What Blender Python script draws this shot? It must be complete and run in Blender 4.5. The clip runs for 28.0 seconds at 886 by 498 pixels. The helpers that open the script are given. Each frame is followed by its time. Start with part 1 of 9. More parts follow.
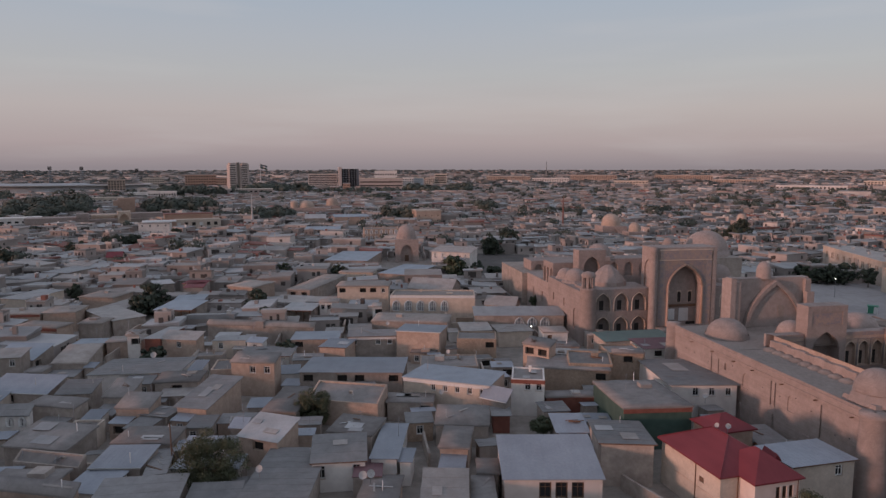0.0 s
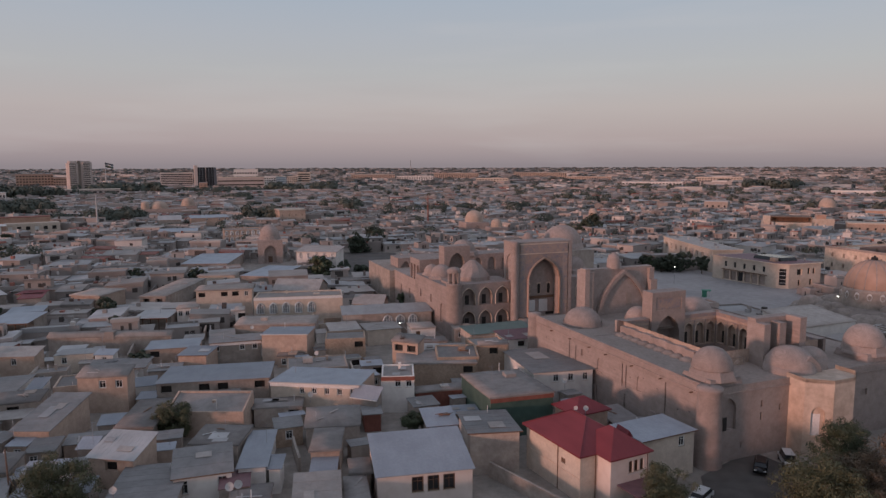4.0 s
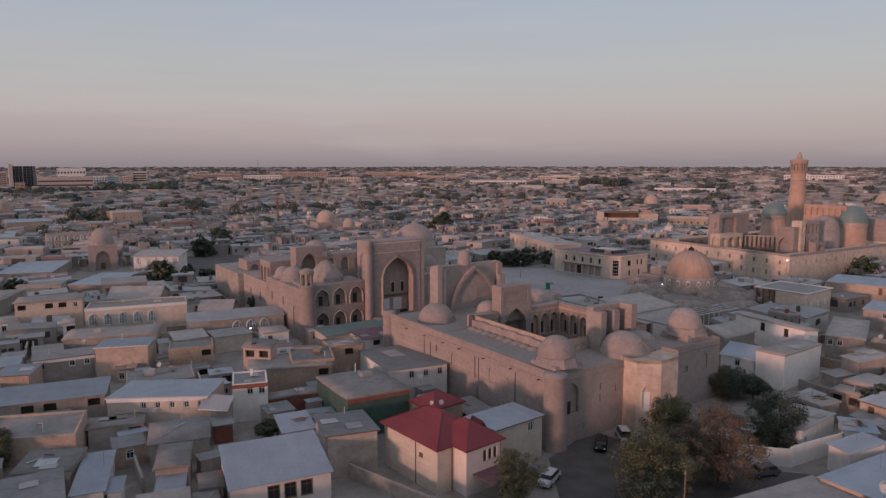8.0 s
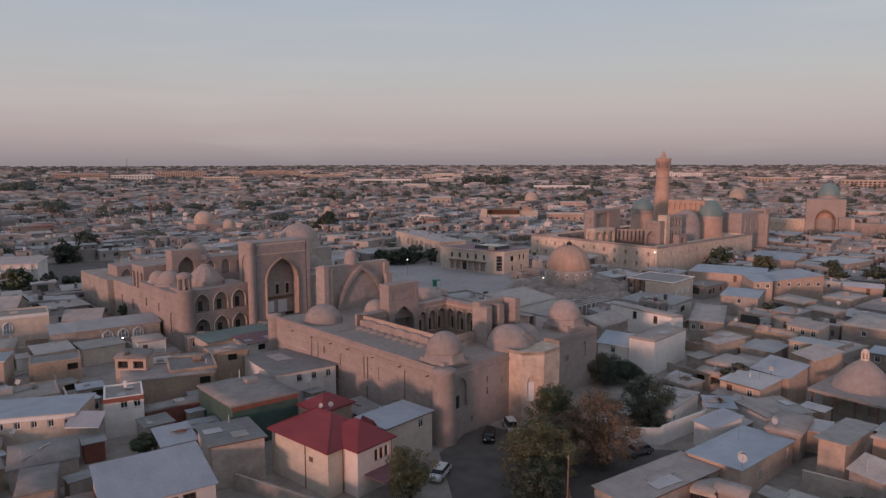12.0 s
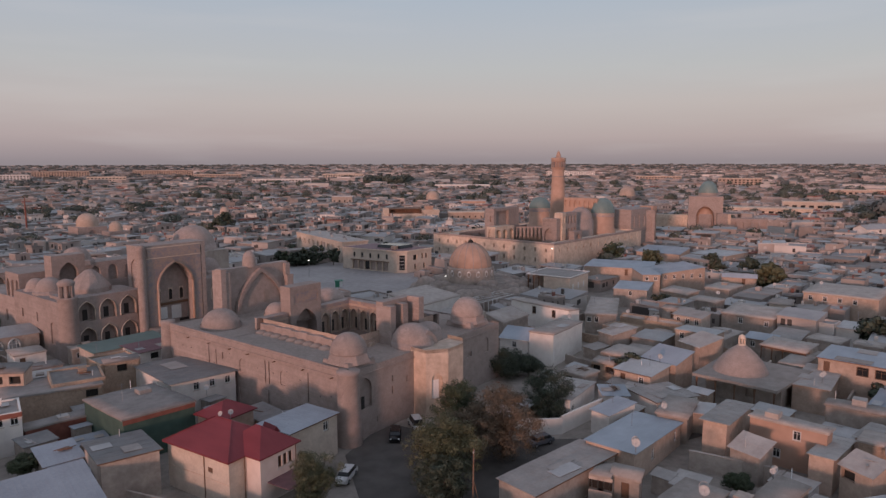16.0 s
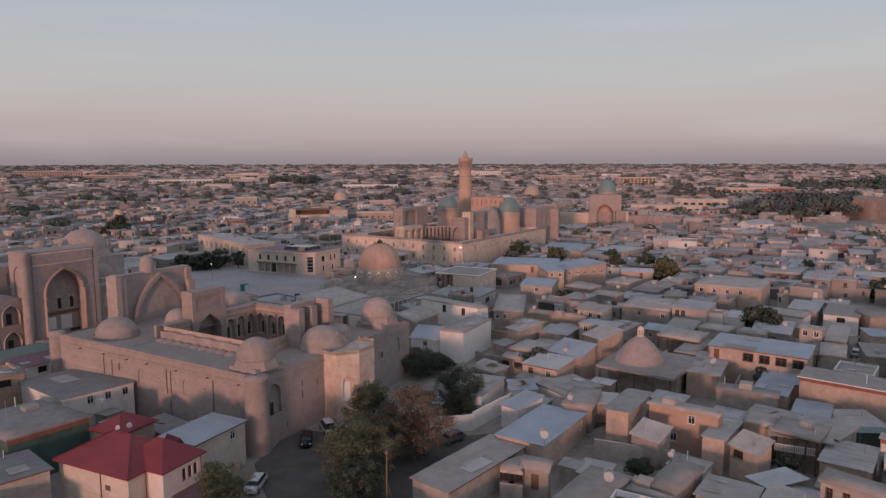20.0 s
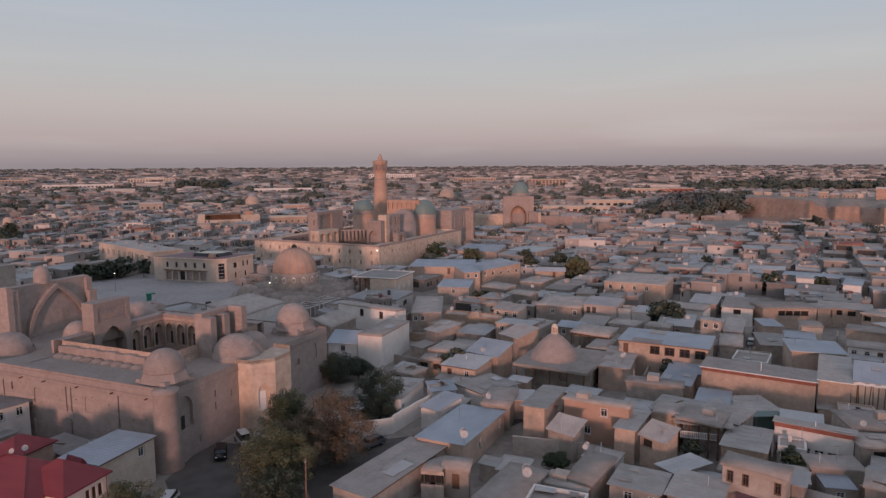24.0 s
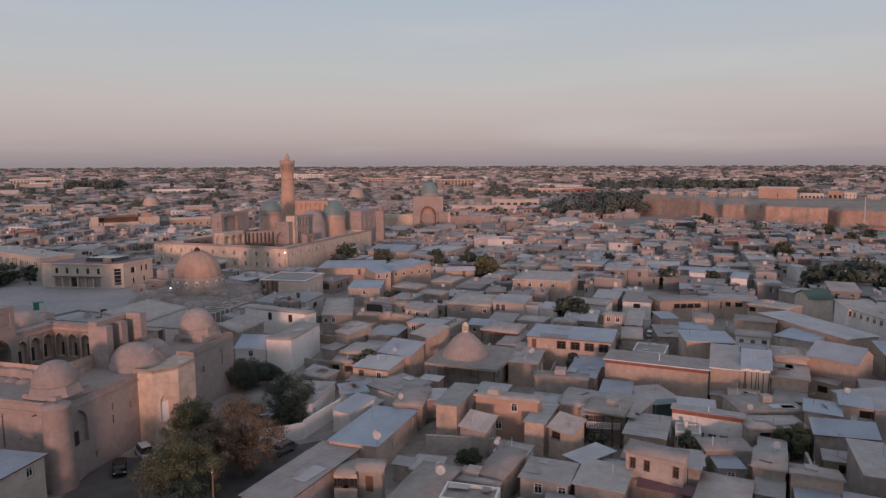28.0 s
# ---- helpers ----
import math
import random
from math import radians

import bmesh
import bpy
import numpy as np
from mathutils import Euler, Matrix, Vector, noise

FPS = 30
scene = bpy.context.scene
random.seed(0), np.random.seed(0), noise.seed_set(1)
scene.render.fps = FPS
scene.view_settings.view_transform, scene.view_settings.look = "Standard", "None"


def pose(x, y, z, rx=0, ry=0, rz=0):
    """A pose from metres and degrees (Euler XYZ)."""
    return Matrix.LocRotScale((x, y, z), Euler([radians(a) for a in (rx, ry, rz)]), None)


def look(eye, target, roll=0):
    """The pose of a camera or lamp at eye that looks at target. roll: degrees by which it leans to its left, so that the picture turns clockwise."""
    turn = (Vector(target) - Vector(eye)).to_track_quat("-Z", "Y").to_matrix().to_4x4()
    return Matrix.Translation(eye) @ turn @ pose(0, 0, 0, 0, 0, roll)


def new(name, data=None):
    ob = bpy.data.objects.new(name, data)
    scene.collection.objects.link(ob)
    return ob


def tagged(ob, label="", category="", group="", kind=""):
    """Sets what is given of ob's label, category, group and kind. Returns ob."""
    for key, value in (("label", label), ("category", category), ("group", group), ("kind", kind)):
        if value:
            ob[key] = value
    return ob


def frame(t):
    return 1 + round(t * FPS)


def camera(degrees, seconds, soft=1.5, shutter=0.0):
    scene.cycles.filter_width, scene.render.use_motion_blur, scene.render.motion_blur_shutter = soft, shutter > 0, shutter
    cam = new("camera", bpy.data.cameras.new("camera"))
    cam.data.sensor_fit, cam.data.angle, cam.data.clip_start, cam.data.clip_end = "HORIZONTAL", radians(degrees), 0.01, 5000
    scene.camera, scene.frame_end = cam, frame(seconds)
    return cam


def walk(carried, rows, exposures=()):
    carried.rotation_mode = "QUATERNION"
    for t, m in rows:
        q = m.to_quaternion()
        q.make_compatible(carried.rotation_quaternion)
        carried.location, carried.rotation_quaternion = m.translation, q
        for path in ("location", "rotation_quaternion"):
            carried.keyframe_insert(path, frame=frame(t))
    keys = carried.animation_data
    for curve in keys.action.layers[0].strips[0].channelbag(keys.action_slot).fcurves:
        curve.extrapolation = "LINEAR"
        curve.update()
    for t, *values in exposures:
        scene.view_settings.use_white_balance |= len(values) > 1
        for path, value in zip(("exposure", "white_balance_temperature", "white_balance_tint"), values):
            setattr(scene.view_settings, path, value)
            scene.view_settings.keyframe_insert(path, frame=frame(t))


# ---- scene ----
LENS = 66.54
EYE = 42.0
cam = camera(LENS, 28.0, 1.42)
ROWS = [
    (0, -0.51, -6.90, 0.05),
    (0.5, -1.53, -6.95, 0.01),
    (1, -2.66, -6.99, -0.02),
    (1.5, -3.85, -7.02, -0.01),
    (2, -5.31, -7.05, -0.02),
    (2.5, -6.98, -7.04, 0.11),
    (3, -8.57, -7.04, 0.11),
    (3.5, -10.22, -7.06, 0.14),
    (5.5, -16.75, -7.11, 0.10),
    (6, -18.31, -7.12, 0.09),
    (6.5, -19.85, -7.13, 0.08),
    (7, -21.37, -7.14, 0.06),
    (7.5, -22.85, -7.16, -0.00),
    (8, -24.37, -7.16, 0.03),
    (8.5, -25.64, -7.19, 0.02),
    (9, -26.88, -7.21, 0.04),
    (9.5, -28.15, -7.23, 0.05),
    (10, -29.38, -7.23, 0.07),
    (10.5, -30.63, -7.26, 0.09),
    (11, -31.78, -7.28, 0.09),
    (11.5, -32.92, -7.29, 0.05),
    (12, -34.06, -7.29, 0.11),
    (12.5, -35.16, -7.28, 0.10),
    (14.5, -39.48, -7.32, 0.07),
    (15, -40.51, -7.32, 0.09),
    (15.5, -41.45, -7.35, 0.09),
    (16, -42.37, -7.37, 0.08),
    (16.5, -43.36, -7.37, 0.08),
    (17, -44.38, -7.36, 0.05),
    (17.5, -45.40, -7.38, 0.04),
    (18, -46.43, -7.40, 0.06),
    (18.5, -47.37, -7.40, 0.07),
    (19, -48.28, -7.41, 0.09),
    (19.5, -49.17, -7.40, 0.09),
    (20, -50.12, -7.38, 0.10),
    (20.5, -51.05, -7.36, 0.14),
    (21, -51.88, -7.33, 0.21),
    (21.5, -52.78, -7.30, 0.25),
    (23.5, -56.34, -7.20, 0.28),
    (24, -57.27, -7.18, 0.32),
    (24.5, -58.26, -7.18, 0.41),
    (25, -59.17, -7.16, 0.23),
    (25.5, -60.13, -7.16, 0.26),
    (26, -61.13, -7.17, 0.31),
    (26.5, -62.11, -7.16, 0.30),
    (27, -63.07, -7.16, 0.25),
    (27.5, -64.02, -7.19, 0.32),
    (28, -64.90, -7.19, 0.19),
]
walk(cam, [(t, pose(0, 0, EYE, 90 + tilt, lean, turn)) for t, turn, tilt, lean in ROWS], exposures=((0, -0.05), (14, 0.02), (28, 0.06)))

# ---- sky, sun, exposure ----
SUN_AZ, SUN_EL = 246.0, 4.2          # clockwise from +y, and height, in degrees
world = bpy.data.worlds.new("dawn_sky")
scene.world = world
world.use_nodes = True
wn, wl = world.node_tree.nodes, world.node_tree.links
wn.clear()
w_out = wn.new("ShaderNodeOutputWorld")
w_bg = wn.new("ShaderNodeBackground")
w_sky = wn.new("ShaderNodeTexSky")
w_sky.sky_type = "NISHITA"
w_sky.sun_disc = False
w_sky.sun_elevation = radians(SUN_EL)
w_sky.sun_rotation = radians(SUN_AZ)
w_co = wn.new("ShaderNodeTexCoord")
w_sep = wn.new("ShaderNodeSeparateXYZ")
w_ramp = wn.new("ShaderNodeValToRGB")
w_noise = wn.new("ShaderNodeTexNoise")
w_map = wn.new("ShaderNodeMapping")
w_map.inputs["Scale"].default_value = (1.0, 1.0, 9.0)
w_noise.inputs["Scale"].default_value = 2.2
w_noise.inputs["Detail"].default_value = 5.0
SKY_BANDS = ((0.0, (0.268, 0.236, 0.262)), (0.01, (0.312, 0.268, 0.294)), (0.035, (0.400, 0.334, 0.354)), (0.08, (0.462, 0.408, 0.416)),
             (0.13, (0.446, 0.442, 0.460)), (0.18, (0.420, 0.440, 0.490)), (0.235, (0.378, 0.430, 0.510)),
             (0.5, (0.370, 0.406, 0.505)), (1.0, (0.350, 0.392, 0.505)))
while len(w_ramp.color_ramp.elements) < len(SKY_BANDS):
    w_ramp.color_ramp.elements.new(0.5)
for stop, (at, col) in zip(w_ramp.color_ramp.elements, SKY_BANDS):
    stop.position, stop.color = at, (*col, 1)
w_cloud = wn.new("ShaderNodeMix")
w_cloud.data_type = "RGBA"
w_cr = wn.new("ShaderNodeMapRange")
w_cr.inputs["From Min"].default_value = 0.5
w_cr.inputs["From Max"].default_value = 0.85
w_cr.inputs["To Max"].default_value = 0.5
w_mix = wn.new("ShaderNodeMix")
w_mix.data_type = "RGBA"
w_mix.inputs[0].default_value = 0.985
wl.new(w_co.outputs["Generated"], w_sep.inputs[0])
wl.new(w_sep.outputs["Z"], w_ramp.inputs[0])
wl.new(w_co.outputs["Generated"], w_map.inputs[0])
wl.new(w_map.outputs[0], w_noise.inputs["Vector"])
wl.new(w_noise.outputs[0], w_cr.inputs["Value"])
wl.new(w_cr.outputs[0], w_cloud.inputs[0])
wl.new(w_ramp.outputs[0], w_cloud.inputs[6])
w_cloud.inputs[7].default_value = (0.53, 0.51, 0.525, 1)
wl.new(w_sky.outputs[0], w_mix.inputs[6])
wl.new(w_cloud.outputs[2], w_mix.inputs[7])
wl.new(w_mix.outputs[2], w_bg.inputs["Color"])
w_bg.inputs["Strength"].default_value = 1.0
wl.new(w_bg.outputs[0], w_out.inputs[0])

sun_data = bpy.data.lights.new("sun", "SUN")
sun_data.energy, sun_data.angle, sun_data.color = 2.1, radians(5.0), (1.0, 0.53, 0.43)
sun = new("sun", sun_data)
_az, _el = radians(SUN_AZ), radians(SUN_EL)
_to = Vector((math.sin(_az) * math.cos(_el), math.cos(_az) * math.cos(_el), math.sin(_el)))
sun.matrix_basis = look(_to * 300 + Vector((0, 0, EYE)), (0, 0, EYE))


# ---- materials ----
def mat(name, c1, c2, rough=0.9, metal=0.0, grain=1.6, stain=0.12, bump=0.25, vary=0.12, streak=None, island=False, wave=None,
        brick=None, speck=0.0, chips=0.6):
    """A weathered surface: grain and stains at two scales, each object a little lighter or darker."""
    m = bpy.data.materials.new(name)
    m.use_nodes = True
    n, l = m.node_tree.nodes, m.node_tree.links
    b = n["Principled BSDF"]
    b.inputs["Roughness"].default_value, b.inputs["Metallic"].default_value = rough, metal
    co = n.new("ShaderNodeTexCoord")
    geo = n.new("ShaderNodeNewGeometry")
    fine, wide = n.new("ShaderNodeTexNoise"), n.new("ShaderNodeTexNoise")
    fine.inputs["Scale"].default_value, fine.inputs["Detail"].default_value = grain, 8
    wide.inputs["Scale"].default_value, wide.inputs["Detail"].default_value = stain, 5
    l.new(geo.outputs["Position"], fine.inputs["Vector"])
    l.new(geo.outputs["Position"], wide.inputs["Vector"])
    if streak:
        mp = n.new("ShaderNodeMapping")
        mp.inputs["Scale"].default_value = streak
        l.new(co.outputs["Object"], mp.inputs[0])
        l.new(mp.outputs[0], fine.inputs["Vector"])
    add = n.new("ShaderNodeMath")
    add.operation = "ADD"
    l.new(fine.outputs[0], add.inputs[0]), l.new(wide.outputs[0], add.inputs[1])
    rng = n.new("ShaderNodeMapRange")
    rng.inputs["From Min"].default_value, rng.inputs["From Max"].default_value = 0.76, 1.24
    l.new(add.outputs[0], rng.inputs["Value"])
    mix = n.new("ShaderNodeMix")
    mix.data_type = "RGBA"
    mix.inputs[6].default_value, mix.inputs[7].default_value = (*c1, 1), (*c2, 1)
    l.new(rng.outputs[0], mix.inputs[0])
    col = mix.outputs[2]
    height = fine.outputs[0]
    if brick:
        bt = n.new("ShaderNodeTexBrick")
        bt.inputs["Scale"].default_value = brick
        bt.inputs["Color1"].default_value, bt.inputs["Color2"].default_value = (1, 1, 1, 1), (0.82, 0.82, 0.82, 1)
        bt.inputs["Mortar"].default_value = (0.7, 0.68, 0.66, 1)
        bt.inputs["Mortar Size"].default_value = 0.03
        mp = n.new("ShaderNodeMapping")
        mp.inputs["Rotation"].default_value = (radians(90), 0, radians(40))
        l.new(co.outputs["Object"], mp.inputs[0]), l.new(mp.outputs[0], bt.inputs["Vector"])
        mul = n.new("ShaderNodeMix")
        mul.data_type, mul.blend_type = "RGBA", "MULTIPLY"
        mul.inputs[0].default_value = 0.7
        l.new(col, mul.inputs[6]), l.new(bt.outputs["Color"], mul.inputs[7])
        col = mul.outputs[2]
    if speck:
        # small chips, patches and dirt
        sp = n.new("ShaderNodeTexNoise")
        sp.inputs["Scale"].default_value, sp.inputs["Detail"].default_value, sp.inputs["Roughness"].default_value = speck, 4, 0.75
        l.new(geo.outputs["Position"], sp.inputs["Vector"])
        sr = n.new("ShaderNodeMapRange")
        sr.inputs["From Min"].default_value, sr.inputs["From Max"].default_value = 0.35, 0.65
        sr.inputs["To Min"].default_value, sr.inputs["To Max"].default_value = 1 - 0.24 * chips, 1 + 0.14 * chips
        l.new(sp.outputs[0], sr.inputs["Value"])
        ml = n.new("ShaderNodeMix")
        ml.data_type, ml.blend_type = "RGBA", "MULTIPLY"
        ml.inputs[0].default_value = 1.0
        l.new(col, ml.inputs[6]), l.new(sr.outputs[0], ml.inputs[7])
        col = ml.outputs[2]
    hsv = n.new("ShaderNodeHueSaturation")
    l.new(col, hsv.inputs["Color"])
    info = n.new("ShaderNodeObjectInfo")
    val = n.new("ShaderNodeMapRange")
    val.inputs["To Min"].default_value, val.inputs["To Max"].default_value = 1 - vary, 1 + vary
    l.new(geo.outputs["Random Per Island"] if island else info.outputs["Random"], val.inputs["Value"])
    l.new(val.outputs[0], hsv.inputs["Value"])
    l.new(hsv.outputs[0], b.inputs["Base Color"])
    if wave:
        wv = n.new("ShaderNodeTexWave")
        wv.inputs["Scale"].default_value = wave
        l.new(co.outputs["Object"], wv.inputs["Vector"])
        height = wv.outputs[0]
    bp = n.new("ShaderNodeBump")
    bp.inputs["Strength"].default_value, bp.inputs["Distance"].default_value = bump, 0.08
    l.new(height, bp.inputs["Height"]), l.new(bp.outputs[0], b.inputs["Normal"])
    return m


def plain(name, c, rough=0.6, metal=0.0):
    return mat(name, c, tuple(v * 0.8 for v in c), rough, metal, grain=4, bump=0.05, vary=0.08)


M = {
    "mud": mat("mud_plaster", (0.285, 0.24, 0.21), (0.42, 0.36, 0.315), 0.95, grain=1.0, stain=0.3, vary=0.16, speck=3.0, chips=0.35),
    "clay": mat("pink_clay_plaster", (0.37, 0.28, 0.225), (0.49, 0.375, 0.305), 0.95, grain=1.2, stain=0.2, vary=0.1, speck=3.0, chips=0.35),
    "white": mat("lime_white_plaster", (0.60, 0.56, 0.53), (0.74, 0.70, 0.66), 0.9, grain=0.9, stain=0.2, vary=0.08),
    "limewhite": mat("fresh_lime_white", (0.68, 0.64, 0.60), (0.79, 0.75, 0.71), 0.9, grain=0.9, stain=0.2, vary=0.06),
    "rosewhite": mat("rose_white_plaster", (0.60, 0.51, 0.46), (0.70, 0.61, 0.56), 0.9, grain=0.9, stain=0.2, vary=0.05),
    "cream": mat("cream_plaster", (0.48, 0.40, 0.33), (0.60, 0.51, 0.43), 0.9, grain=0.9, stain=0.2, vary=0.1, speck=3.0, chips=0.35),
    "brickwall": mat("plain_brick_wall", (0.34, 0.25, 0.19), (0.45, 0.34, 0.26), 0.92, grain=2.0, stain=0.25, vary=0.12, brick=1.6, speck=3.0),
    "green": mat("green_painted_wall", (0.045, 0.085, 0.07), (0.07, 0.12, 0.095), 0.7, grain=0.8, stain=0.3),
    "teal": mat("teal_sheet", (0.12, 0.17, 0.16), (0.15, 0.21, 0.19), 0.6, grain=0.8, stain=0.3),
    "roofmud": mat("mud_roof", (0.295, 0.257, 0.232), (0.388, 0.343, 0.312), 0.97, grain=0.8, stain=0.28, vary=0.22, speck=3.0, chips=0.35),
    "tin": mat("zinc_sheet", (0.335, 0.33, 0.33), (0.425, 0.42, 0.42), 0.62, 0.1, streak=(0.5, 0.16, 0.5), grain=1.0, stain=0.33, bump=0.04, vary=0.2, speck=3.0, chips=0.35),
    "tinblue": mat("blue_grey_sheet", (0.265, 0.295, 0.335), (0.345, 0.38, 0.425), 0.6, 0.1, streak=(0.4, 0.14, 0.5), grain=0.9, stain=0.25, bump=0.04, vary=0.1),
    "tindarker": mat("dull_dark_sheet", (0.252, 0.270, 0.302), (0.308, 0.328, 0.364), 0.65, 0.1, streak=(0.5, 0.16, 0.5), grain=1.0, stain=0.33, bump=0.04, vary=0.25, speck=3.0, chips=0.35),
    "slate": mat("cement_slate", (0.305, 0.280, 0.262), (0.385, 0.357, 0.337), 0.92, grain=0.7, stain=0.3, wave=2.6, bump=0.16, vary=0.2, speck=2.0, chips=0.35),
    "slatedarker": mat("dark_cement_sheet", (0.198, 0.192, 0.190), (0.252, 0.246, 0.243), 0.92, grain=0.7, stain=0.3, wave=2.6, bump=0.16, vary=0.22, speck=2.0, chips=0.35),
    "roofdarker": mat("dark_mud_roof", (0.190, 0.174, 0.165), (0.256, 0.236, 0.225), 0.97, grain=0.8, stain=0.28, vary=0.24, speck=3.0, chips=0.35),
    "redtin": mat("red_sheet", (0.155, 0.020, 0.027), (0.205, 0.032, 0.040), 0.6, 0.1, streak=(0.7, 0.12, 0.5), grain=1.2, bump=0.05, vary=0.05),
    "rust": mat("rust_red_board", (0.20, 0.07, 0.05), (0.29, 0.11, 0.08), 0.75, grain=1.2),
    "plum": mat("plum_sheet", (0.13, 0.065, 0.075), (0.19, 0.10, 0.11), 0.6, grain=1.0),
    "oldbrick": mat("old_fired_brick", (0.308, 0.252, 0.230), (0.392, 0.322, 0.294), 0.93, grain=1.1, stain=0.16, vary=0.08, brick=2.2, bump=0.3, speck=0.7, chips=0.3),
    "courtbrick": mat("cleaned_court_brick", (0.40, 0.30, 0.245), (0.52, 0.40, 0.33), 0.92, grain=1.2, stain=0.2, vary=0.05, brick=2.2, speck=1.1, chips=0.5),
    "oldroof": mat("old_roof_clay", (0.25, 0.203, 0.178), (0.325, 0.268, 0.236), 0.95, grain=1.4, stain=0.2, vary=0.06, speck=3.0),
    "pale": mat("pale_plastered_brick", (0.50, 0.39, 0.31), (0.62, 0.50, 0.41), 0.92, grain=0.8, stain=0.2, vary=0.06, speck=0.8, chips=0.35),
    "tile": mat("glazed_tile_band", (0.21, 0.19, 0.215), (0.38, 0.275, 0.215), 0.45, grain=3.5, stain=0.9, bump=0.1),
    "turquoise": mat("turquoise_glaze", (0.125, 0.185, 0.178), (0.175, 0.240, 0.228), 0.5, grain=2.5, stain=0.3, bump=0.1),
    "frame": plain("white_window_frame", (0.72, 0.71, 0.70)),
    "wood": mat("brown_wood", (0.10, 0.055, 0.035), (0.19, 0.11, 0.07), 0.75, streak=(6, 6, 0.6), grain=3),
    "pane": plain("dark_window_glass", (0.028, 0.029, 0.032), 0.08),
    # Pale glass colour: sky reflection painted into the pane.
    "skypane": plain("sky_pale_glass", (0.32, 0.32, 0.33), 0.25),
    "dish": plain("dish_paint", (0.46, 0.45, 0.44), 0.6),
    "steel": plain("galvanised_steel", (0.30, 0.30, 0.31), 0.5, 0.6),
    # Near-black for dark parts; in openings its colour stands for shade.
    "dark": plain("dark_parts_and_shade", (0.032, 0.028, 0.026), 0.95),
    # Shade of far openings as a colour, lifted for haze; some roof clutter.
    "fardark": plain("far_dark_bits_and_shade", (0.085, 0.074, 0.068), 0.95),
    "dust": mat("dusty_ground", (0.21, 0.185, 0.162), (0.33, 0.29, 0.255), 0.97, grain=0.35, stain=0.05, bump=0.2, speck=0.9),
    "paving": mat("square_paving", (0.25, 0.23, 0.225), (0.33, 0.305, 0.295), 0.9, grain=0.5, stain=0.06, bump=0.1),
    "asphalt": mat("worn_asphalt", (0.076, 0.068, 0.063), (0.125, 0.111, 0.101), 0.95, grain=0.4, stain=0.12),
    "leaf": mat("green_leaves", (0.036, 0.050, 0.026), (0.070, 0.088, 0.045), 0.7, grain=0.9, stain=0.4, island=True, vary=0.1),
    "leafdark": mat("dark_green_leaves", (0.030, 0.041, 0.028), (0.060, 0.075, 0.047), 0.7, grain=0.9, stain=0.4, island=True, vary=0.1),
    "leafolive": mat("olive_leaves", (0.058, 0.064, 0.033), (0.102, 0.108, 0.056), 0.75, grain=0.8, stain=0.35, island=True, vary=0.1),
    # Distance haze put into the colour: lighter, greyer leaves for far trees.
    "leafhazefar": mat("far_leaves_haze_tint", (0.086, 0.094, 0.088), (0.140, 0.148, 0.142), 0.8, grain=0.1, stain=0.02, island=True, vary=0.2),
    "leafhaze": mat("green_leaves_haze_tint", (0.064, 0.075, 0.060), (0.108, 0.121, 0.096), 0.8, grain=0.3, stain=0.05, island=True, vary=0.2),
    "leafdry": mat("dry_brown_leaves", (0.096, 0.073, 0.050), (0.156, 0.120, 0.083), 0.85, grain=0.8, stain=0.35, island=True, vary=0.1),
    "bark": mat("tree_bark", (0.07, 0.055, 0.042), (0.13, 0.10, 0.08), 0.95, streak=(3, 3, 0.5), grain=3),
    "ark": mat("rammed_earth", (0.34, 0.205, 0.15), (0.47, 0.30, 0.22), 0.97, grain=0.25, stain=0.05, bump=0.6, speck=0.6),
    # Earth of the fortress top; also painted shade on inner walls.
    "earthshade": mat("bare_earth_and_shade", (0.20, 0.165, 0.14), (0.31, 0.25, 0.21), 0.97, grain=0.2, stain=0.04, bump=0.5, speck=0.5),
    "bazaar": mat("weathered_clay_vaults", (0.23, 0.19, 0.165), (0.34, 0.285, 0.25), 0.95, grain=0.9, stain=0.3, vary=0.15, speck=0.8),
    "salmon": mat("salmon_plaster", (0.37, 0.24, 0.18), (0.47, 0.315, 0.245), 0.92, grain=0.5, stain=0.1, vary=0.06),
    "blocklight": mat("light_concrete", (0.54, 0.46, 0.42), (0.64, 0.56, 0.51), 0.9, grain=0.3, stain=0.05),
    "farwall": mat("distant_walls", (0.262, 0.226, 0.208), (0.375, 0.33, 0.305), 0.95, grain=0.2, stain=0.02, island=True, vary=0.28),
    "farroof": mat("distant_mud_roofs", (0.245, 0.222, 0.207), (0.36, 0.33, 0.31), 0.95, grain=0.2, stain=0.02, island=True, vary=0.3),
    "fartin": mat("distant_sheet_roofs", (0.25, 0.245, 0.245), (0.39, 0.38, 0.38), 0.6, grain=0.2, stain=0.02, island=True, vary=0.25),
    "farwhite": mat("distant_white_walls", (0.46, 0.425, 0.40), (0.58, 0.54, 0.51), 0.9, grain=0.2, stain=0.02, island=True, vary=0.15),
    "farred": mat("distant_red_roofs", (0.20, 0.075, 0.06), (0.30, 0.13, 0.10), 0.8, grain=0.2, stain=0.02, island=True, vary=0.25),
    "block": mat("concrete_block_wall", (0.40, 0.33, 0.30), (0.50, 0.42, 0.38), 0.9, grain=0.3, stain=0.05),
    "carblack": plain("black_car_paint", (0.012, 0.012, 0.014), 0.25),
    "carwhite": plain("white_car_paint", (0.6, 0.6, 0.6), 0.3),
    "cargrey": plain("grey_car_paint", (0.12, 0.13, 0.15), 0.3),
    "rubber": plain("tyre_rubber", (0.015, 0.015, 0.015), 0.9),
    "kiosk": plain("kiosk_green", (0.04, 0.22, 0.14), 0.5),
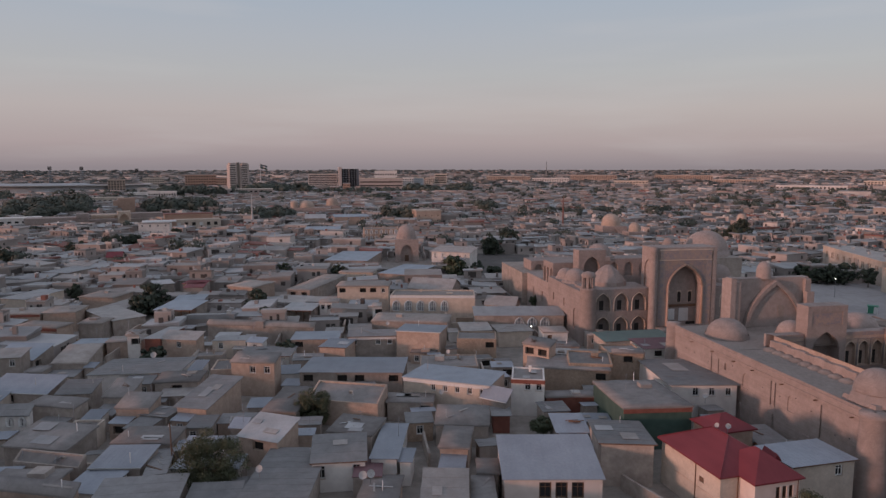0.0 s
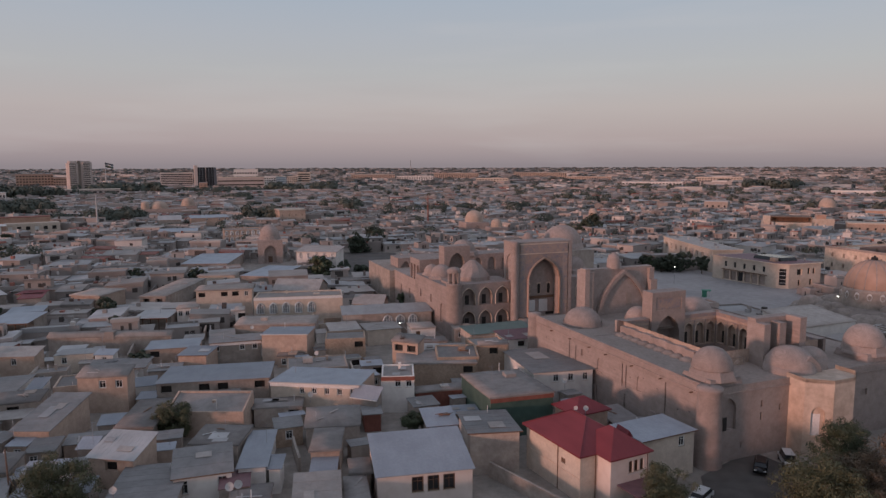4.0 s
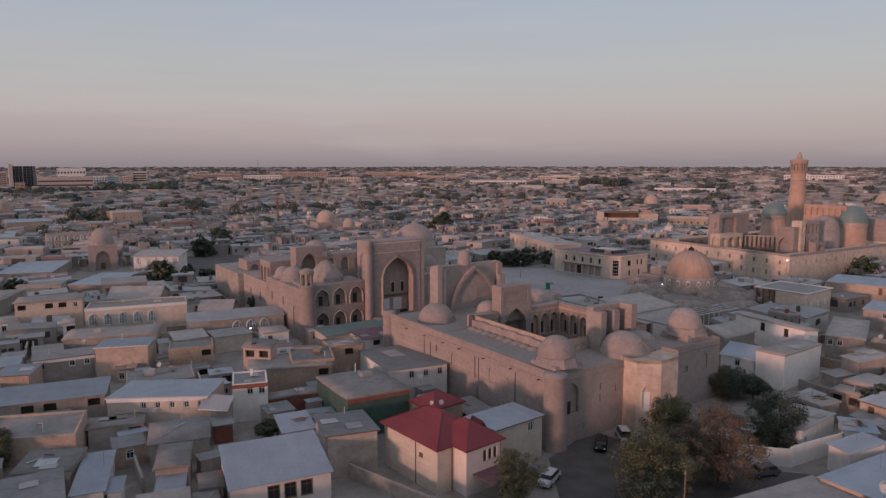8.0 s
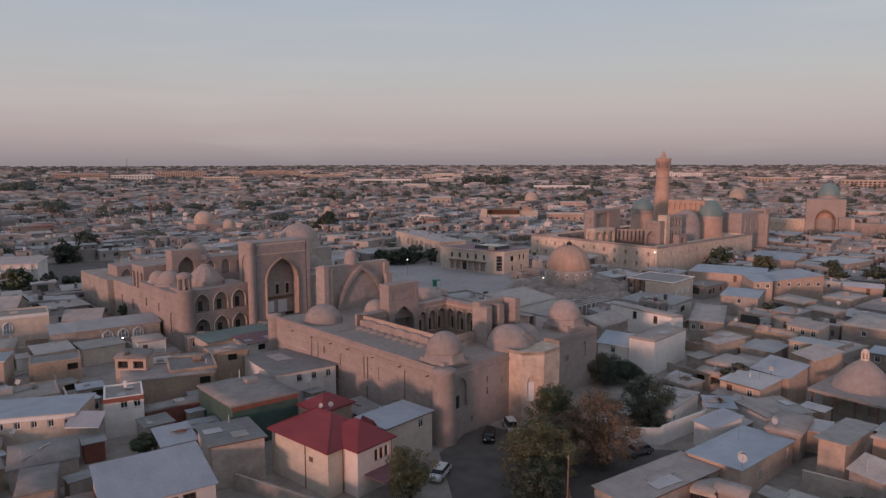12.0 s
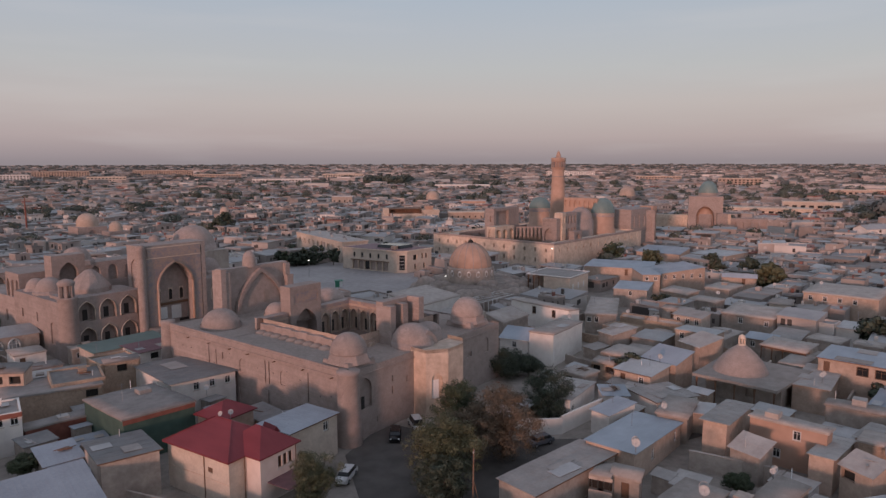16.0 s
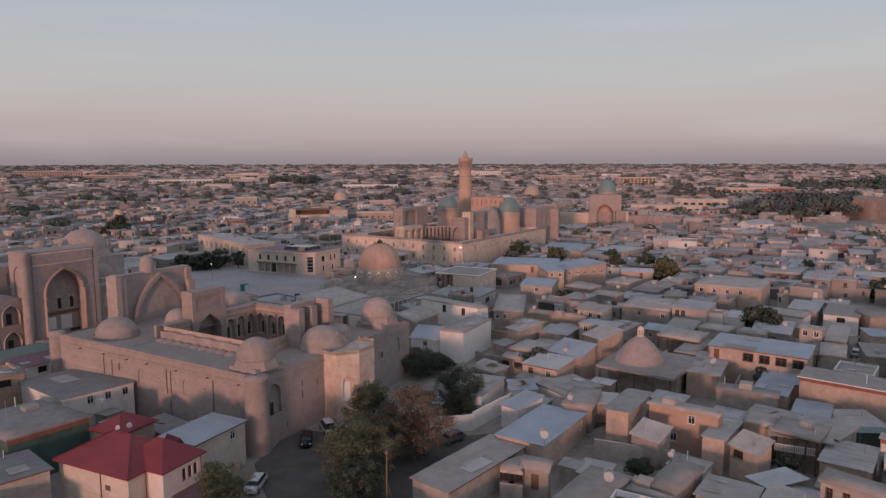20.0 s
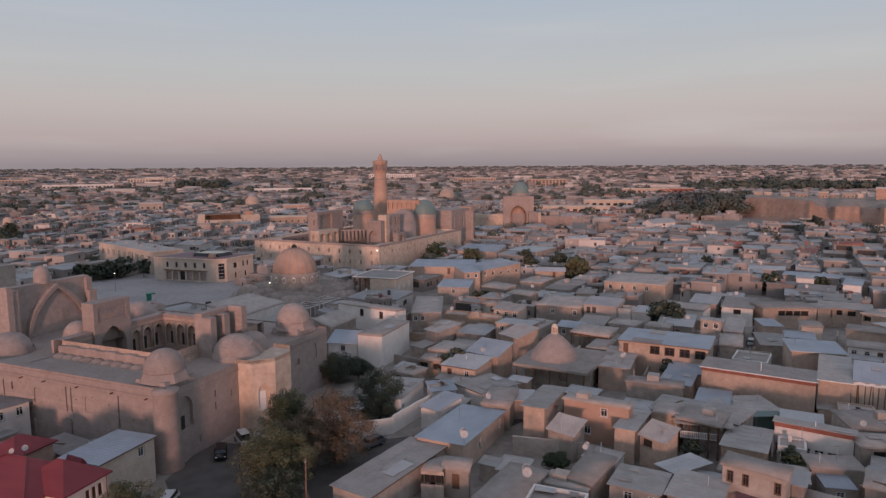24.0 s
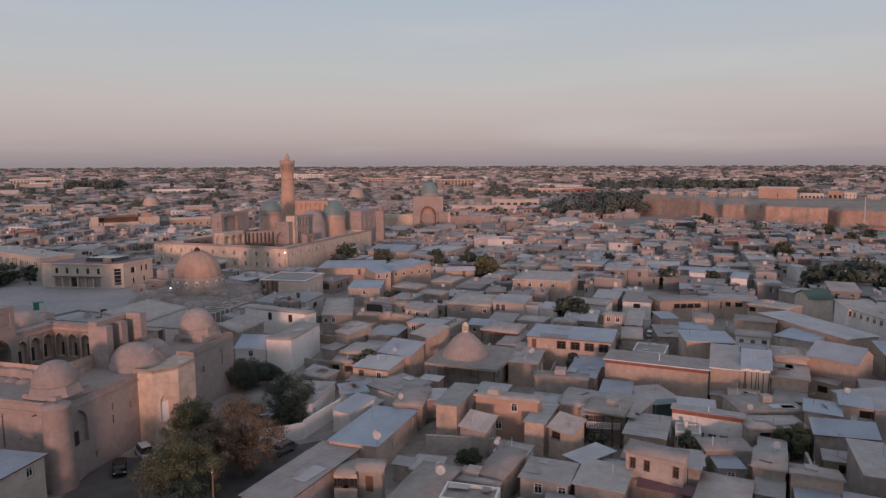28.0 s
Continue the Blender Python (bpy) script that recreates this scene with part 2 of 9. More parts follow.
    "lamp": plain("lamp_head", (0.7, 0.7, 0.68), 0.4),
}
_em = bpy.data.materials.new("lit_lamp")
_em.use_nodes = True
_em.node_tree.nodes["Principled BSDF"].inputs["Emission Color"].default_value = (1.0, 0.95, 0.85, 1)
_em.node_tree.nodes["Principled BSDF"].inputs["Emission Strength"].default_value = 3.0
M["lit"] = _em


# ---- mesh building ----
class Geo:
    """Collects vertices and faces of one mesh."""

    def __init__(self):
        self.v, self.f, self.s, self.k = [], [], [], []

    def face(self, pts, smooth=False, slot=0):
        n = len(self.v)
        self.v.extend(pts)
        self.f.append(tuple(range(n, n + len(pts))))
        self.s.append(smooth)
        self.k.append(slot)

    def box(self, x0, y0, z0, x1, y1, z1, slot=0):
        n = len(self.v)
        self.v += [(x0, y0, z0), (x1, y0, z0), (x1, y1, z0), (x0, y1, z0), (x0, y0, z1), (x1, y0, z1), (x1, y1, z1), (x0, y1, z1)]
        for q in ((0, 3, 2, 1), (4, 5, 6, 7), (0, 1, 5, 4), (1, 2, 6, 5), (2, 3, 7, 6), (3, 0, 4, 7)):
            self.f.append(tuple(n + i for i in q))
            self.s.append(False)
            self.k.append(slot)
        return self

    def prism(self, pts, z0, z1, scale=1.0, slot=0):
        """Walls and lid over a counter-clockwise outline; scale draws the top in."""
        cx, cy = sum(p[0] for p in pts) / len(pts), sum(p[1] for p in pts) / len(pts)
        top = [(cx + (p[0] - cx) * scale, cy + (p[1] - cy) * scale, z1) for p in pts]
        n = len(pts)
        for i in range(n):
            a, b = pts[i], pts[(i + 1) % n]
            self.face([(a[0], a[1], z0), (b[0], b[1], z0), top[(i + 1) % n], top[i]], slot=slot)
        self.face(top, slot=slot)
        return self

    def lathe(self, cx, cy, prof, n=24, turn=0.0, smooth=True, slot=0):
        base = len(self.v)
        for r, z in prof:
            for i in range(n):
                a = turn + 2 * math.pi * i / n
                self.v.append((cx + r * math.cos(a), cy + r * math.sin(a), z))
        for j in range(len(prof) - 1):
            for i in range(n):
                a, b = base + j * n + i, base + j * n + (i + 1) % n
                self.f.append((a, b, b + n, a + n))
                self.s.append(smooth)
                self.k.append(slot)
        return self

    def facade(self, p0, p1, z0, z1, holes=(), depth=0.2, back=True, slot=0):
        """A wall from p0 to p1 (left to right from outside) with openings (s0, s1, za, zb, arched) of some depth."""
        p0, p1 = Vector((p0[0], p0[1])), Vector((p1[0], p1[1]))
        ln = (p1 - p0).length
        u = (p1 - p0) / ln
        inn = Vector((-u.y, u.x))

        def at(s, z, d=0.0):
            q = p0 + u * s + inn * d
            return (q.x, q.y, z)
        cuts = sorted({0.0, ln, *(h[0] for h in holes), *(h[1] for h in holes)})
        for a, b in zip(cuts, cuts[1:]):
            if b - a < 1e-5:
                continue
            inside = sorted((h for h in holes if h[0] <= a + 1e-6 and h[1] >= b - 1e-6), key=lambda h: h[2])
            z = z0
            for h in inside:
                if h[2] > z + 1e-6:
                    self.face([at(a, z), at(b, z), at(b, h[2]), at(a, h[2])], slot=slot)
                z = h[3]
            if z < z1 - 1e-6:
                self.face([at(a, z), at(b, z), at(b, z1), at(a, z1)], slot=slot)
        for h in holes:
            s0, s1, za, zb = h[:4]
            dp = h[5] if len(h) > 5 else depth
            if len(h) > 4 and h[4]:
                half, mid = (s1 - s0) / 2, (s0 + s1) / 2
                zs = zb - half * 1.15
                line = []
                for i in range(13):
                    x = -1 + i / 6
                    line.append((mid + half * x, zs + (zb - zs - 0.06) * (0.66 * math.sqrt(max(0.0, 1 - x * x)) + 0.34 * (1 - abs(x)))))
                for (sa, ya), (sb, yb) in zip(line, line[1:]):
                    self.face([at(sa, ya), at(sb, yb), at(sb, zb), at(sa, zb)], slot=slot)
                    self.face([at(sa, ya), at(sa, ya, dp), at(sb, yb, dp), at(sb, yb)], slot=slot)
                    if back:
                        self.face([at(sa, za, dp), at(sb, za, dp), at(sb, yb, dp), at(sa, ya, dp)], slot=slot)
                zt0 = zs
            else:
                zt0 = zb
                self.face([at(s0, zb), at(s0, zb, dp), at(s1, zb, dp), at(s1, zb)], slot=slot)
                if back:
                    self.face([at(s0, za, dp), at(s1, za, dp), at(s1, zb, dp), at(s0, zb, dp)], slot=slot)
            self.face([at(s0, za), at(s0, za, dp), at(s0, zt0, dp), at(s0, zt0)], slot=slot)
            self.face([at(s1, za, dp), at(s1, za), at(s1, zt0), at(s1, zt0, dp)], slot=slot)
            self.face([at(s0, za), at(s1, za), at(s1, za, dp), at(s0, za, dp)], slot=slot)
        return self

    def mesh(self, name, *mats):
        if len(self.v) < 60000:          # weld equal corners
            seen, to, v = {}, [], []
            for p in self.v:
                key = (round(p[0], 4), round(p[1], 4), round(p[2], 4))
                if key not in seen:
                    seen[key] = len(v)
                    v.append(p)
                to.append(seen[key])
            f, s, k = [], [], []
            for face, sm, sl in zip(self.f, self.s, self.k):
                q = list(dict.fromkeys(to[i] for i in face))
                if len(q) > 2:
                    f.append(q), s.append(sm), k.append(sl)
            self.v, self.f, self.s, self.k = v, f, s, k
        me = bpy.data.meshes.new(name)
        me.from_pydata(self.v, [], self.f)
        me.polygons.foreach_set("use_smooth", self.s)
        me.polygons.foreach_set("material_index", self.k)
        for m in mats:
            me.materials.append(M[m])
        me.update()
        return me


def part(name, geo, material, parent=None, label="", at=None):
    """Links one mesh as a part under a thing or a part."""
    me = geo.mesh(name, material) if isinstance(geo, Geo) else geo
    ob = new(name, me)
    ob.parent = parent
    if at is not None:
        ob.matrix_basis = at
    return tagged(ob, label)


def thing(name, m, label, category, group="", kind=""):
    ob = new(name)
    ob.matrix_basis = m
    ob.empty_display_size = 0.5
    return tagged(ob, label, category, group, kind)


def tube(g, a, b, r, n=6, r2=None):
    a, b = Vector(a), Vector(b)
    d = (b - a).normalized()
    e = d.orthogonal().normalized()
    w = d.cross(e)
    r2 = r if r2 is None else r2
    ring = [math.tau * i / n for i in range(n)]
    lo = [tuple(a + (e * math.cos(t) + w * math.sin(t)) * r) for t in ring]
    hi = [tuple(b + (e * math.cos(t) + w * math.sin(t)) * r2) for t in ring]
    for i in range(n):
        j = (i + 1) % n
        g.face([lo[i], lo[j], hi[j], hi[i]], True)
    g.face(hi)
    return g


def dome_profile(r, z, rise, steps=10, point=0.0):
    out = []
    for i in range(steps + 1):
        a = math.pi / 2 * i / steps
        out.append((max(r * math.cos(a) ** (1.0 - 0.25 * point), 0.02), z + rise * math.sin(a) ** (1.0 + point * 0.35)))
    return out


FOOT = []          # footprints already taken: centre, half sizes, turn


def claim(x, y, hw, hd, rot):
    FOOT.append((x, y, hw, hd, radians(rot)))


def corners_of(x, y, hw, hd, a):
    c, s = math.cos(a), math.sin(a)
    return [(x + sx * hw * c - sy * hd * s, y + sx * hw * s + sy * hd * c) for sx, sy in ((-1, -1), (1, -1), (1, 1), (-1, 1))]


def clashes(x, y, hw, hd, rot):
    a = radians(rot)
    mine = corners_of(x, y, hw, hd, a)
    for fx, fy, fw, fd, fa in FOOT:
        if math.hypot(fx - x, fy - y) > math.hypot(fw, fd) + math.hypot(hw, hd):
            continue
        their = corners_of(fx, fy, fw, fd, fa)
        apart = False
        for t in (a, a + math.pi / 2, fa, fa + math.pi / 2):
            ax, ay = math.cos(t), math.sin(t)
            p = [q[0] * ax + q[1] * ay for q in mine]
            o = [q[0] * ax + q[1] * ay for q in their]
            if max(p) <= min(o) or max(o) <= min(p):
                apart = True
                break
        if not apart:
            return True
    return False


# ---- houses ----
rnd = random.Random(11)
WINDOWS = {}


def window_mesh(w, h, arched=False):
    """A white frame with a mullion, and its dark pane, shared by windows of one size."""
    key = (round(w, 2), round(h, 2))
    if key not in WINDOWS:
        g = Geo()
        b = 0.14
        g.box(-w / 2, -0.04, 0, -w / 2 + b, 0.04, h).box(w / 2 - b, -0.04, 0, w / 2, 0.04, h)
        g.box(-w / 2 + b, -0.04, 0, w / 2 - b, 0.04, b).box(-w / 2 + b, -0.04, h - b, w / 2 - b, 0.04, h)
        g.box(-0.03, -0.03, b, 0.03, 0.03, h - b)
        g.box(-w / 2 + b, -0.025, h * 0.68, w / 2 - b, 0.025, h * 0.68 + 0.05)
        p = Geo().box(-w / 2 + 0.02, 0.045, 0.02, w / 2 - 0.02, 0.07, h - 0.02)
        sill = Geo().box(-w / 2 - 0.08, -0.22, -0.07, w / 2 + 0.08, 0.0, 0.0)
        WINDOWS[key] = (g.mesh("window", "frame"), p.mesh("pane", "pane"), sill.mesh("window_sill", "cream"),
                        g.mesh("window", "wood"))
    return WINDOWS[key]


ROOF_WORDS = {"flat": "walled flat mud roof", "slab": "flat clay roof", "tin": "grey sheet-metal roof", "tinblue": "blue-grey sheet-metal roof", "slate": "corrugated cement-sheet roof",
              "redtin": "red sheet-metal roof", "plum": "plum-red sheet roof", "teal": "teal sheet-metal roof", "green": "green sheet-metal roof"}
WALL_WORDS = {"mud": "mud-plastered", "clay": "pink clay-plastered", "white": "white-plastered", "cream": "cream-plastered", "rosewhite": "rose-white plastered", "brickwall": "brick",
              "green": "green-painted", "teal": "teal-sheeted", "rust": "rusty-boarded", "limewhite": "fresh white-plastered", "salmon": "salmon-plastered"}


HOUSES = []


def house(x, y, w, d, rot, h, roof="flat", wall="mud", hb=None, win="", side="", fascia="", over=0.35, gable=False, porch=False, label="",
          group="houses of the old town", wood=False, ww=1.1, wh=1.4, lean=False, fresh=False, name="house"):
    """A house whose front, w wide, looks along -y of its own axes. win and side name the openings of the front and of the right
    wall, storey by storey from the top: w window, d door, g gate, . nothing. hb: height of the back eave."""
    hb = h if hb is None else hb
    dark_roof = x < 50 and math.hypot(x, y) < 150 and not fresh      # the quarter given darker roof colours
    r = random.Random(round(x * 7 + y * 13))
    text = label or f"{WALL_WORDS.get(wall, 'plastered')} old-town house with {'a gabled' if gable else 'a'} {ROOF_WORDS.get(roof, 'flat mud roof')}"
    ob = thing(name, pose(x, y, 0, 0, 0, rot), text, name, group)
    claim(x, y, w / 2, d / 2, rot)
    if name == "house":
        HOUSES.append((x, y, w, d, rot, h, wall, win))
    x0, x1, y0, y1 = -w / 2, w / 2, -d / 2, d / 2
    slab = roof == "slab"
    flat = roof == "flat" and not gable
    top = h if flat else h - 0.05
    g = Geo()
    storey = max(1, round(h / 3.2))

    def openings(code, length, ztop):
        out = []
        rows = code.split("/") if code else []
        for i, row in enumerate(rows):
            hi = ztop - 0.55 - (ztop / max(storey, len(rows))) * i
            for j, c in enumerate(row):
                s = length * (j + 0.5) / len(row)
                if c == "w":
                    out.append((s - ww / 2, s + ww / 2, hi - wh, hi, False, 0.16, "w"))
                elif c == "a":
                    out.append((s - ww / 2, s + ww / 2, hi - wh, hi, True, 0.22, "a"))
                elif c == "d":
                    out.append((s - 0.5, s + 0.5, max(0.05, hi - 2.1), hi, False, 0.2, "d"))
                elif c == "g":
                    out.append((s - 1.3, s + 1.3, max(0.05, hi - 2.3), hi, False, 0.5, "o"))
                elif c == "o":
                    out.append((s - 0.9, s + 0.9, hi - 1.3, hi, False, 0.6, "o"))
        return out
    front = openings(win, w, min(h, hb) if flat else h)
    right = openings(side, d, min(h, hb))
    if porch:
        # open veranda in front: a beam on posts, the room set back
        set_back = d * 0.35
        g.facade((x0, y0 + set_back), (x1, y0 + set_back), 0, top, [(w * 0.3 - 0.5, w * 0.3 + 0.5, 0.1, 2.2, False, 0.3), (w * 0.6, w * 0.6 + 1.2, 0.9, 2.2, False, 0.3)])
        y0b = y0 + set_back
        posts = Geo().box(x0, y0, top - 0.35, x1, y0 + 0.2, top - 0.05)
        for i in range(5):
            px = x0 + 0.1 + (w - 0.3) * i / 4
            pg = Geo().lathe(0, 0, [(0.16, 0), (0.16, 0.3), (0.10, 0.45), (0.12, top - 0.7), (0.2, top - 0.35)], 8)
            part("post", pg, "wood", ob, "wooden veranda post", pose(px, y0 + 0.12, 0))
        part("beam", posts, "wood", ob, "weathered wooden beam")
    else:
        y0b = y0
        g.facade((x0, y0), (x1, y0), 0, top, front, back=False)
    bt = hb if flat else hb - 0.05

    def sidewall(xa, ya, xb, yb, za, zb, holes):
        if abs(za - zb) < 0.02:
            g.facade((xa, ya), (xb, yb), 0, za, holes, back=False)
        else:
            lo = min(za, zb)
            g.facade((xa, ya), (xb, yb), 0, lo, holes, back=False)
            g.face([(xa, ya, lo), (xb, yb, lo)] + ([(xb, yb, zb)] if zb > lo else []) + ([(xa, ya, za)] if za > lo else []))
    sidewall(x1, y0b, x1, y1, top, bt, right)
    sidewall(x0, y1, x0, y0b, bt, top, ())
    g.facade((x1, y1), (x0, y1), 0, bt)
    if flat:
        k = 0.28
        zf, zb_ = top, bt
        o = [(x0, y0, zf), (x1, y0, zf), (x1, y1, zb_), (x0, y1, zb_)]
        i_ = [(x0 + k, y0 + k, zf), (x1 - k, y0 + k, zf), (x1 - k, y1 - k, zb_), (x0 + k, y1 - k, zb_)]
        for a in range(4):
            b = (a + 1) % 4
            g.face([o[a], o[b], i_[b], i_[a]])
            g.face([i_[a], i_[b], (*i_[b][:2], i_[b][2] - 0.6), (*i_[a][:2], i_[a][2] - 0.6)])
    part("wall", g, wall, ob)
    rg = Geo()
    if flat:
        nx, ny = max(2, int(w / 2.2)), max(2, int(d / 2.2))
        drop = r.uniform(0.15, 0.42)
        zz = [[(x0 + 0.25 + (w - 0.5) * i / nx, y0 + 0.25 + (d - 0.5) * j / ny, h + (hb - h) * j / ny - drop + r.uniform(-0.05, 0.05)) for i in range(nx + 1)] for j in range(ny + 1)]
        for j in range(ny):
            for i in range(nx):
                rg.face([zz[j][i], zz[j][i + 1], zz[j + 1][i + 1], zz[j + 1][i]], True)
        part("roof", rg, "roofdarker" if dark_roof else "roofmud", ob)
    elif slab:
        # clay laid over poles: a thick flat lid with a ragged edge
        e = max(0.15, over * 0.8)
        nx, ny = max(2, int(w / 2.0)), max(2, int(d / 2.0))
        gr = [[(x0 - e + (w + 2 * e) * i / nx + (r.uniform(-0.07, 0.07) if i in (0, nx) else 0), y0 - e + (d + 2 * e) * j / ny + (r.uniform(-0.07, 0.07) if j in (0, ny) else 0),
                h + (hb - h) * j / ny + 0.22 + r.uniform(-0.06, 0.06)) for i in range(nx + 1)] for j in range(ny + 1)]
        for j in range(ny):
            for i in range(nx):
                rg.face([gr[j][i], gr[j][i + 1], gr[j + 1][i + 1], gr[j + 1][i]], True)
        edge = [gr[0][i] for i in range(nx + 1)] + [gr[j][nx] for j in range(1, ny + 1)] + [gr[ny][i] for i in range(nx - 1, -1, -1)] + [gr[j][0] for j in range(ny - 1, 0, -1)]
        low_ = [(q[0], q[1], q[2] - 0.27) for q in edge]
        for i in range(len(edge)):
            j = (i + 1) % len(edge)
            rg.face([low_[i], low_[j], edge[j], edge[i]])
        rg.face(low_[::-1])
        part("roof", rg, "roofdarker" if dark_roof else "roofmud", ob)
    elif gable:
        rise = d * 0.24
        e = over
        for sy in (-1, 1):
            a = [(x0 - e, sy * (d / 2 + e), h), (x1 + e, sy * (d / 2 + e), h), (x1 + e, 0, h + rise), (x0 - e, 0, h + rise)]
            if sy > 0:
                a = [a[1], a[0], a[3], a[2]]
            rg.face(a)
            rg.face([(q[0], q[1], q[2] - 0.08) for q in reversed(a)])
            rg.face([a[0], (a[0][0], a[0][1], h - 0.08), (a[1][0], a[1][1], h - 0.08), a[1]][::-1])
        part("roof", rg, {"slate": "slatedarker", "tin": "tindarker", "tinblue": "tindarker"}.get(roof, roof) if dark_roof else roof, ob)
        gg = Geo()
        gg.face([(x1, y0, h - 0.06), (x1, y1, h - 0.06), (x1, 0, h + rise - 0.1)])
        gg.face([(x0, y1, h - 0.06), (x0, y0, h - 0.06), (x0, 0, h + rise - 0.1)])
        part("gable", gg, wall, ob)
    else:
        e = over
        a, b = y0 - e, y1 + e
        sl = (hb - h) / d
        za, zb = h - sl * e, hb + sl * e
        t = 0.09
        if roof == "slate":
            # overlapping rows of corrugated sheets
            k = max(2, int((b - a) / 1.7))
            line = []
            for q in range(k):
                f0, f1 = q / k, (q + 1) / k
                line += [(a + (b - a) * f0, za + (zb - za) * f0 + (0.022 if q else 0.0)), (a + (b - a) * f1, za + (zb - za) * f1)]
            n = max(2, int(w / 1.13))
            sag = [r.uniform(-0.03, 0.03) for _ in range(n + 1)]
            for (ya, va), (yb, vb) in zip(line, line[1:]):
                for i in range(n):
                    xa, xb = x0 - e + (w + 2 * e) * i / n, x0 - e + (w + 2 * e) * (i + 1) / n
                    rg.face([(xa, ya, va + sag[i]), (xb, ya, va + sag[i + 1]), (xb, yb, vb + sag[i + 1]), (xa, yb, vb + sag[i])])
            for i in range(n):
                xa, xb = x0 - e + (w + 2 * e) * i / n, x0 - e + (w + 2 * e) * (i + 1) / n
                rg.face([(xa, a, za - t), (xb, a, za - t), (xb, a, za + sag[i + 1]), (xa, a, za + sag[i])])
                rg.face([(xb, a, za - t), (xa, a, za - t), (xa, b, zb - t), (xb, b, zb - t)])
                rg.face([(xb, b, zb - t), (xa, b, zb - t), (xa, b, zb + sag[i]), (xb, b, zb + sag[i + 1])])
            for xx, sg in ((x0 - e, sag[0]), (x1 + e, sag[-1])):
                rg.face([(xx, a, za - t), (xx, a, za + sg), (xx, b, zb + sg), (xx, b, zb - t)])
        else:
            # sheet with raised seams, one folded profile
            n = max(3, int((w + 2 * e) / 0.62))
            line = [(x0 - e, -t), (x0 - e, 0.0)]
            for i in range(1, n):
                sx = x0 - e + (w + 2 * e) * i / n
                line += [(sx - 0.03, 0.0), (sx - 0.012, 0.016), (sx + 0.012, 0.016), (sx + 0.03, 0.0)]
            line += [(x1 + e, 0.0), (x1 + e, -t)]
            for (xa, da), (xb, db) in zip(line, line[1:]):
                rg.face([(xa, a, za + da), (xb, a, za + db), (xb, b, zb + db), (xa, b, zb + da)])
            rg.face([(x0 - e, b, zb - t), (x1 + e, b, zb - t), (x1 + e, a, za - t), (x0 - e, a, za - t)])
            rg.face([(x0 - e, a, za - t), (x1 + e, a, za - t), (x1 + e, a, za), (x0 - e, a, za)])
            rg.face([(x1 + e, b, zb - t), (x0 - e, b, zb - t), (x0 - e, b, zb), (x1 + e, b, zb)])
        part("roof", rg, {"slate": "slatedarker", "tin": "tindarker", "tinblue": "tindarker"}.get(roof, roof) if dark_roof else roof, ob)
    if fascia:
        part("fascia", Geo().box(x0 - 0.06, y0 - 0.12, h - 0.75, x1 + 0.06, y0 - 0.003, h - 0.1), fascia, ob, "white painted fascia board" if fascia == "frame" else "rust-red painted fascia board")
    for holes, base in ((front, pose(x0, y0, 0)), (right, pose(x1, y0b, 0, 0, 0, 90))):
        for s0, s1, za, zb, arch, dp, kind in holes:
            if kind == "a":
                # white arched frame with glazing bars; the pane's pale colour stands for reflected sky
                hw_, hh_ = (s1 - s0) / 2, zb - za
                fr = Geo()
                line_ = arch_line(2 * hw_ - 0.1, 0.05, hh_, 10)
                for (xa, za_), (xb, zb_) in zip(line_, line_[1:]):
                    tube(fr, (xa, -0.04, za_), (xb, -0.04, zb_), 0.2, 5)
                for bx in (-hw_ * 0.36, hw_ * 0.36):
                    fr.box(bx - 0.08, -0.04, 0.05, bx + 0.08, 0.04, hh_ * 0.86)
                fr.box(-hw_ + 0.05, -0.04, hh_ * 0.42, hw_ - 0.05, 0.04, hh_ * 0.42 + 0.09)
                fr.box(-hw_, -0.14, -0.08, hw_, 0.08, 0.05)
                wo = part("window", fr, "frame", ob, "white arched window frame", base @ pose((s0 + s1) / 2, 0.02, za))
                part("pane", Geo().box(-hw_ + 0.01, dp - 0.06, 0.0, hw_ - 0.01, dp - 0.03, hh_ - 0.02), "skypane", wo, "pale pane with sky reflection in its colour")
            elif kind == "w":
                wm = window_mesh(s1 - s0, zb - za)
                wo = part("window", wm[3] if wood else wm[0], None, ob, "", base @ pose((s0 + s1) / 2, dp, za))
                part("pane", wm[1], None, wo)
                part("sill", wm[2], None, wo)
            elif kind == "d":
                do = part("door", Geo().box(-0.5, 0, 0, 0.5, 0.06, zb - za).box(-0.38, -0.02, 0.2, 0.38, 0, (zb - za) * 0.45).box(-0.38, -0.02, (zb - za) * 0.55, 0.38, 0, zb - za - 0.2),
                          "wood", ob, "dark wooden door", base @ pose((s0 + s1) / 2, dp, za))
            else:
                # Sheet across the opening; its near-black colour is the shade inside.
                part("opening", Geo().box(s0 - (s0 + s1) / 2 + 0.01, 0, 0, s1 - (s0 + s1) / 2 - 0.01, 0.05, zb - za), "dark", ob, "opening closed by a sheet coloured as shade", base @ pose((s0 + s1) / 2, dp, za))
    if lean:
        # lower lean-to along the front or the right side
        lw, ld, lh = w * r.uniform(0.45, 0.95), r.uniform(2.0, 3.4), min(h - 0.5, r.uniform(2.3, 3.0))
        lx = r.uniform(x0, x1 - lw)
        lg = Geo().facade((lx, y0 - ld), (lx + lw, y0 - ld), 0, lh - 0.25, [(lw * 0.3, lw * 0.3 + 0.9, 0.1, 2.0, False, 0.3)] if lw > 3 else (), 0.3)
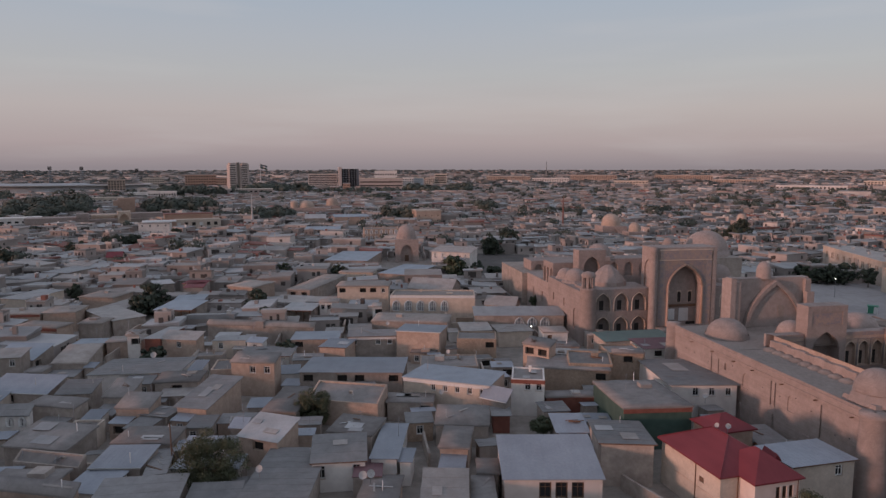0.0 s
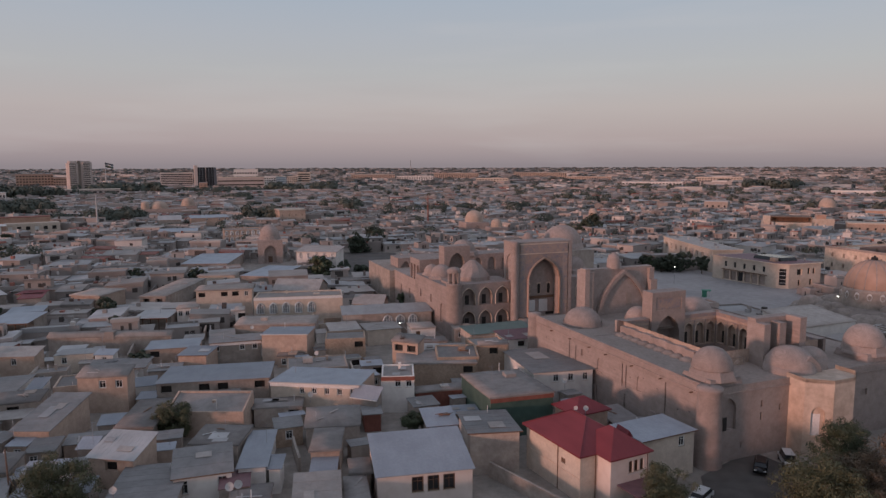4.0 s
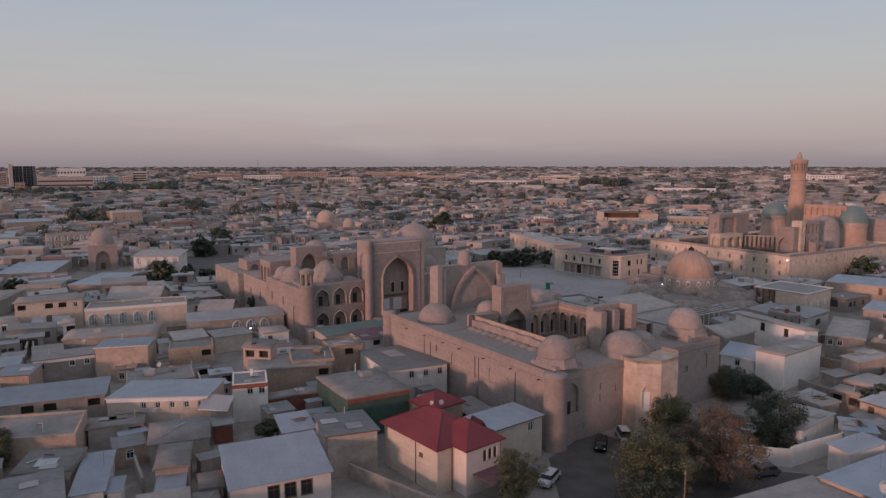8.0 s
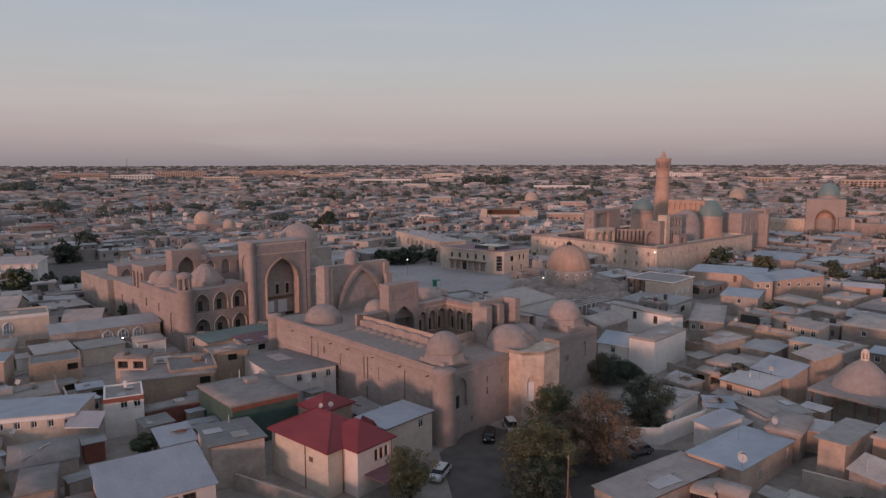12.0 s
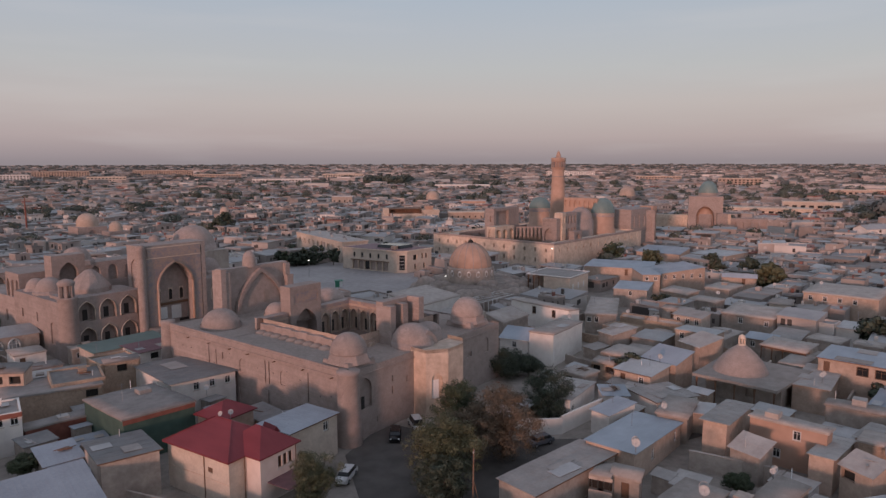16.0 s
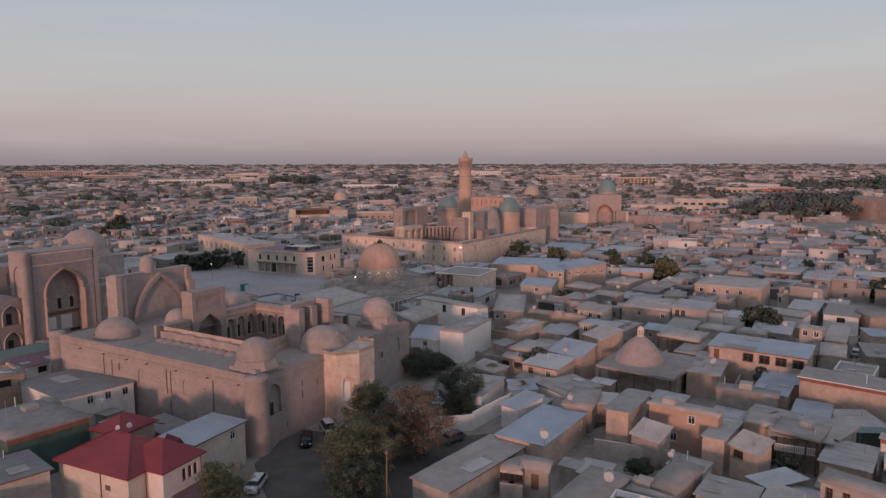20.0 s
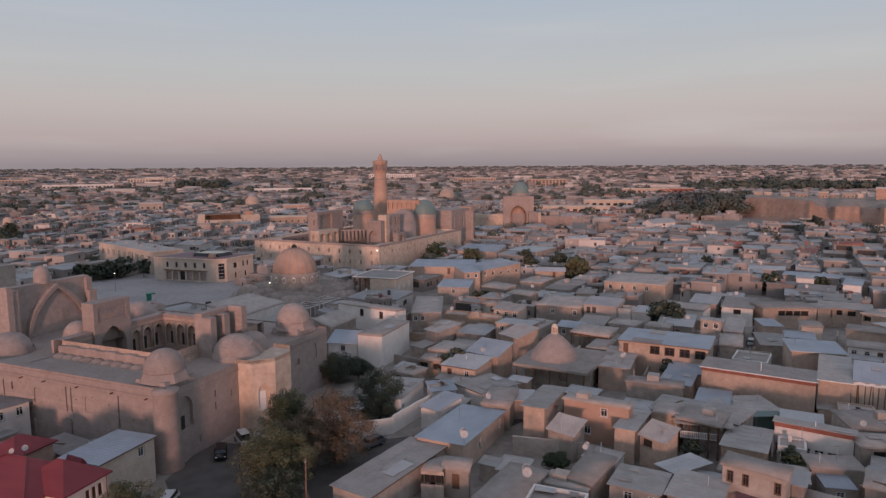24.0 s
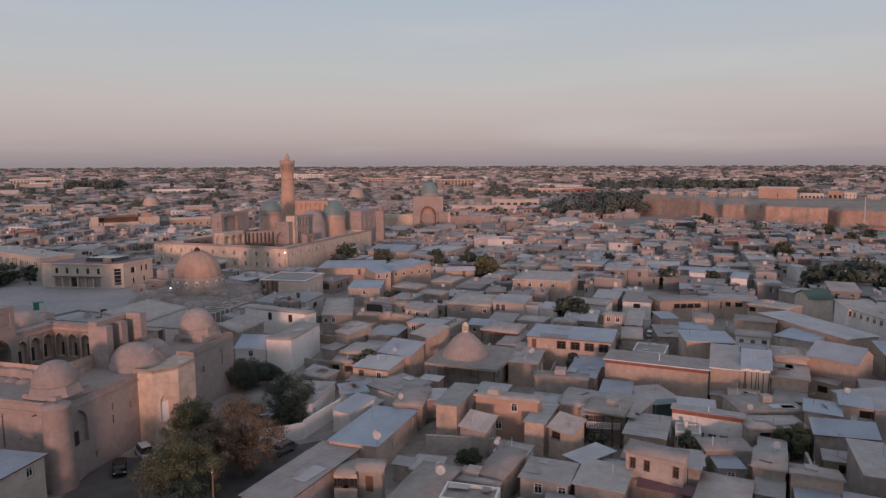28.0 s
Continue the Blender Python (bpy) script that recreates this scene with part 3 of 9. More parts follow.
        lg.face([(lx + lw, y0 - ld, 0), (lx + lw, y0 - 0.01, 0), (lx + lw, y0 - 0.01, lh + 0.1), (lx + lw, y0 - ld, lh - 0.25)])
        lg.face([(lx, y0 - 0.01, 0), (lx, y0 - ld, 0), (lx, y0 - ld, lh - 0.25), (lx, y0 - 0.01, lh + 0.1)])
        part("lean_to", lg, wall, ob)
        z0_, z1_ = lh - 0.27, lh + 0.12
        pr = [(lx - 0.2, y0 - ld - 0.3, z0_), (lx + lw + 0.2, y0 - ld - 0.3, z0_), (lx + lw + 0.2, y0 - 0.02, z1_), (lx - 0.2, y0 - 0.02, z1_)]
        rg2 = Geo()
        rg2.face([(q[0], q[1], q[2] + 0.08) for q in pr])
        for i in range(4):
            j = (i + 1) % 4
            rg2.face([pr[i], pr[j], (*pr[j][:2], pr[j][2] + 0.08), (*pr[i][:2], pr[i][2] + 0.08)])
        part("lean_to_roof", rg2, r.choice(("slate", "tin", "slate", "roofmud")), ob)
    if roof in ("flat", "slab") and w > 5 and r.random() < 0.45:
        hx, hy, hs = x0 + w * r.uniform(0.25, 0.75), y0 + d * r.uniform(0.5, 0.8), r.uniform(0.6, 1.1)
        part("roof_hatch", Geo().box(hx - hs, hy - hs, min(h, hb) - 0.4, hx + hs, hy + hs, min(h, hb) + r.uniform(0.3, 1.3)), r.choice((wall, "roofmud", "slate")), ob)
    if roof in ("flat", "slab", "slate") and r.random() < 0.2:
        for _ in range(r.randint(1, 3)):
            bl, bx_, by_ = r.uniform(1.2, 3.0), x0 + w * r.uniform(0.2, 0.7), y0 + d * r.uniform(0.2, 0.8)
            part("loose_board", Geo().box(-bl / 2, -0.12, 0, bl / 2, 0.12, 0.06), r.choice(("wood", "slate", "tin")), ob, "",
                 pose(bx_, by_, h + (hb - h) * (by_ - y0) / d + (0.28 if slab else -0.05 if flat else 0.06), 0, 0, r.uniform(0, 180)))
    if r.random() < 0.14 and math.hypot(x, y) > 92:
        al = r.uniform(2.0, 3.6)
        part("aerial", tube(tube(Geo(), (0, 0, -0.3), (0, 0, al), 0.035, 5), (-0.5, 0, al - 0.2), (0.5, 0, al - 0.2), 0.02, 4), "steel", ob, "thin rooftop aerial", pose(x0 + w * r.uniform(0.1, 0.9), y0 + d * 0.6, min(h, hb)))
    near = math.hypot(x, y) < 150

    def deck(px, py):
        return h + (hb - h) * (py - y0) / d + (0.28 if slab else -0.05 if flat else 0.05)
    if near and not gable and w > 4:
        if r.random() < 0.4:
            # a patch of newer sheet or felt laid on the roof
            for _ in range(r.randint(1, 2)):
                pw, pd = w * r.uniform(0.15, 0.4), d * r.uniform(0.15, 0.35)
                px, py = r.uniform(x0 + pw / 2, x1 - pw / 2), r.uniform(y0 + pd / 2, y1 - pd / 2)
                tilt = math.degrees(math.atan2(hb - h, d))
                part("roof_patch", Geo().box(-pw / 2, -pd / 2, 0.0, pw / 2, pd / 2, 0.03), r.choice(("slate", "tin", "tin", "roofmud", "slate")), ob, "patch of other sheeting", pose(px, py, deck(px, py) + (0.05 if slab else 0.03), tilt, 0, r.uniform(-4, 4)))
        if r.random() < 0.45:
            px, py = r.uniform(x0 + 0.5, x1 - 0.5), r.uniform(y0 + 0.5, y1 - 0.5)
            part("vent_pipe", tube(Geo(), (0, 0, -0.3), (0, 0, r.uniform(0.6, 1.5)), 0.06, 7), r.choice(("frame", "steel", "dish")), ob, "thin vent pipe", pose(px, py, deck(px, py)))
        if r.random() < 0.1:
            hp = Geo()
            for _ in range(r.randint(5, 10)):
                a_ = r.uniform(-0.4, 0.4)
                u_ = Vector((math.cos(a_), math.sin(a_), 0)) * r.uniform(0.5, 1.3)
                o_ = Vector((r.uniform(-0.4, 0.4), r.uniform(-0.4, 0.4), r.uniform(0.03, 0.3)))
                tube(hp, o_ - u_, o_ + u_ + Vector((0, 0, r.uniform(-0.05, 0.1))), r.uniform(0.03, 0.07), 4)
            px, py = r.uniform(x0 + w * 0.25, x1 - w * 0.25), r.uniform(y0 + d * 0.3, y1 - d * 0.3)
            tagged(part("board_heap", hp, r.choice(("wood", "steel", "slate")), ob, "heap of old boards and pipes", pose(px, py, deck(px, py), 0, 0, r.uniform(0, 180))), "heap of old boards and pipes", kind="stuff")
        if roof in ("tin", "tinblue", "slate") and r.random() < 0.5:
            part("eave_strip", Geo().box(x0 - over, y0 - over - 0.035, -0.12, x1 + over, y0 - over - 0.004, 0.03), r.choice(("dish", "frame", "wood", "steel")), ob, "", pose(0, 0, h - (hb - h) / d * over))
    if flat and r.random() < 0.5:
        part("chimney", Geo().box(-0.22, -0.22, -0.5, 0.22, 0.22, 0.7).box(-0.28, -0.28, 0.7, 0.28, 0.28, 0.8), wall, ob, "", pose(x0 + w * r.uniform(0.2, 0.8), y0 + d * r.uniform(0.5, 0.8), min(h, hb)))
    return ob


# ---- monuments ----
def slab_block(x0, y0, x1, y1, z0, z1, front=(), rear=(), left=(), right=(), depth=0.5):
    """A block with arched or square recesses on its faces; front looks along -y."""
    g = Geo()
    g.facade((x0, y0), (x1, y0), z0, z1, front, depth)
    g.facade((x1, y0), (x1, y1), z0, z1, right, depth)
    g.facade((x1, y1), (x0, y1), z0, z1, rear, depth)
    g.facade((x0, y1), (x0, y0), z0, z1, left, depth)
    g.face([(x0, y0, z1), (x1, y0, z1), (x1, y1, z1), (x0, y1, z1)])
    return g


def row(n, length, z0, z1, width, arched=True, depth=0.5, start=0.0):
    """n equal recesses spread over a length."""
    return [(start + length * (i + 0.5) / n - width / 2, start + length * (i + 0.5) / n + width / 2, z0, z1, arched, depth) for i in range(n)]


def dome_rib(r, z, rise, a, point=0.3, wa=0.13):
    g = Geo()
    prof = dome_profile(r + 0.07, z, rise + 0.07, 10, point)
    c, s = math.cos(a), math.sin(a)
    for (ra, za), (rb, zb) in zip(prof, prof[1:]):
        g.face([(ra * c + wa * s, ra * s - wa * c, za), (ra * c - wa * s, ra * s + wa * c, za), (rb * c - wa * s, rb * s + wa * c, zb), (rb * c + wa * s, rb * s - wa * c, zb)], True)
    return g


def arch_line(width, z0, z1, n=12):
    """Feet, springing and crown of a pointed arch, as offsets along a wall and heights."""
    half = width / 2
    zs = z1 - half * 1.15
    line = [(-half, z0)]
    for i in range(n + 1):
        x = -1 + 2 * i / n
        line.append((half * x, zs + (z1 - zs - 0.06) * (0.66 * math.sqrt(max(0.0, 1 - x * x)) + 0.34 * (1 - abs(x)))))
    return line + [(half, z0)]


# the near madrasa, seen from its rear corner
UX, UY, UR = 54.7, 80.7, 9.5
near_madrasa = thing("madrasa", pose(UX, UY, 0, 0, 0, UR), "old fired-brick madrasa with a courtyard, low domes and a corner tower", "madrasa")
for cx_, cy_, hw_, hd_ in ((20.0, 27.0, 21.5, 25.5), (20.3, -1.5, 5.0, 3.5)):
    c_, s_ = math.cos(radians(UR)), math.sin(radians(UR))
    claim(UX + cx_ * c_ - cy_ * s_, UY + cx_ * s_ + cy_ * c_, hw_, hd_, UR)
WH = 11.0
g = Geo()
slots = [(14.2, 14.5, 3.5, 9.2, False, 0.35), (16.4, 16.7, 2.5, 8.8, False, 0.35), (30.5, 30.8, 5.5, 9.3, False, 0.35), (31.5, 31.8, 5.5, 9.3, False, 0.35), (41.2, 41.5, 4.5, 9.3, False, 0.35),
         (18.3, 18.9, 7.4, 8.6, False, 0.3), (34.5, 36.0, 6.0, 8.6, True, 0.15), (23.5, 25.0, 6.0, 8.6, True, 0.15)]
g.facade((0, 50.5), (0, 0.6), 0, WH, slots, 0.35)                     # long side wall
part("side_wall", g, "oldbrick", near_madrasa)
g = Geo()
g.facade((0.6, 0.1), (15.1, 0.3), 0, WH, [(1.6, 4.4, 4.6, 9.4, True, 0.5), (9.0, 9.35, 5.2, 6.4, False, 0.3), (9.0, 9.35, 7.2, 8.2, False, 0.3), (12.6, 12.9, 6.2, 7.2, False, 0.3), (5.4, 5.7, 1.6, 2.5, False, 0.2)])
g.facade((25.0, 0.3), (40.5, 0.3), 0, WH, [(5.0, 6.6, 6.2, 7.2, False, 0.3), (10.5, 12.0, 6.0, 9.0, True, 0.2)])
g.facade((40.5, 0.3), (40.5, 50.5), 0, WH)
g.facade((40.5, 50.5), (0, 50.5), 0, WH)
part("rear_wall", g, "oldbrick", near_madrasa)
# The slit's shade is the colour of this sheet.
part("doorway", Geo().facade((2.6, 0.24), (3.4, 0.32), 4.6, 6.6, depth=0.1), "dark", near_madrasa, "slit filled with a near-black sheet as shade", pose(0.0, -0.12, 0.0))
# projecting bay of the rear hall
bay = [(15.1, 0.9), (15.0, -2.4), (18.0, -4.7), (22.2, -4.6), (25.0, -2.4), (25.0, 0.9)]
g = Geo()
for a, b in zip(bay, bay[1:]):
    ln_ = math.dist(a, b)
    g.facade(a, b, 0, 11.6, [(ln_ / 2 - 0.9, ln_ / 2 + 0.9, 3.2, 7.6, True, 0.45)] if 3.45 < ln_ < 3.95 else (), 0.4)
g.face([(x, y, 11.0) for x, y in bay])
for a, b in zip(bay, bay[1:]):
    g.face([(b[0], b[1], 11.6), (a[0], a[1], 11.6), (a[0], a[1], 11.0), (b[0], b[1], 11.0)])
part("rear_bay", g, "pale", near_madrasa, "pale plastered polygonal bay")
part("bay_grille", Geo().facade((15.6, -2.4), (17.0, -3.46), 3.2, 6.4), "frame", near_madrasa, "white lattice window")
# cornice, water spouts and small holes high on the long walls
for x0_, y0_, z0_, x1_, y1_, z1_ in ((-0.13, 2.2, WH - 1.15, -0.004, 50, WH - 0.95), (-0.1, 2.2, WH - 0.28, -0.004, 50, WH - 0.05), (2.2, 0.03, WH - 1.1, 15.0, 0.2, WH - 0.92), (25.1, 0.12, WH - 1.1, 40.4, 0.27, WH - 0.92)):
    part("cornice", Geo().box(x0_, y0_, z0_, x1_, y1_, z1_), "oldbrick", near_madrasa, "thin projecting brick courses")
wr_ = random.Random(31)
for k_ in range(7):
    y_ = 4.6 + 6.4 * k_ + wr_.uniform(-1.2, 1.2)
    part("water_spout", Geo().box(-0.6, y_ - 0.08, WH - 1.40, -0.003, y_ + 0.08, WH - 1.26), "wood", near_madrasa, "wooden water spout")
# No holes are cut: near-black squares stand for their shade.
for k_ in range(12):
    y_, z_ = 3.4 + 3.8 * k_ + wr_.uniform(-0.9, 0.9), wr_.choice((6.2, 7.6, 8.6)) + wr_.uniform(-0.3, 0.3)
    part("putlog_hole", Geo().box(-0.006, y_ - 0.09, z_, -0.002, y_ + 0.09, z_ + 0.18), "dark", near_madrasa, "near-black square as the shade of a small hole")
for k_ in range(6):
    x0_ = 3.0 + 8.0 * k_
    part("buttress", Geo().prism([(-0.22, x0_), (-0.004, x0_), (-0.004, x0_ + 1.3), (-0.22, x0_ + 1.3)], 0, 3.4 + 0.5 * (k_ % 3)), "oldbrick", near_madrasa, "shallow repaired footing")
# corner tower, tapering
part("corner_tower", Geo().lathe(0.2, 0.3, [(2.05, -0.1), (1.9, 3.0), (1.68, 8.0), (1.62, 10.6), (1.78, 10.9), (1.78, 11.35), (0.2, 11.5)], 20), "oldbrick", near_madrasa)
part("corner_turret", Geo().lathe(0.3, 50.2, [(1.5, 0), (1.3, 10.8), (1.4, 11.6), (0.1, 11.7)], 16), "oldbrick", near_madrasa)
# roofs of the four wings round the court
cx0, cx1, cy0, cy1 = 9.0, 31.0, 9.0, 32.0
g = Geo()
for x0, y0, x1, y1 in ((0.5, 0.7, 40.4, cy0), (0.5, cy0, cx0, cy1), (cx1, cy0, 40.4, cy1), (0.5, cy1, 40.4, 50.3)):
    nx, ny = max(2, int((x1 - x0) / 3)), max(2, int((y1 - y0) / 3))
    pts = [[(x0 + (x1 - x0) * i / nx, y0 + (y1 - y0) * j / ny, WH - 0.25 + rnd.uniform(-0.06, 0.06)) for i in range(nx + 1)] for j in range(ny + 1)]
    for j in range(ny):
        for i in range(nx):
            g.face([pts[j][i], pts[j][i + 1], pts[j + 1][i + 1], pts[j + 1][i]], True)
part("roof", g, "oldroof", near_madrasa, "weathered clay roof")
# parapets
part("parapet", Geo().box(0.0, 1.0, WH - 0.2, 0.55, 50, WH + 0.35), "oldbrick", near_madrasa)
for i in range(9):
    y0 = 12.4 + i * 2.15
    part("court_parapet", Geo().box(cx0 - 0.9, y0, WH - 0.3, cx0 - 0.1, y0 + 2.15, WH + 1.3 + 0.14 * (i % 2)), "oldbrick", near_madrasa, "crumbling courtyard parapet")
    part("vault_back", Geo().lathe(cx0 - 1.5, y0 + 1.0, dome_profile(1.2, WH - 0.3, 0.6, 4), 10), "oldroof", near_madrasa)
# courtyard faces, two storeys of arches
for name, a, b, n in (("court_wall", (cx0, cy1), (14.9, cy1), 2), ("court_wall", (22.9, cy1), (cx1, cy1), 3), ("court_wall", (cx1, cy1), (cx1, cy0), 8), ("court_wall", (cx1, cy0), (cx0, cy0), 7), ("court_wall", (cx0, cy0), (cx0, cy1), 8)):
    L_ = math.dist(a, b)
    part(name, Geo().facade(a, b, 0, 13.0, row(n, L_, 1.0, 5.6, 2.1, depth=0.7) + row(n, L_, 6.9, 11.4, 2.1, depth=0.7), 1.0), "courtbrick", near_madrasa)
    nrm = Vector(((b[1] - a[1]) / L_, -(b[0] - a[0]) / L_, 0))
    ux_ = Vector(((b[0] - a[0]) / L_, (b[1] - a[1]) / L_, 0))
    part("tile_band", Geo().facade(a, b, 12.3, 13.0), "tile", near_madrasa, "faded glazed tile band", pose(*(0.012 * v for v in nrm)))
    part("tile_band", Geo().facade(a, b, 6.15, 6.7), "tile", near_madrasa, "faded glazed tile band", pose(*(0.012 * v for v in nrm)))
    for i in range(n):
        for z0_, z1_ in ((1.0, 5.6), (6.9, 11.4)):
            mid_ = L_ * (i + 0.5) / n
            rim = Geo()
            pts_ = [Vector((a[0], a[1], 0)) + ux_ * (mid_ + dx) + nrm * 0.03 + Vector((0, 0, z)) for dx, z in arch_line(2.1, z0_, z1_)]
            for p_, q_ in zip(pts_, pts_[1:]):
                tube(rim, p_, q_, 0.08, 5)
            part("arch_rim", rim, "pale", near_madrasa, "pale rim of a court arch")
            fr_ = [Vector((a[0], a[1], 0)) + ux_ * (mid_ + dx) + nrm * 0.03 + Vector((0, 0, z)) for dx, z in ((-1.28, z0_), (-1.28, z1_ + 0.35), (1.28, z1_ + 0.35), (1.28, z0_))]
            panel_ = Geo()
            for p_, q_ in zip(fr_, fr_[1:]):
                tube(panel_, p_, q_, 0.06, 4)
            part("arch_panel", panel_, "tile", near_madrasa, "thin tiled frame round a court arch")
            c0_ = Vector((a[0], a[1], 0)) + ux_ * (mid_ - 0.36) - nrm * 0.69
            c1_ = c0_ + ux_ * 0.72
            # The dark of the cell is this sheet's colour.
            part("cell_opening", Geo().facade(c0_[:2], c1_[:2], z0_ + 0.1, z0_ + 2.5), "dark", near_madrasa, "cell doorway as a sheet coloured like shade")
g = Geo()
g.box(cx0 - 0.6, cy1 + 1.25, WH - 0.3, cx1 + 1.8, cy1 + 1.8, 13.0).box(cx1 + 1.25, cy0, WH - 0.3, cx1 + 1.8, cy1 + 1.24, 13.0)
g.face([(cx0, cy1, 13.0), (cx1, cy1, 13.0), (cx1, cy1 + 1.3, 13.0), (cx0, cy1 + 1.3, 13.0)])
g.face([(cx1, cy0, 13.0), (cx1 + 1.3, cy0, 13.0), (cx1 + 1.3, cy1, 13.0), (cx1, cy1, 13.0)])
part("court_cornice", g, "oldbrick", near_madrasa)
part("court_floor", Geo().box(cx0, cy0, 0, cx1, cy1, 0.15), "dust", near_madrasa, "dusty courtyard paving")
# portals: court side front, court side rear, and the great street portal seen from behind
part("court_portal", slab_block(15.0, cy1 - 0.5, 22.8, cy1 + 2.4, 0, 18.0, [(1.2, 6.6, 0.3, 13.4, True, 2.7), (0.9, 6.9, 14.5, 16.9, False, 0.12)]), "oldbrick", near_madrasa)
part("portal_tiles", Geo().facade((16.1, cy1 - 0.4), (21.7, cy1 - 0.4), 14.7, 16.7), "tile", near_madrasa, "faded blue tile panel")
part("portal_hall", slab_block(15.6, cy1 + 2.45, 23.0, cy1 + 6.0, 0, 12.6), "oldroof", near_madrasa, "low hall behind the court portal")
part("rear_portal", slab_block(16.0, 8.0, 23.6, 9.6, 0, 18.0), "oldbrick", near_madrasa)
for bx_ in (16.0, 19.2, 22.3):
    part("pilaster", Geo().box(bx_, 6.2 if bx_ < 20 else 5.2, WH - 0.3, bx_ + 1.3, 7.99, 17.4 if bx_ < 20 else 18.2), "oldbrick", near_madrasa)
def barrel(x0, x1, y0, y1, z0, z1, end=0.0):
    """A pointed barrel vault with closed ends."""
    mid, half, g = (x0 + x1) / 2, (x1 - x0) / 2, Geo()
    line = [(mid + half * t, z0 + (z1 - z0) * (0.62 * math.sqrt(max(0.0, 1 - t * t)) + 0.38 * (1 - abs(t)))) for t in (-1 + k / 8 for k in range(17))]
    for (xa, za), (xb, zb) in zip(line, line[1:]):
        g.face([(xa, y0, za), (xa, y1, za), (xb, y1, zb), (xb, y0, zb)][::-1])
        g.face([(xa, y0, z0), (xb, y0, z0), (xb, y0, zb), (xa, y0, za)])
        g.face([(xb, y1, z0), (xa, y1, z0), (xa, y1, za), (xb, y1, zb)])
    return g


part("street_portal", slab_block(9.6, 47.2, 27.2, 49.0, 0, 20.4), "oldbrick", near_madrasa)
part("portal_pier", slab_block(9.4, 45.6, 10.5, 47.6, WH - 0.3, 20.8), "oldbrick", near_madrasa)
part("portal_pier", slab_block(10.52, 45.8, 11.6, 47.2, WH - 0.3, 20.0), "oldbrick", near_madrasa)
part("portal_pier", slab_block(26.0, 45.8, 27.6, 47.2, WH - 0.3, 17.6), "oldbrick", near_madrasa)
part("portal_pier", slab_block(26.0, 46.4, 27.2, 47.19, 17.604, 20.1), "oldbrick", near_madrasa)
part("portal_vault", barrel(13.6, 25.6, 46.75, 47.3, WH - 0.3, 19.3), "oldbrick", near_madrasa, "pointed back of the portal vault")
ring_ = Geo()
lines_ = [[(mid_ + hw_ * t_, WH - 0.3 + hz_ * (0.62 * math.sqrt(max(0.0, 1 - t_ * t_)) + 0.38 * (1 - abs(t_)))) for t_ in (-1 + k / 8 for k in range(17))] for mid_, hw_, hz_ in ((19.6, 6.55, 9.2), (19.6, 5.75, 8.35))]
for (o0, o1), (i0, i1) in zip(zip(lines_[0], lines_[0][1:]), zip(lines_[1], lines_[1][1:])):
    ring_.face([(i0[0], 46.2, i0[1]), (i1[0], 46.2, i1[1]), (o1[0], 46.2, o1[1]), (o0[0], 46.2, o0[1])])
    ring_.face([(o0[0], 46.2, o0[1]), (o1[0], 46.2, o1[1]), (o1[0], 47.21, o1[1]), (o0[0], 47.21, o0[1])])
    ring_.face([(i1[0], 46.2, i1[1]), (i0[0], 46.2, i0[1]), (i0[0], 46.8, i0[1]), (i1[0], 46.8, i1[1])])
part("vault_rib", ring_, "oldbrick", near_madrasa, "thick brick edge of the portal vault")
part("portal_hatch", Geo().box(20.4, 46.68, 12.4, 21.8, 46.74, 15.0), "oldroof", near_madrasa, "small walled-up hatch in the portal's back")
part("cupola", Geo().lathe(17.9, 48.1, [(1.45, 20.2), (1.4, 21.5)] + dome_profile(1.4, 21.5, 2.1, 7), 16), "oldbrick", near_madrasa)
# domes on their square and polygonal bases
for dx, dy, r, base, rise, z in ((3.7, 3.8, 2.9, 4.3, 3.0, 12.9), (36.0, 4.6, 3.1, 4.4, 3.2, 13.0), (5.9, 41.0, 3.6, 0.0, 3.0, 11.2), (16.4, 37.5, 2.4, 0.0, 2.3, 11.9), (33.5, 41.0, 3.6, 0.0, 3.0, 11.2)):
    g = Geo()
    if base:
        b_ = 3.0
        g.prism([(dx - b_, dy - b_), (dx + b_, dy - b_), (dx + b_, dy + b_), (dx - b_, dy + b_)], WH - 0.3, WH + 0.9, 0.9)
        g.lathe(dx, dy, [(b_ * 1.2, WH + 0.5), (b_ * 1.12, WH + 1.0), (r * 1.04, z - 0.15), (r * 0.98, z)], 8, math.pi / 8, False)
    else:
        g.lathe(dx, dy, [(r * 1.08, WH - 0.3), (r * 1.05, z + 0.2)], 20)
    g.lathe(dx, dy, dome_profile(r, z, rise, 9, 0.3), 28)
    part("dome", g, "oldbrick", near_madrasa, "weathered brick dome")
g = Geo().lathe(18.4, 3.4, [(3.75, WH - 0.3), (3.7, 11.6)] + dome_profile(3.6, 11.6, 3.0, 9, 0.35), 22)
part("vault", g, "oldbrick", near_madrasa, "rounded brick vault over the rear hall")
part("vault", barrel(16.6, 21.6, 0.3, 2.6, WH - 0.3, 13.6), "oldbrick", near_madrasa, "pointed brick vault over the bay")
part("vault", Geo().lathe(22.8, 3.6, [(2.6, WH - 0.3), (2.5, 12.4)] + dome_profile(2.4, 12.4, 1.6, 6), 14), "oldbrick", near_madrasa, "low brick vault")

# the madrasa across the street, facing the camera
far_madrasa = thing("madrasa", pose(UX, UY, 0, 0, 0, UR), "ornate brick madrasa with a tall tiled portal and two-storey arcades", "madrasa")
c_, s_ = math.cos(radians(UR)), math.sin(radians(UR))
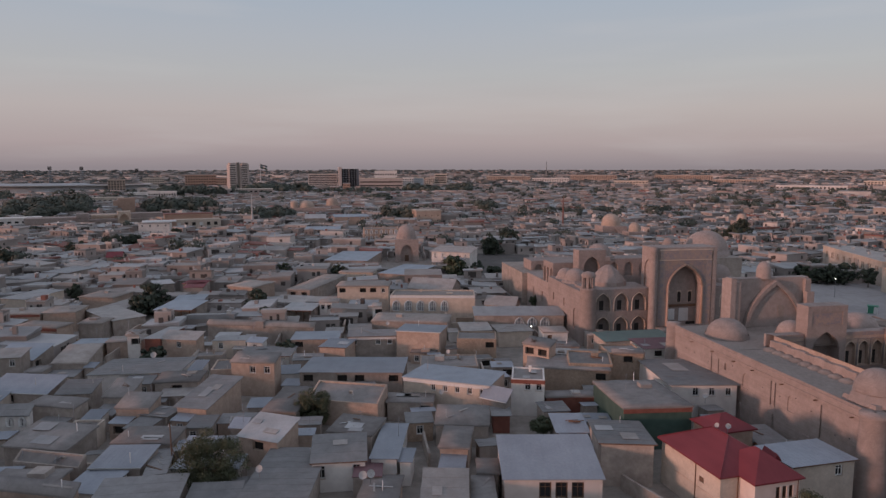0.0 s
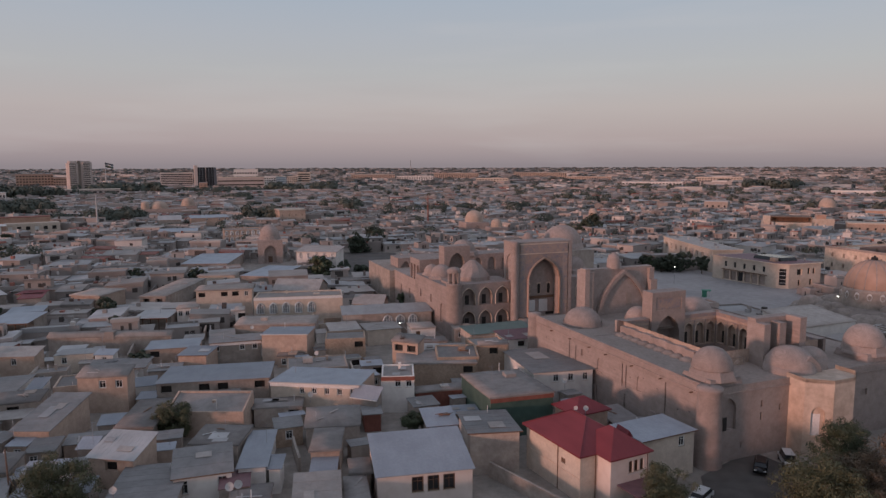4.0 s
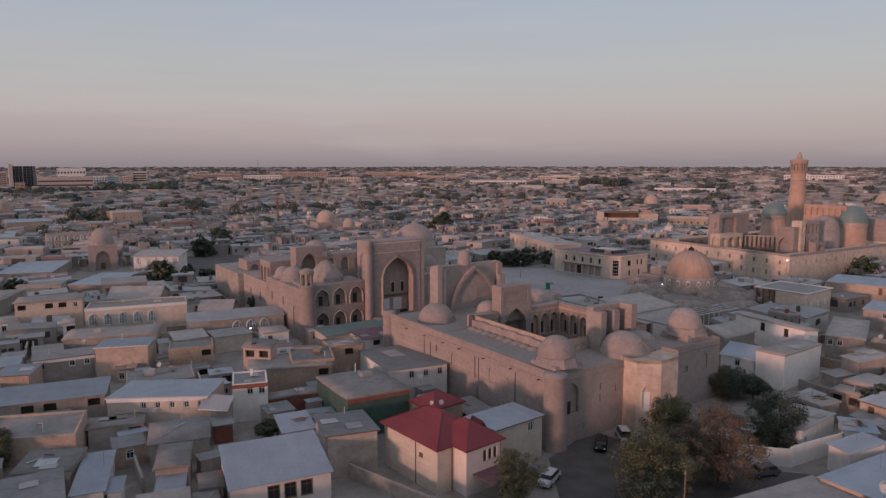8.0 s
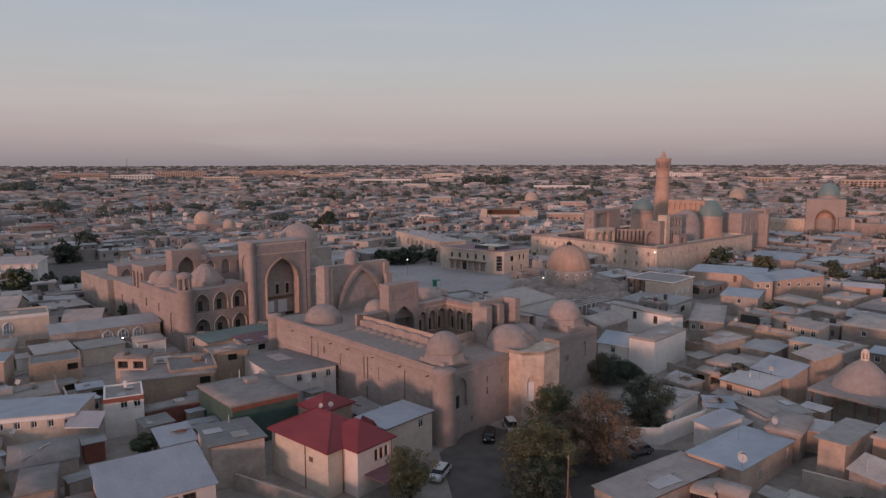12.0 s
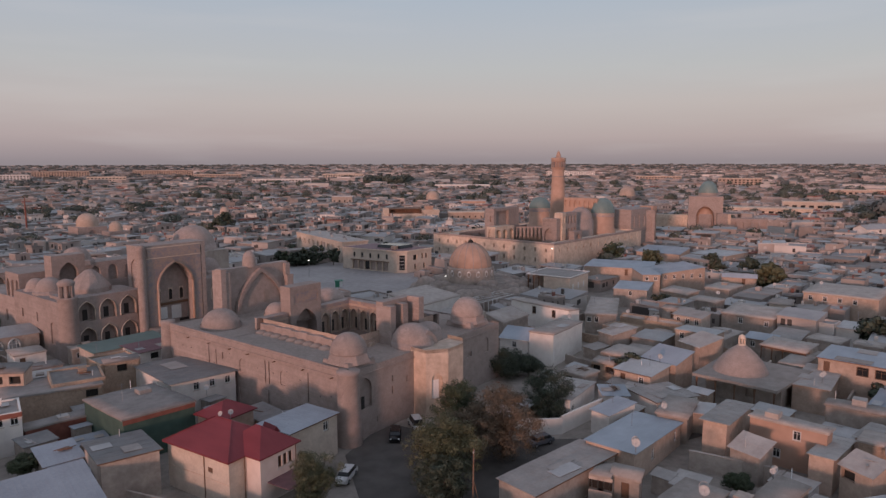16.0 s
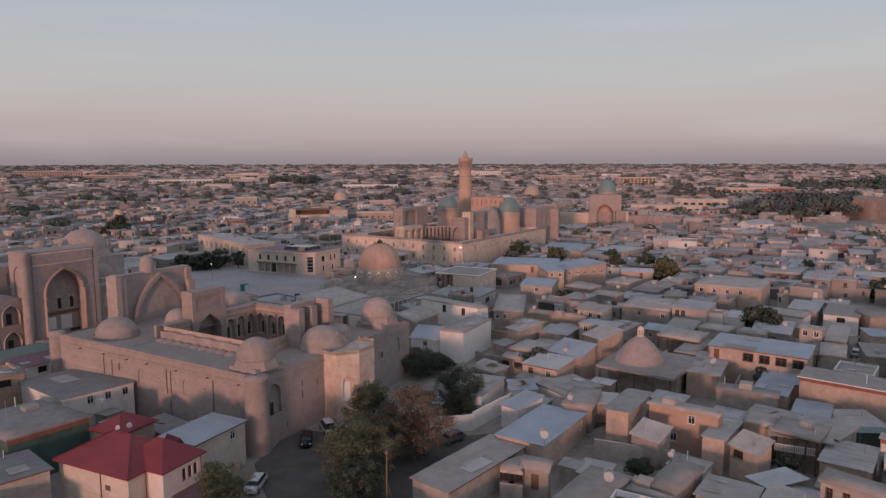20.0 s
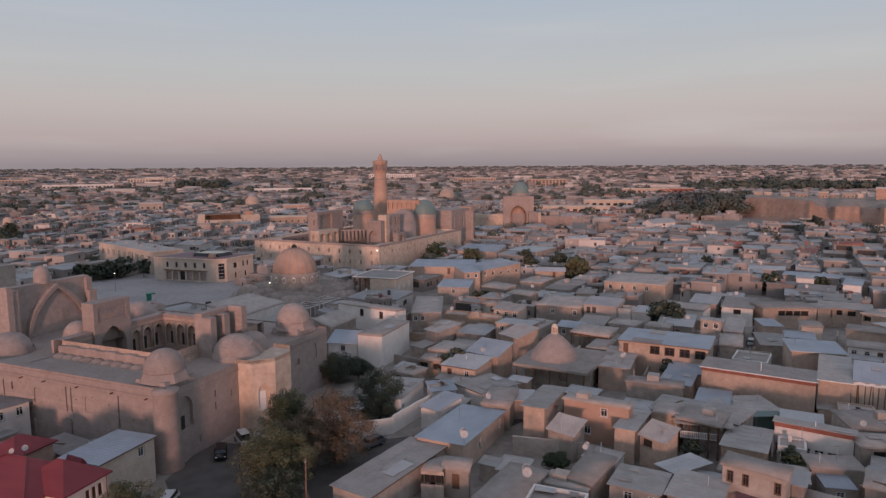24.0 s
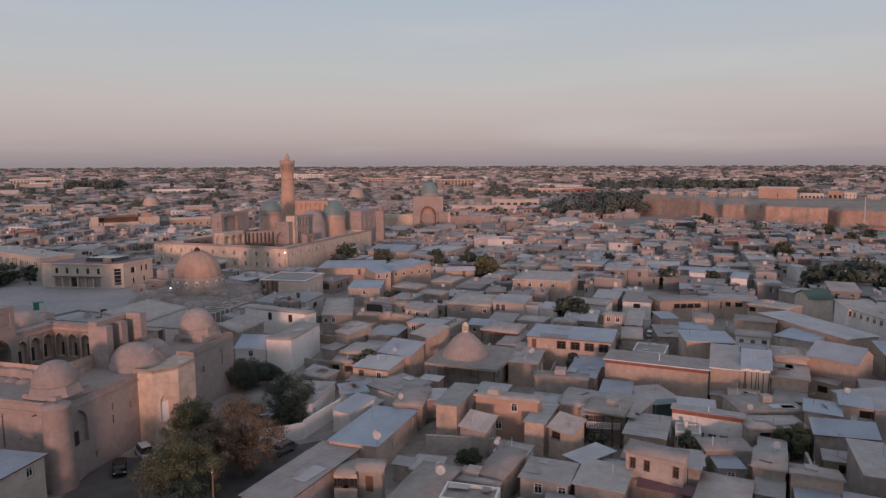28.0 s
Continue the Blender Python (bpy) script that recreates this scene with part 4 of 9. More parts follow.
claim(UX + 17 * c_ - 108 * s_, UY + 17 * s_ + 108 * c_, 29, 31, UR)
fy = 78.0
part("great_portal", slab_block(9.5, fy - 1.5, 25.6, fy + 5, 0, 23.0, [(3.6, 12.5, 0.3, 18.9, True, 2.7), (1.0, 1.5, 1, 22, False, 0.2), (14.6, 15.1, 1, 22, False, 0.2)], left=[(1.5, 5, 12, 20, True, 0.3)]), "oldbrick", far_madrasa)
part("portal_spandrel", Geo().facade((12.2, fy - 1.515), (22.9, fy - 1.515), 10.0, 19.9, [(0.9, 9.8, 9.0, 18.9, True, 0.0)], back=False), "tile", far_madrasa, "tiled field round the portal arch")
part("portal_tiles", Geo().facade((10.9, fy - 1.62), (24.2, fy - 1.62), 20.2, 22.3), "tile", far_madrasa, "blue and ochre tile panel")
part("portal_frame", Geo().box(10.7, fy - 1.62, 19.95, 24.4, fy - 1.49, 20.15).box(10.7, fy - 1.62, 22.35, 24.4, fy - 1.49, 22.6), "pale", far_madrasa, "moulded frame of the tile panel")
for tx_ in (11.35, 23.75):
    part("tile_strip", Geo().facade((tx_ - 0.55, fy - 1.515), (tx_ + 0.55, fy - 1.515), 0.5, 19.9), "tile", far_madrasa, "tile border of the portal")
rim = Geo()
pts_ = [(17.55 + dx, fy - 1.55, z) for dx, z in arch_line(8.9, 0.4, 18.9, 16)]
for p_, q_ in zip(pts_, pts_[1:]):
    tube(rim, p_, q_, 0.3, 7)
part("arch_rim", rim, "salmon", far_madrasa, "twisted brick rim of the portal arch")
part("portal_lintel", Geo().box(13.2, fy + 0.9, 8.2, 21.9, fy + 1.18, 8.8), "wood", far_madrasa, "dark timber lintel")
# Near-black sheets put shade into the portal's windows and doorways.
for xa_ in (14.6, 17.6, 20.4):
    part("portal_window", Geo().facade((xa_ - 0.55, fy + 1.17), (xa_ + 0.55, fy + 1.17), 9.2, 12.2, [(0.1, 1.0, 9.3, 12.0, True, 0.0)], back=False), "pale", far_madrasa, "pale arched window frame")
    part("portal_opening", Geo().facade((xa_ - 0.5, fy + 1.185), (xa_ + 0.5, fy + 1.185), 9.3, 11.9), "dark", far_madrasa)
for xa_, za_, zb_, m_ in ((15.3, 4.9, 7.7, "frame"), (18.9, 4.6, 7.8, "frame"), (15.2, 0.3, 4.8, "dark"), (20.9, 0.3, 4.4, "dark")):
    part("portal_door", Geo().box(xa_ - 1.25, fy + 1.1, za_, xa_ + 1.25, fy + 1.19, zb_), m_, far_madrasa, "white door panel" if m_ == "frame" else "doorway sheet coloured as shade")
part("portal_pillar", Geo().lathe(9.3, fy - 1.4, [(0.95, 0), (0.85, 22.5), (1.0, 23.2), (0.1, 23.4)], 12), "oldbrick", far_madrasa)
for x0_, x1_, n_ in ((-6.2, 9.5, 3), (25.6, 43.5, 3)):
    g = slab_block(x0_, fy, x1_, fy + 9, 0, 13.2, row(n_, x1_ - x0_ - 2, 2.2, 6.6, 3.6, depth=1.0, start=1.4) + row(n_, x1_ - x0_ - 2, 7.9, 12.3, 3.6, depth=1.0, start=1.4))
    part("arcade_wing", g, "oldbrick", far_madrasa)
    for k_ in range(n_):
        for z_ in (2.3, 8.0):
            sx_ = x0_ + 1.4 + (x1_ - x0_ - 2) * (k_ + 0.5) / n_
            rim = Geo()
            pts_ = [(sx_ + dx, fy - 0.02, z) for dx, z in arch_line(3.6, z_ - 0.1, z_ + 4.3)]
            for p_, q_ in zip(pts_, pts_[1:]):
                tube(rim, p_, q_, 0.12, 5)
            part("arch_rim", rim, "pale", far_madrasa, "pale rim of an arcade arch")
            # Sheet coloured as the shade inside a cell.
            part("cell_door", Geo().facade((sx_ - 0.55, fy + 0.985), (sx_ + 0.55, fy + 0.985), z_, z_ + 2.3), "dark", far_madrasa, "cell doorway as a sheet coloured like shade")
part("corner_turret", Geo().lathe(-6.2, fy + 0.3, [(2.2, 0), (1.9, 13.2), (2.05, 13.6), (1.5, 13.8)], 18), "oldbrick", far_madrasa)
for k_ in range(6):
    a_ = math.tau * k_ / 6
    part("lantern_pier", Geo().box(-0.28, -0.28, 13.7, 0.28, 0.28, 16.4), "oldbrick", far_madrasa, "", pose(-6.2 + 1.25 * math.cos(a_), fy + 0.3 + 1.25 * math.sin(a_), 0, 0, 0, math.degrees(a_)))
part("lantern_cap", Geo().lathe(-6.2, fy + 0.3, [(1.7, 16.3), (1.75, 16.9), (1.2, 17.4), (0.1, 17.7)], 14), "oldbrick", far_madrasa)
g = slab_block(-7.6, fy + 1, -1, 103, 0, 12.6, left=[(4, 5, 7, 9, False, 0.3), (12, 13, 7, 9, False, 0.3), (19, 21, 3, 8, True, 0.3)])
part("side_range", g, "oldbrick", far_madrasa)
part("side_range", slab_block(-6.4, 103.05, 1, 126, 0, 10.2, left=[(6, 7.2, 4, 7, True, 0.3), (14, 15.2, 4, 7, True, 0.3)]), "oldbrick", far_madrasa)
part("end_block", slab_block(-8.0, 126.05, 1, 150, 0, 10.0), "mud", far_madrasa, "plain plastered end block")
part("side_range", slab_block(36, fy + 9, 44, 138, 0, 12.6), "oldbrick", far_madrasa)
part("rear_range", slab_block(-4, 130, 36, 138, 0, 13.0, row(8, 40, 7.4, 12, 2.8, depth=0.8)), "oldbrick", far_madrasa)
part("court_portal", slab_block(-0.6, 99, 7.0, 103, 0, 20.0, [(1.6, 6.0, 8, 18.2, True, 2.0)]), "oldbrick", far_madrasa)
part("court_portal", slab_block(-6, 104, 2, 112, 0, 16.0, [(2, 6, 6, 14.8, True, 1.0)], left=row(3, 8, 4, 14.5, 1.6, depth=0.6)), "oldbrick", far_madrasa)
for dx, dy, r, z, rise in ((31.5, 86, 3.6, 14.4, 3.2), (-4.0, 92.5, 2.8, 13.4, 2.8), (-4.2, 99, 2.2, 13.2, 2.2), (20, 134, 4.0, 14, 3.6)):
    g = Geo().lathe(dx, dy, [(r * 1.25, 12.4), (r * 1.2, z - 0.4), (r * 1.05, z)], 8, 0.4, False).lathe(dx, dy, dome_profile(r, z, rise, 8, 0.3), 24)
    part("dome", g, "oldbrick", far_madrasa, "brick dome on an eight-sided base")
part("dome", Geo().lathe(1.6, 85.0, [(4.5, 12.6), (4.4, 14.2), (3.9, 14.9), (2.4, 16.7), (0.9, 17.9), (0.05, 18.1)], 12, 0.1, False), "oldbrick", far_madrasa, "low faceted brick dome")
part("cupola", Geo().lathe(20.2, 90.0, [(1.5, 18.0), (1.45, 22.4)] + dome_profile(1.4, 22.4, 1.6, 6), 14), "oldbrick", far_madrasa)
part("main_dome", Geo().lathe(32, 92, [(6.0, 18.8), (5.8, 20.2)] + dome_profile(5.6, 20.2, 5.2, 10, 0.3), 32), "oldbrick", far_madrasa, "large bare brick dome")
part("hall_block", slab_block(26, 85, 38, 98, 0, 19.0, [(4, 8, 11.5, 17, True, 0.4)]), "mud", far_madrasa)

# domed bazaar crossing
bazaar = thing("trading_dome", pose(146.5, 148, 0, 0, 0, 8), "earthen trading-dome bazaar with a ribbed central dome", "bazaar")
claim(146.5, 148, 24, 19, 8)
g = Geo().prism([(-22, -12), (-8, -17), (14, -17), (22, -6), (21, 6), (12, 16), (-12, 17), (-24, 5)], 0, 5.2, 0.6)
part("base", g, "bazaar", bazaar)
part("drum", Geo().lathe(0, 0, [(7.6, 4.6), (7.4, 9.4), (7.0, 9.9)], 16, 0, False), "mud", bazaar)
for k_ in range(16):
    part("drum_window", Geo().lathe(0, 0, [(0.02, 0), (0.55, 0.02), (0.62, 0.1), (0.5, 0.12)], 10), "frame", bazaar, "", pose(0, 0, 8.2) @ Matrix.Rotation(math.tau * (k_ + 0.5) / 16, 4, "Z") @ pose(7.42 * math.cos(math.pi / 16), 0, 0, 0, 90, 0) @ Matrix.Diagonal((1.6, 1, 1, 1)))
part("ribbed_dome", Geo().lathe(0, 0, dome_profile(6.7, 9.9, 7.2, 12, 0.3), 32), "salmon", bazaar, "salmon ribbed dome")
for k_ in range(16):
    part("dome_rib", dome_rib(6.7, 9.9, 7.2, math.tau * k_ / 16), "oldbrick", bazaar)
part("finial", Geo().lathe(0, 0, [(0.9, 17.0), (0.8, 17.7), (0.3, 17.9), (0.02, 18.4)], 10), "dark", bazaar)
lr_ = random.Random(5)
for k_ in range(120):
    a_ = k_ * 2.39996 + lr_.uniform(-0.3, 0.3)
    q_ = math.sqrt((k_ + 0.5) / 120)
    rr_ = 7.6 + 14.6 * q_ + lr_.uniform(-0.8, 0.8)
    r_ = lr_.uniform(1.1, 2.2) + lr_.choice((0, 0, 0.6, 1.2))
    z_ = 5.6 - 3.6 * q_ + lr_.uniform(-0.7, 0.7)
    part("small_dome", Geo().lathe(0, 0, [(r_ * 1.25, -z_ if q_ > 0.86 else -1.6), (r_ * 1.02, 0)] + dome_profile(r_, 0, r_ * lr_.uniform(0.45, 0.8), 5)[1:], 11), "bazaar", bazaar, "", pose(rr_ * 1.1 * math.cos(a_), rr_ * 0.82 * math.sin(a_), z_, lr_.uniform(-8, 8), lr_.uniform(-8, 8), 0))

# walled madrasa with turquoise domes beside the minaret
MX, MY, MR = 202.5, 159.5, 6.0
blue_madrasa = thing("madrasa", pose(MX, MY, 0, 0, 0, MR), "walled brick madrasa with twin turquoise domes", "madrasa")
claim(MX + 37 * math.cos(radians(MR)) - 31 * math.sin(radians(MR)), MY + 37 * math.sin(radians(MR)) + 31 * math.cos(radians(MR)), 38, 32, MR)
claim(MX + 88 * math.cos(radians(MR)) - 12 * math.sin(radians(MR)), MY + 88 * math.sin(radians(MR)) + 12 * math.cos(radians(MR)), 15, 8, MR)
BL, BW = 74.0, 62.0          # length and width of its walls
g = Geo()
g.facade((0, BW), (0, 0), 0, 10.6, back=False, holes=row(12, BW - 2, 7.4, 8.9, 0.9, False, 0.4, 1) + row(12, BW - 2, 3.4, 5.0, 0.9, False, 0.4, 1))
g.facade((0, 0), (BL, 0), 0, 10.6, back=False, holes=row(12, BL - 2, 7.4, 8.8, 0.8, False, 0.4, 1))
g.facade((BL, 0), (BL, BW), 0, 10.6)
g.facade((BL, BW), (0, BW), 0, 10.6)
for x0, y0, x1, y1 in ((0, 0, BL, 8), (0, 8, 8, BW), (BL - 10, 8, BL, BW), (8, BW - 8, BL - 10, BW)):
    g.face([(x0, y0, 10.0), (x1, y0, 10.0), (x1, y1, 10.0), (x0, y1, 10.0)])
part("outer_wall", g, "pale", blue_madrasa)
# Darker colour stands for the dim rooms behind the windows.
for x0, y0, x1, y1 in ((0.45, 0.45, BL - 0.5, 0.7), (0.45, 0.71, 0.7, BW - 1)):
    part("inner_wall", Geo().box(x0, y0, 0.2, x1, y1, 9.9), "earthshade", blue_madrasa, "inner wall coloured as shade behind the windows")
for x0, y0, x1, y1 in ((-0.15, -0.15, BL + 0.1, 0.5), (-0.15, 0.51, 0.5, BW)):
    part("parapet", Geo().box(x0, y0, 10.4, x1, y1, 11.2), "oldbrick", blue_madrasa)
part("court_arcade", Geo().facade((8, BW - 8), (BL - 10, BW - 8), 0, 11.0, row(10, BL - 18, 1, 5, 3.2) + row(10, BL - 18, 6, 10, 3.2), 0.8), "oldbrick", blue_madrasa)
part("court_arcade", Geo().facade((BL - 10, BW - 8), (BL - 10, 8), 0, 11.0, row(9, BW - 16, 1, 5, 3.2) + row(9, BW - 16, 6, 10, 3.2), 0.8), "oldbrick", blue_madrasa)
part("court_floor", Geo().box(8, 8, 0, BL - 10, BW - 8, 0.1), "dust", blue_madrasa)
# iwan with a recessed field, its low vaulted porch, and the colonnade beside it
part("north_iwan", slab_block(6.0, 33.4, 24.0, 38.0, 0, 22.5, [(1.6, 10.4, 9, 21.3, False, 1.2)], left=[(2.6, 3.4, 17, 19.4, True, 0.5)]), "oldbrick", blue_madrasa)
# Pale instead of brick: sunlight on the arches is in the colour.
part("iwan_arcade", slab_block(1.2, 29.0, 14.6, 33.35, 0, 15.4, row(3, 13.4, 9.5, 14.4, 3.4, depth=1.4), left=[(0.8, 3.4, 9.5, 14.4, True, 0.6)]), "pale", blue_madrasa)
for k_ in range(9):
    part("court_column", Geo().box(-0.35, -0.35, 9.9, 0.35, 0.35, 14.0), "oldbrick", blue_madrasa, "", pose(17.6 + 1.0 * k_, 30.0 - 1.25 * k_, 0, 0, 0, -50))
part("colonnade_beam", Geo().prism([(17.0, 30.2), (17.6, 29.6), (26.2, 19.0), (26.9, 19.6)], 13.9, 14.5), "oldbrick", blue_madrasa)
# Coloured darker as the shade behind the columns.
part("colonnade_back", Geo().prism([(20.0, 33.0), (29.0, 21.8), (29.6, 22.3), (20.6, 33.5)], 0, 13.8), "earthshade", blue_madrasa, "wall behind the columns, its colour set as shade")
# inner portal seen edge on, its pillar and the two-storey screen beside it
part("side_iwan", slab_block(15.9, 9.0, 18.9, 15.8, 0, 19.0, left=[(0.9, 5.2, 9.8, 15.0, True, 1.2), (0.6, 6.0, 16.0, 17.8, False, 0.3)]), "oldbrick", blue_madrasa)
# Paler than the parts beside it, as if the sun struck it.
part("iwan_pillar", slab_block(18.95, 8.2, 21.6, 12.0, 0, 21.2, [(0.8, 1.8, 17.0, 19.4, False, 0.4)]), "pale", blue_madrasa, "pillar of the inner portal, coloured paler as sunlit")
part("iwan_screen", slab_block(21.65, 9.0, 31.5, 12.0, 0, 21.0, row(4, 9.8, 16.4, 20.0, 1.1, depth=0.7) + row(4, 9.8, 11.2, 14.8, 1.1, depth=0.7)), "oldbrick", blue_madrasa)
part("porch_arch", slab_block(20.8, 3.6, 26.7, 6.0, 0, 13.8, [(1.2, 4.6, 9.4, 13.0, True, 1.0)]), "oldbrick", blue_madrasa)
# Salmon carries the orange sunlight on this brick.
part("main_portal", slab_block(56, 13.1, 61, 30.4, 0, 25.3, row(2, 5, 17.5, 23.8, 1.5, depth=0.5), left=row(7, 17.3, 21, 24.4, 1.5, depth=0.6) + row(7, 17.3, 14, 19.4, 1.5, depth=0.6)), "salmon", blue_madrasa)
part("hall", Geo().lathe(43.5, 14, [(5.6, 8), (5.4, 16.4)] + dome_profile(5.2, 16.4, 5.8, 8, 0.2), 24), "oldbrick", blue_madrasa, "bare half-round vault of the main hall")
for dx, dy, r_, z_, rise_ in ((60.0, 12.4, 5.4, 19.2, 6.4), (60.0, 46.5, 5.2, 19.9, 4.9)):
    part("drum", Geo().lathe(dx, dy, [(r_ * 1.15, 9.0), (r_ * 1.1, 11.5), (r_ * 0.97, 12.0), (r_ * 0.97, z_)], 28), "salmon", blue_madrasa)
    part("drum_tiles", Geo().lathe(dx, dy, [(r_ * 0.99, z_ - 2.0), (r_ * 0.99, z_ - 0.4)], 28), "tile", blue_madrasa, "glazed tile band")
    part("turquoise_dome", Geo().lathe(dx, dy, [(r_, z_ - 0.3)] + dome_profile(r_, z_, rise_, 12, 0.35) + [(0.12, z_ + rise_ + 0.9)], 36), "turquoise", blue_madrasa, "turquoise glazed dome")
part("east_block", slab_block(75.5, 6, 97.0, 18, 0, 19.6, row(4, 21.5, 11, 17, 2.2, depth=0.3)), "oldbrick", blue_madrasa)
# Salmon beside the block's brick paints a sunlit strip.
part("east_tower", slab_block(97.1, 5.4, 102.0, 12, 0, 20.2), "salmon", blue_madrasa)

# the minaret
minaret = thing("minaret", pose(295.5, 230.9, 0) @ Matrix.Diagonal((0.96, 0.96, 1.035, 1)), "tall tapering banded brick minaret with an arched lantern", "minaret")
part("plinth", Geo().lathe(0, 0, [(6.2, 0), (6.0, 4.5)], 8, 0.2, False), "oldbrick", minaret)
# Shaft and lantern in salmon: low sun's orange is painted onto the brick.
part("shaft", Geo().lathe(0, 0, [(4.75, 4), (4.35, 14), (3.75, 28), (3.35, 36.2)], 36), "salmon", minaret)
for z_ in (9, 13, 17, 21, 25, 29, 32.5):
    r_ = 4.75 - (z_ - 4) * 0.0435 + 0.05
    part("brick_band", Geo().lathe(0, 0, [(r_ - 0.1, z_ - 0.05), (r_ - 0.02, z_), (r_ - 0.04, z_ + 0.5), (r_ - 0.12, z_ + 0.55)], 36), "oldbrick", minaret, "raised brick pattern band")
g = Geo().lathe(0, 0, [(3.3, 36.0), (4.0, 37.4), (4.05, 37.6)], 32).lathe(0, 0, [(3.0, 37.6), (3.0, 40.3)], 32).lathe(0, 0, [(3.7, 40.3), (4.0, 40.6), (4.3, 42.4), (3.9, 42.5), (1.5, 42.8), (1.3, 43.6), (0.95, 44.8), (0.15, 46.2)], 32)
part("lantern", g, "salmon", minaret)
for k_ in range(16):
    a_ = math.tau * k_ / 16
    part("lantern_pier", Geo().box(-0.35, -0.28, 37.5, 0.35, 0.28, 40.5), "oldbrick", minaret, "", pose(3.65 * math.cos(a_), 3.65 * math.sin(a_), 0, 0, 0, math.degrees(a_)))


def polar(az, dist, z=0.0):
    return (dist * math.sin(radians(az)), dist * math.cos(radians(az)), z)


# the congregational mosque with its blue dome
x_, y_, _ = polar(63.6, 452)
mosque = thing("mosque", pose(x_, y_, 0, 0, 0, -60), "brick congregational mosque with a large blue dome and tall portal", "mosque")
claim(x_, y_, 45, 30, -60)
part("prayer_portal", slab_block(-10, -4, 10, 4, 0, 20.5, [(4.8, 15.2, 0.5, 15.0, True, 6.5), (2.0, 18.0, 17.4, 18.6, False, 0.25), (1.4, 3.0, 2, 16, False, 0.3), (17.0, 18.6, 2, 16, False, 0.3)]), "oldbrick", mosque)
part("portal_half_dome", Geo().lathe(0, 2.2, dome_profile(4.9, 8.5, 5.0, 8, 0.3), 20), "salmon", mosque, "ribbed half-dome inside the portal")
part("side_tower", slab_block(6.5, -9, 12.5, -4.05, 0, 10.5, [(1.5, 4.5, 1, 8.5, True, 0.8)]), "oldbrick", mosque)
part("portal_inner", slab_block(-3.6, -4.6, 3.6, -3.8, 0, 9.5, [(1.6, 5.6, 0.3, 8.2, True, 0.7)]), "oldbrick", mosque)
part("wing", slab_block(10.1, -1, 15, 6, 0, 9.5, [(1, 3.5, 1, 8, True, 0.5)]), "pale", mosque)
part("drum", Geo().lathe(2.0, 12, [(6.0, 8), (5.8, 22.5)], 32), "oldbrick", mosque)
part("blue_dome", Geo().lathe(2.0, 12, dome_profile(5.9, 22.2, 7.4, 12, 0.3) + [(0.1, 30.6)], 36), "turquoise", mosque, "blue glazed dome")
part("arcade", slab_block(-46, 0, -10.1, 5, 0, 8.5, row(9, 35, 1, 6.5, 2.4, depth=1)), "pale", mosque)
part("arcade", slab_block(15.1, 0, 36, 5, 0, 7.0, row(5, 20.9, 1, 5.5, 2.4, depth=1)), "oldbrick", mosque)
x_, y_, _ = polar(58.9, 345)
gate_block = thing("gate_building", pose(x_, y_, 0, 0, 0, -50), "brick gate building with arched niches", "gatehouse")
part("body", slab_block(-5, -4, 5, 4, 0, 18.5, [(1.4, 4.4, 9, 16, True, 0.6), (5.6, 8.6, 9, 16, True, 0.6)]), "oldbrick", gate_block)
claim(x_, y_, 5, 4, -50)

# small domed mausoleum to the north, and its neighbours
tomb = thing("mausoleum", pose(-13.8, 303, 0, 0, 0, 4), "small brick mausoleum with a tall bulging dome", "mausoleum")
claim(-13.8, 303, 7, 7, 4)
part("body", slab_block(-5.2, -5.2, 5.2, 5.2, 0, 10.2, [(2.6, 7.8, 0.3, 8.0, True, 1.8)], right=[(3.0, 7.6, 1, 7.6, True, 0.5)]), "oldbrick", tomb)
part("door", Geo().box(-0.9, -3.5, 0.3, 0.9, -3.41, 3.0), "wood", tomb, "dark wooden door in the niche")
part("drum", Geo().lathe(0, 0, [(4.9, 10.0), (4.5, 11.2), (4.3, 11.6)], 16, 0, False), "oldbrick", tomb)
part("dome", Geo().lathe(0, 0, dome_profile(4.25, 11.5, 5.0, 10, 0.2), 28), "oldbrick", tomb)
part("finial", Geo().lathe(0, 0, [(0.3, 16.3), (0.22, 16.9), (0.02, 17.3)], 8), "oldbrick", tomb)
claim(-11.0, 285, 8, 14, 4)
for az_, d_, r_, z_ in ((-8.8, 640, 5.5, 9), (14.5, 420, 5.5, 9), (16.4, 395, 3.2, 8), (24.4, 470, 2.8, 10), (41.5, 640, 6, 9), (57.6, 720, 8, 9)):
    x_, y_, _ = polar(az_, d_)
    ob_ = thing("domed_building", pose(x_, y_, 0, 0, 0, 5), "low brick building under a clay dome", "shrine", "small domed shrines")
    claim(x_, y_, r_ + 3, r_ + 3, 5)
    part("body", slab_block(-r_ - 2, -r_ - 2, r_ + 2, r_ + 2, 0, z_ - 2, [(r_, r_ + 3.5, 0.5, z_ - 3.5, True, 0.6)]), "oldbrick", ob_)
    part("dome", Geo().lathe(0, 0, [(r_ * 1.06, z_ - 2.2), (r_, z_)] + dome_profile(r_, z_, r_ * 0.95, 8, 0.3), 24), "clay", ob_)

# fortress: a long eroded earth mound behind steep leaning walls
ark = thing("fortress", pose(0, 0, 0), "massive eroded rammed-earth fortress with leaning ramparts", "fortress")
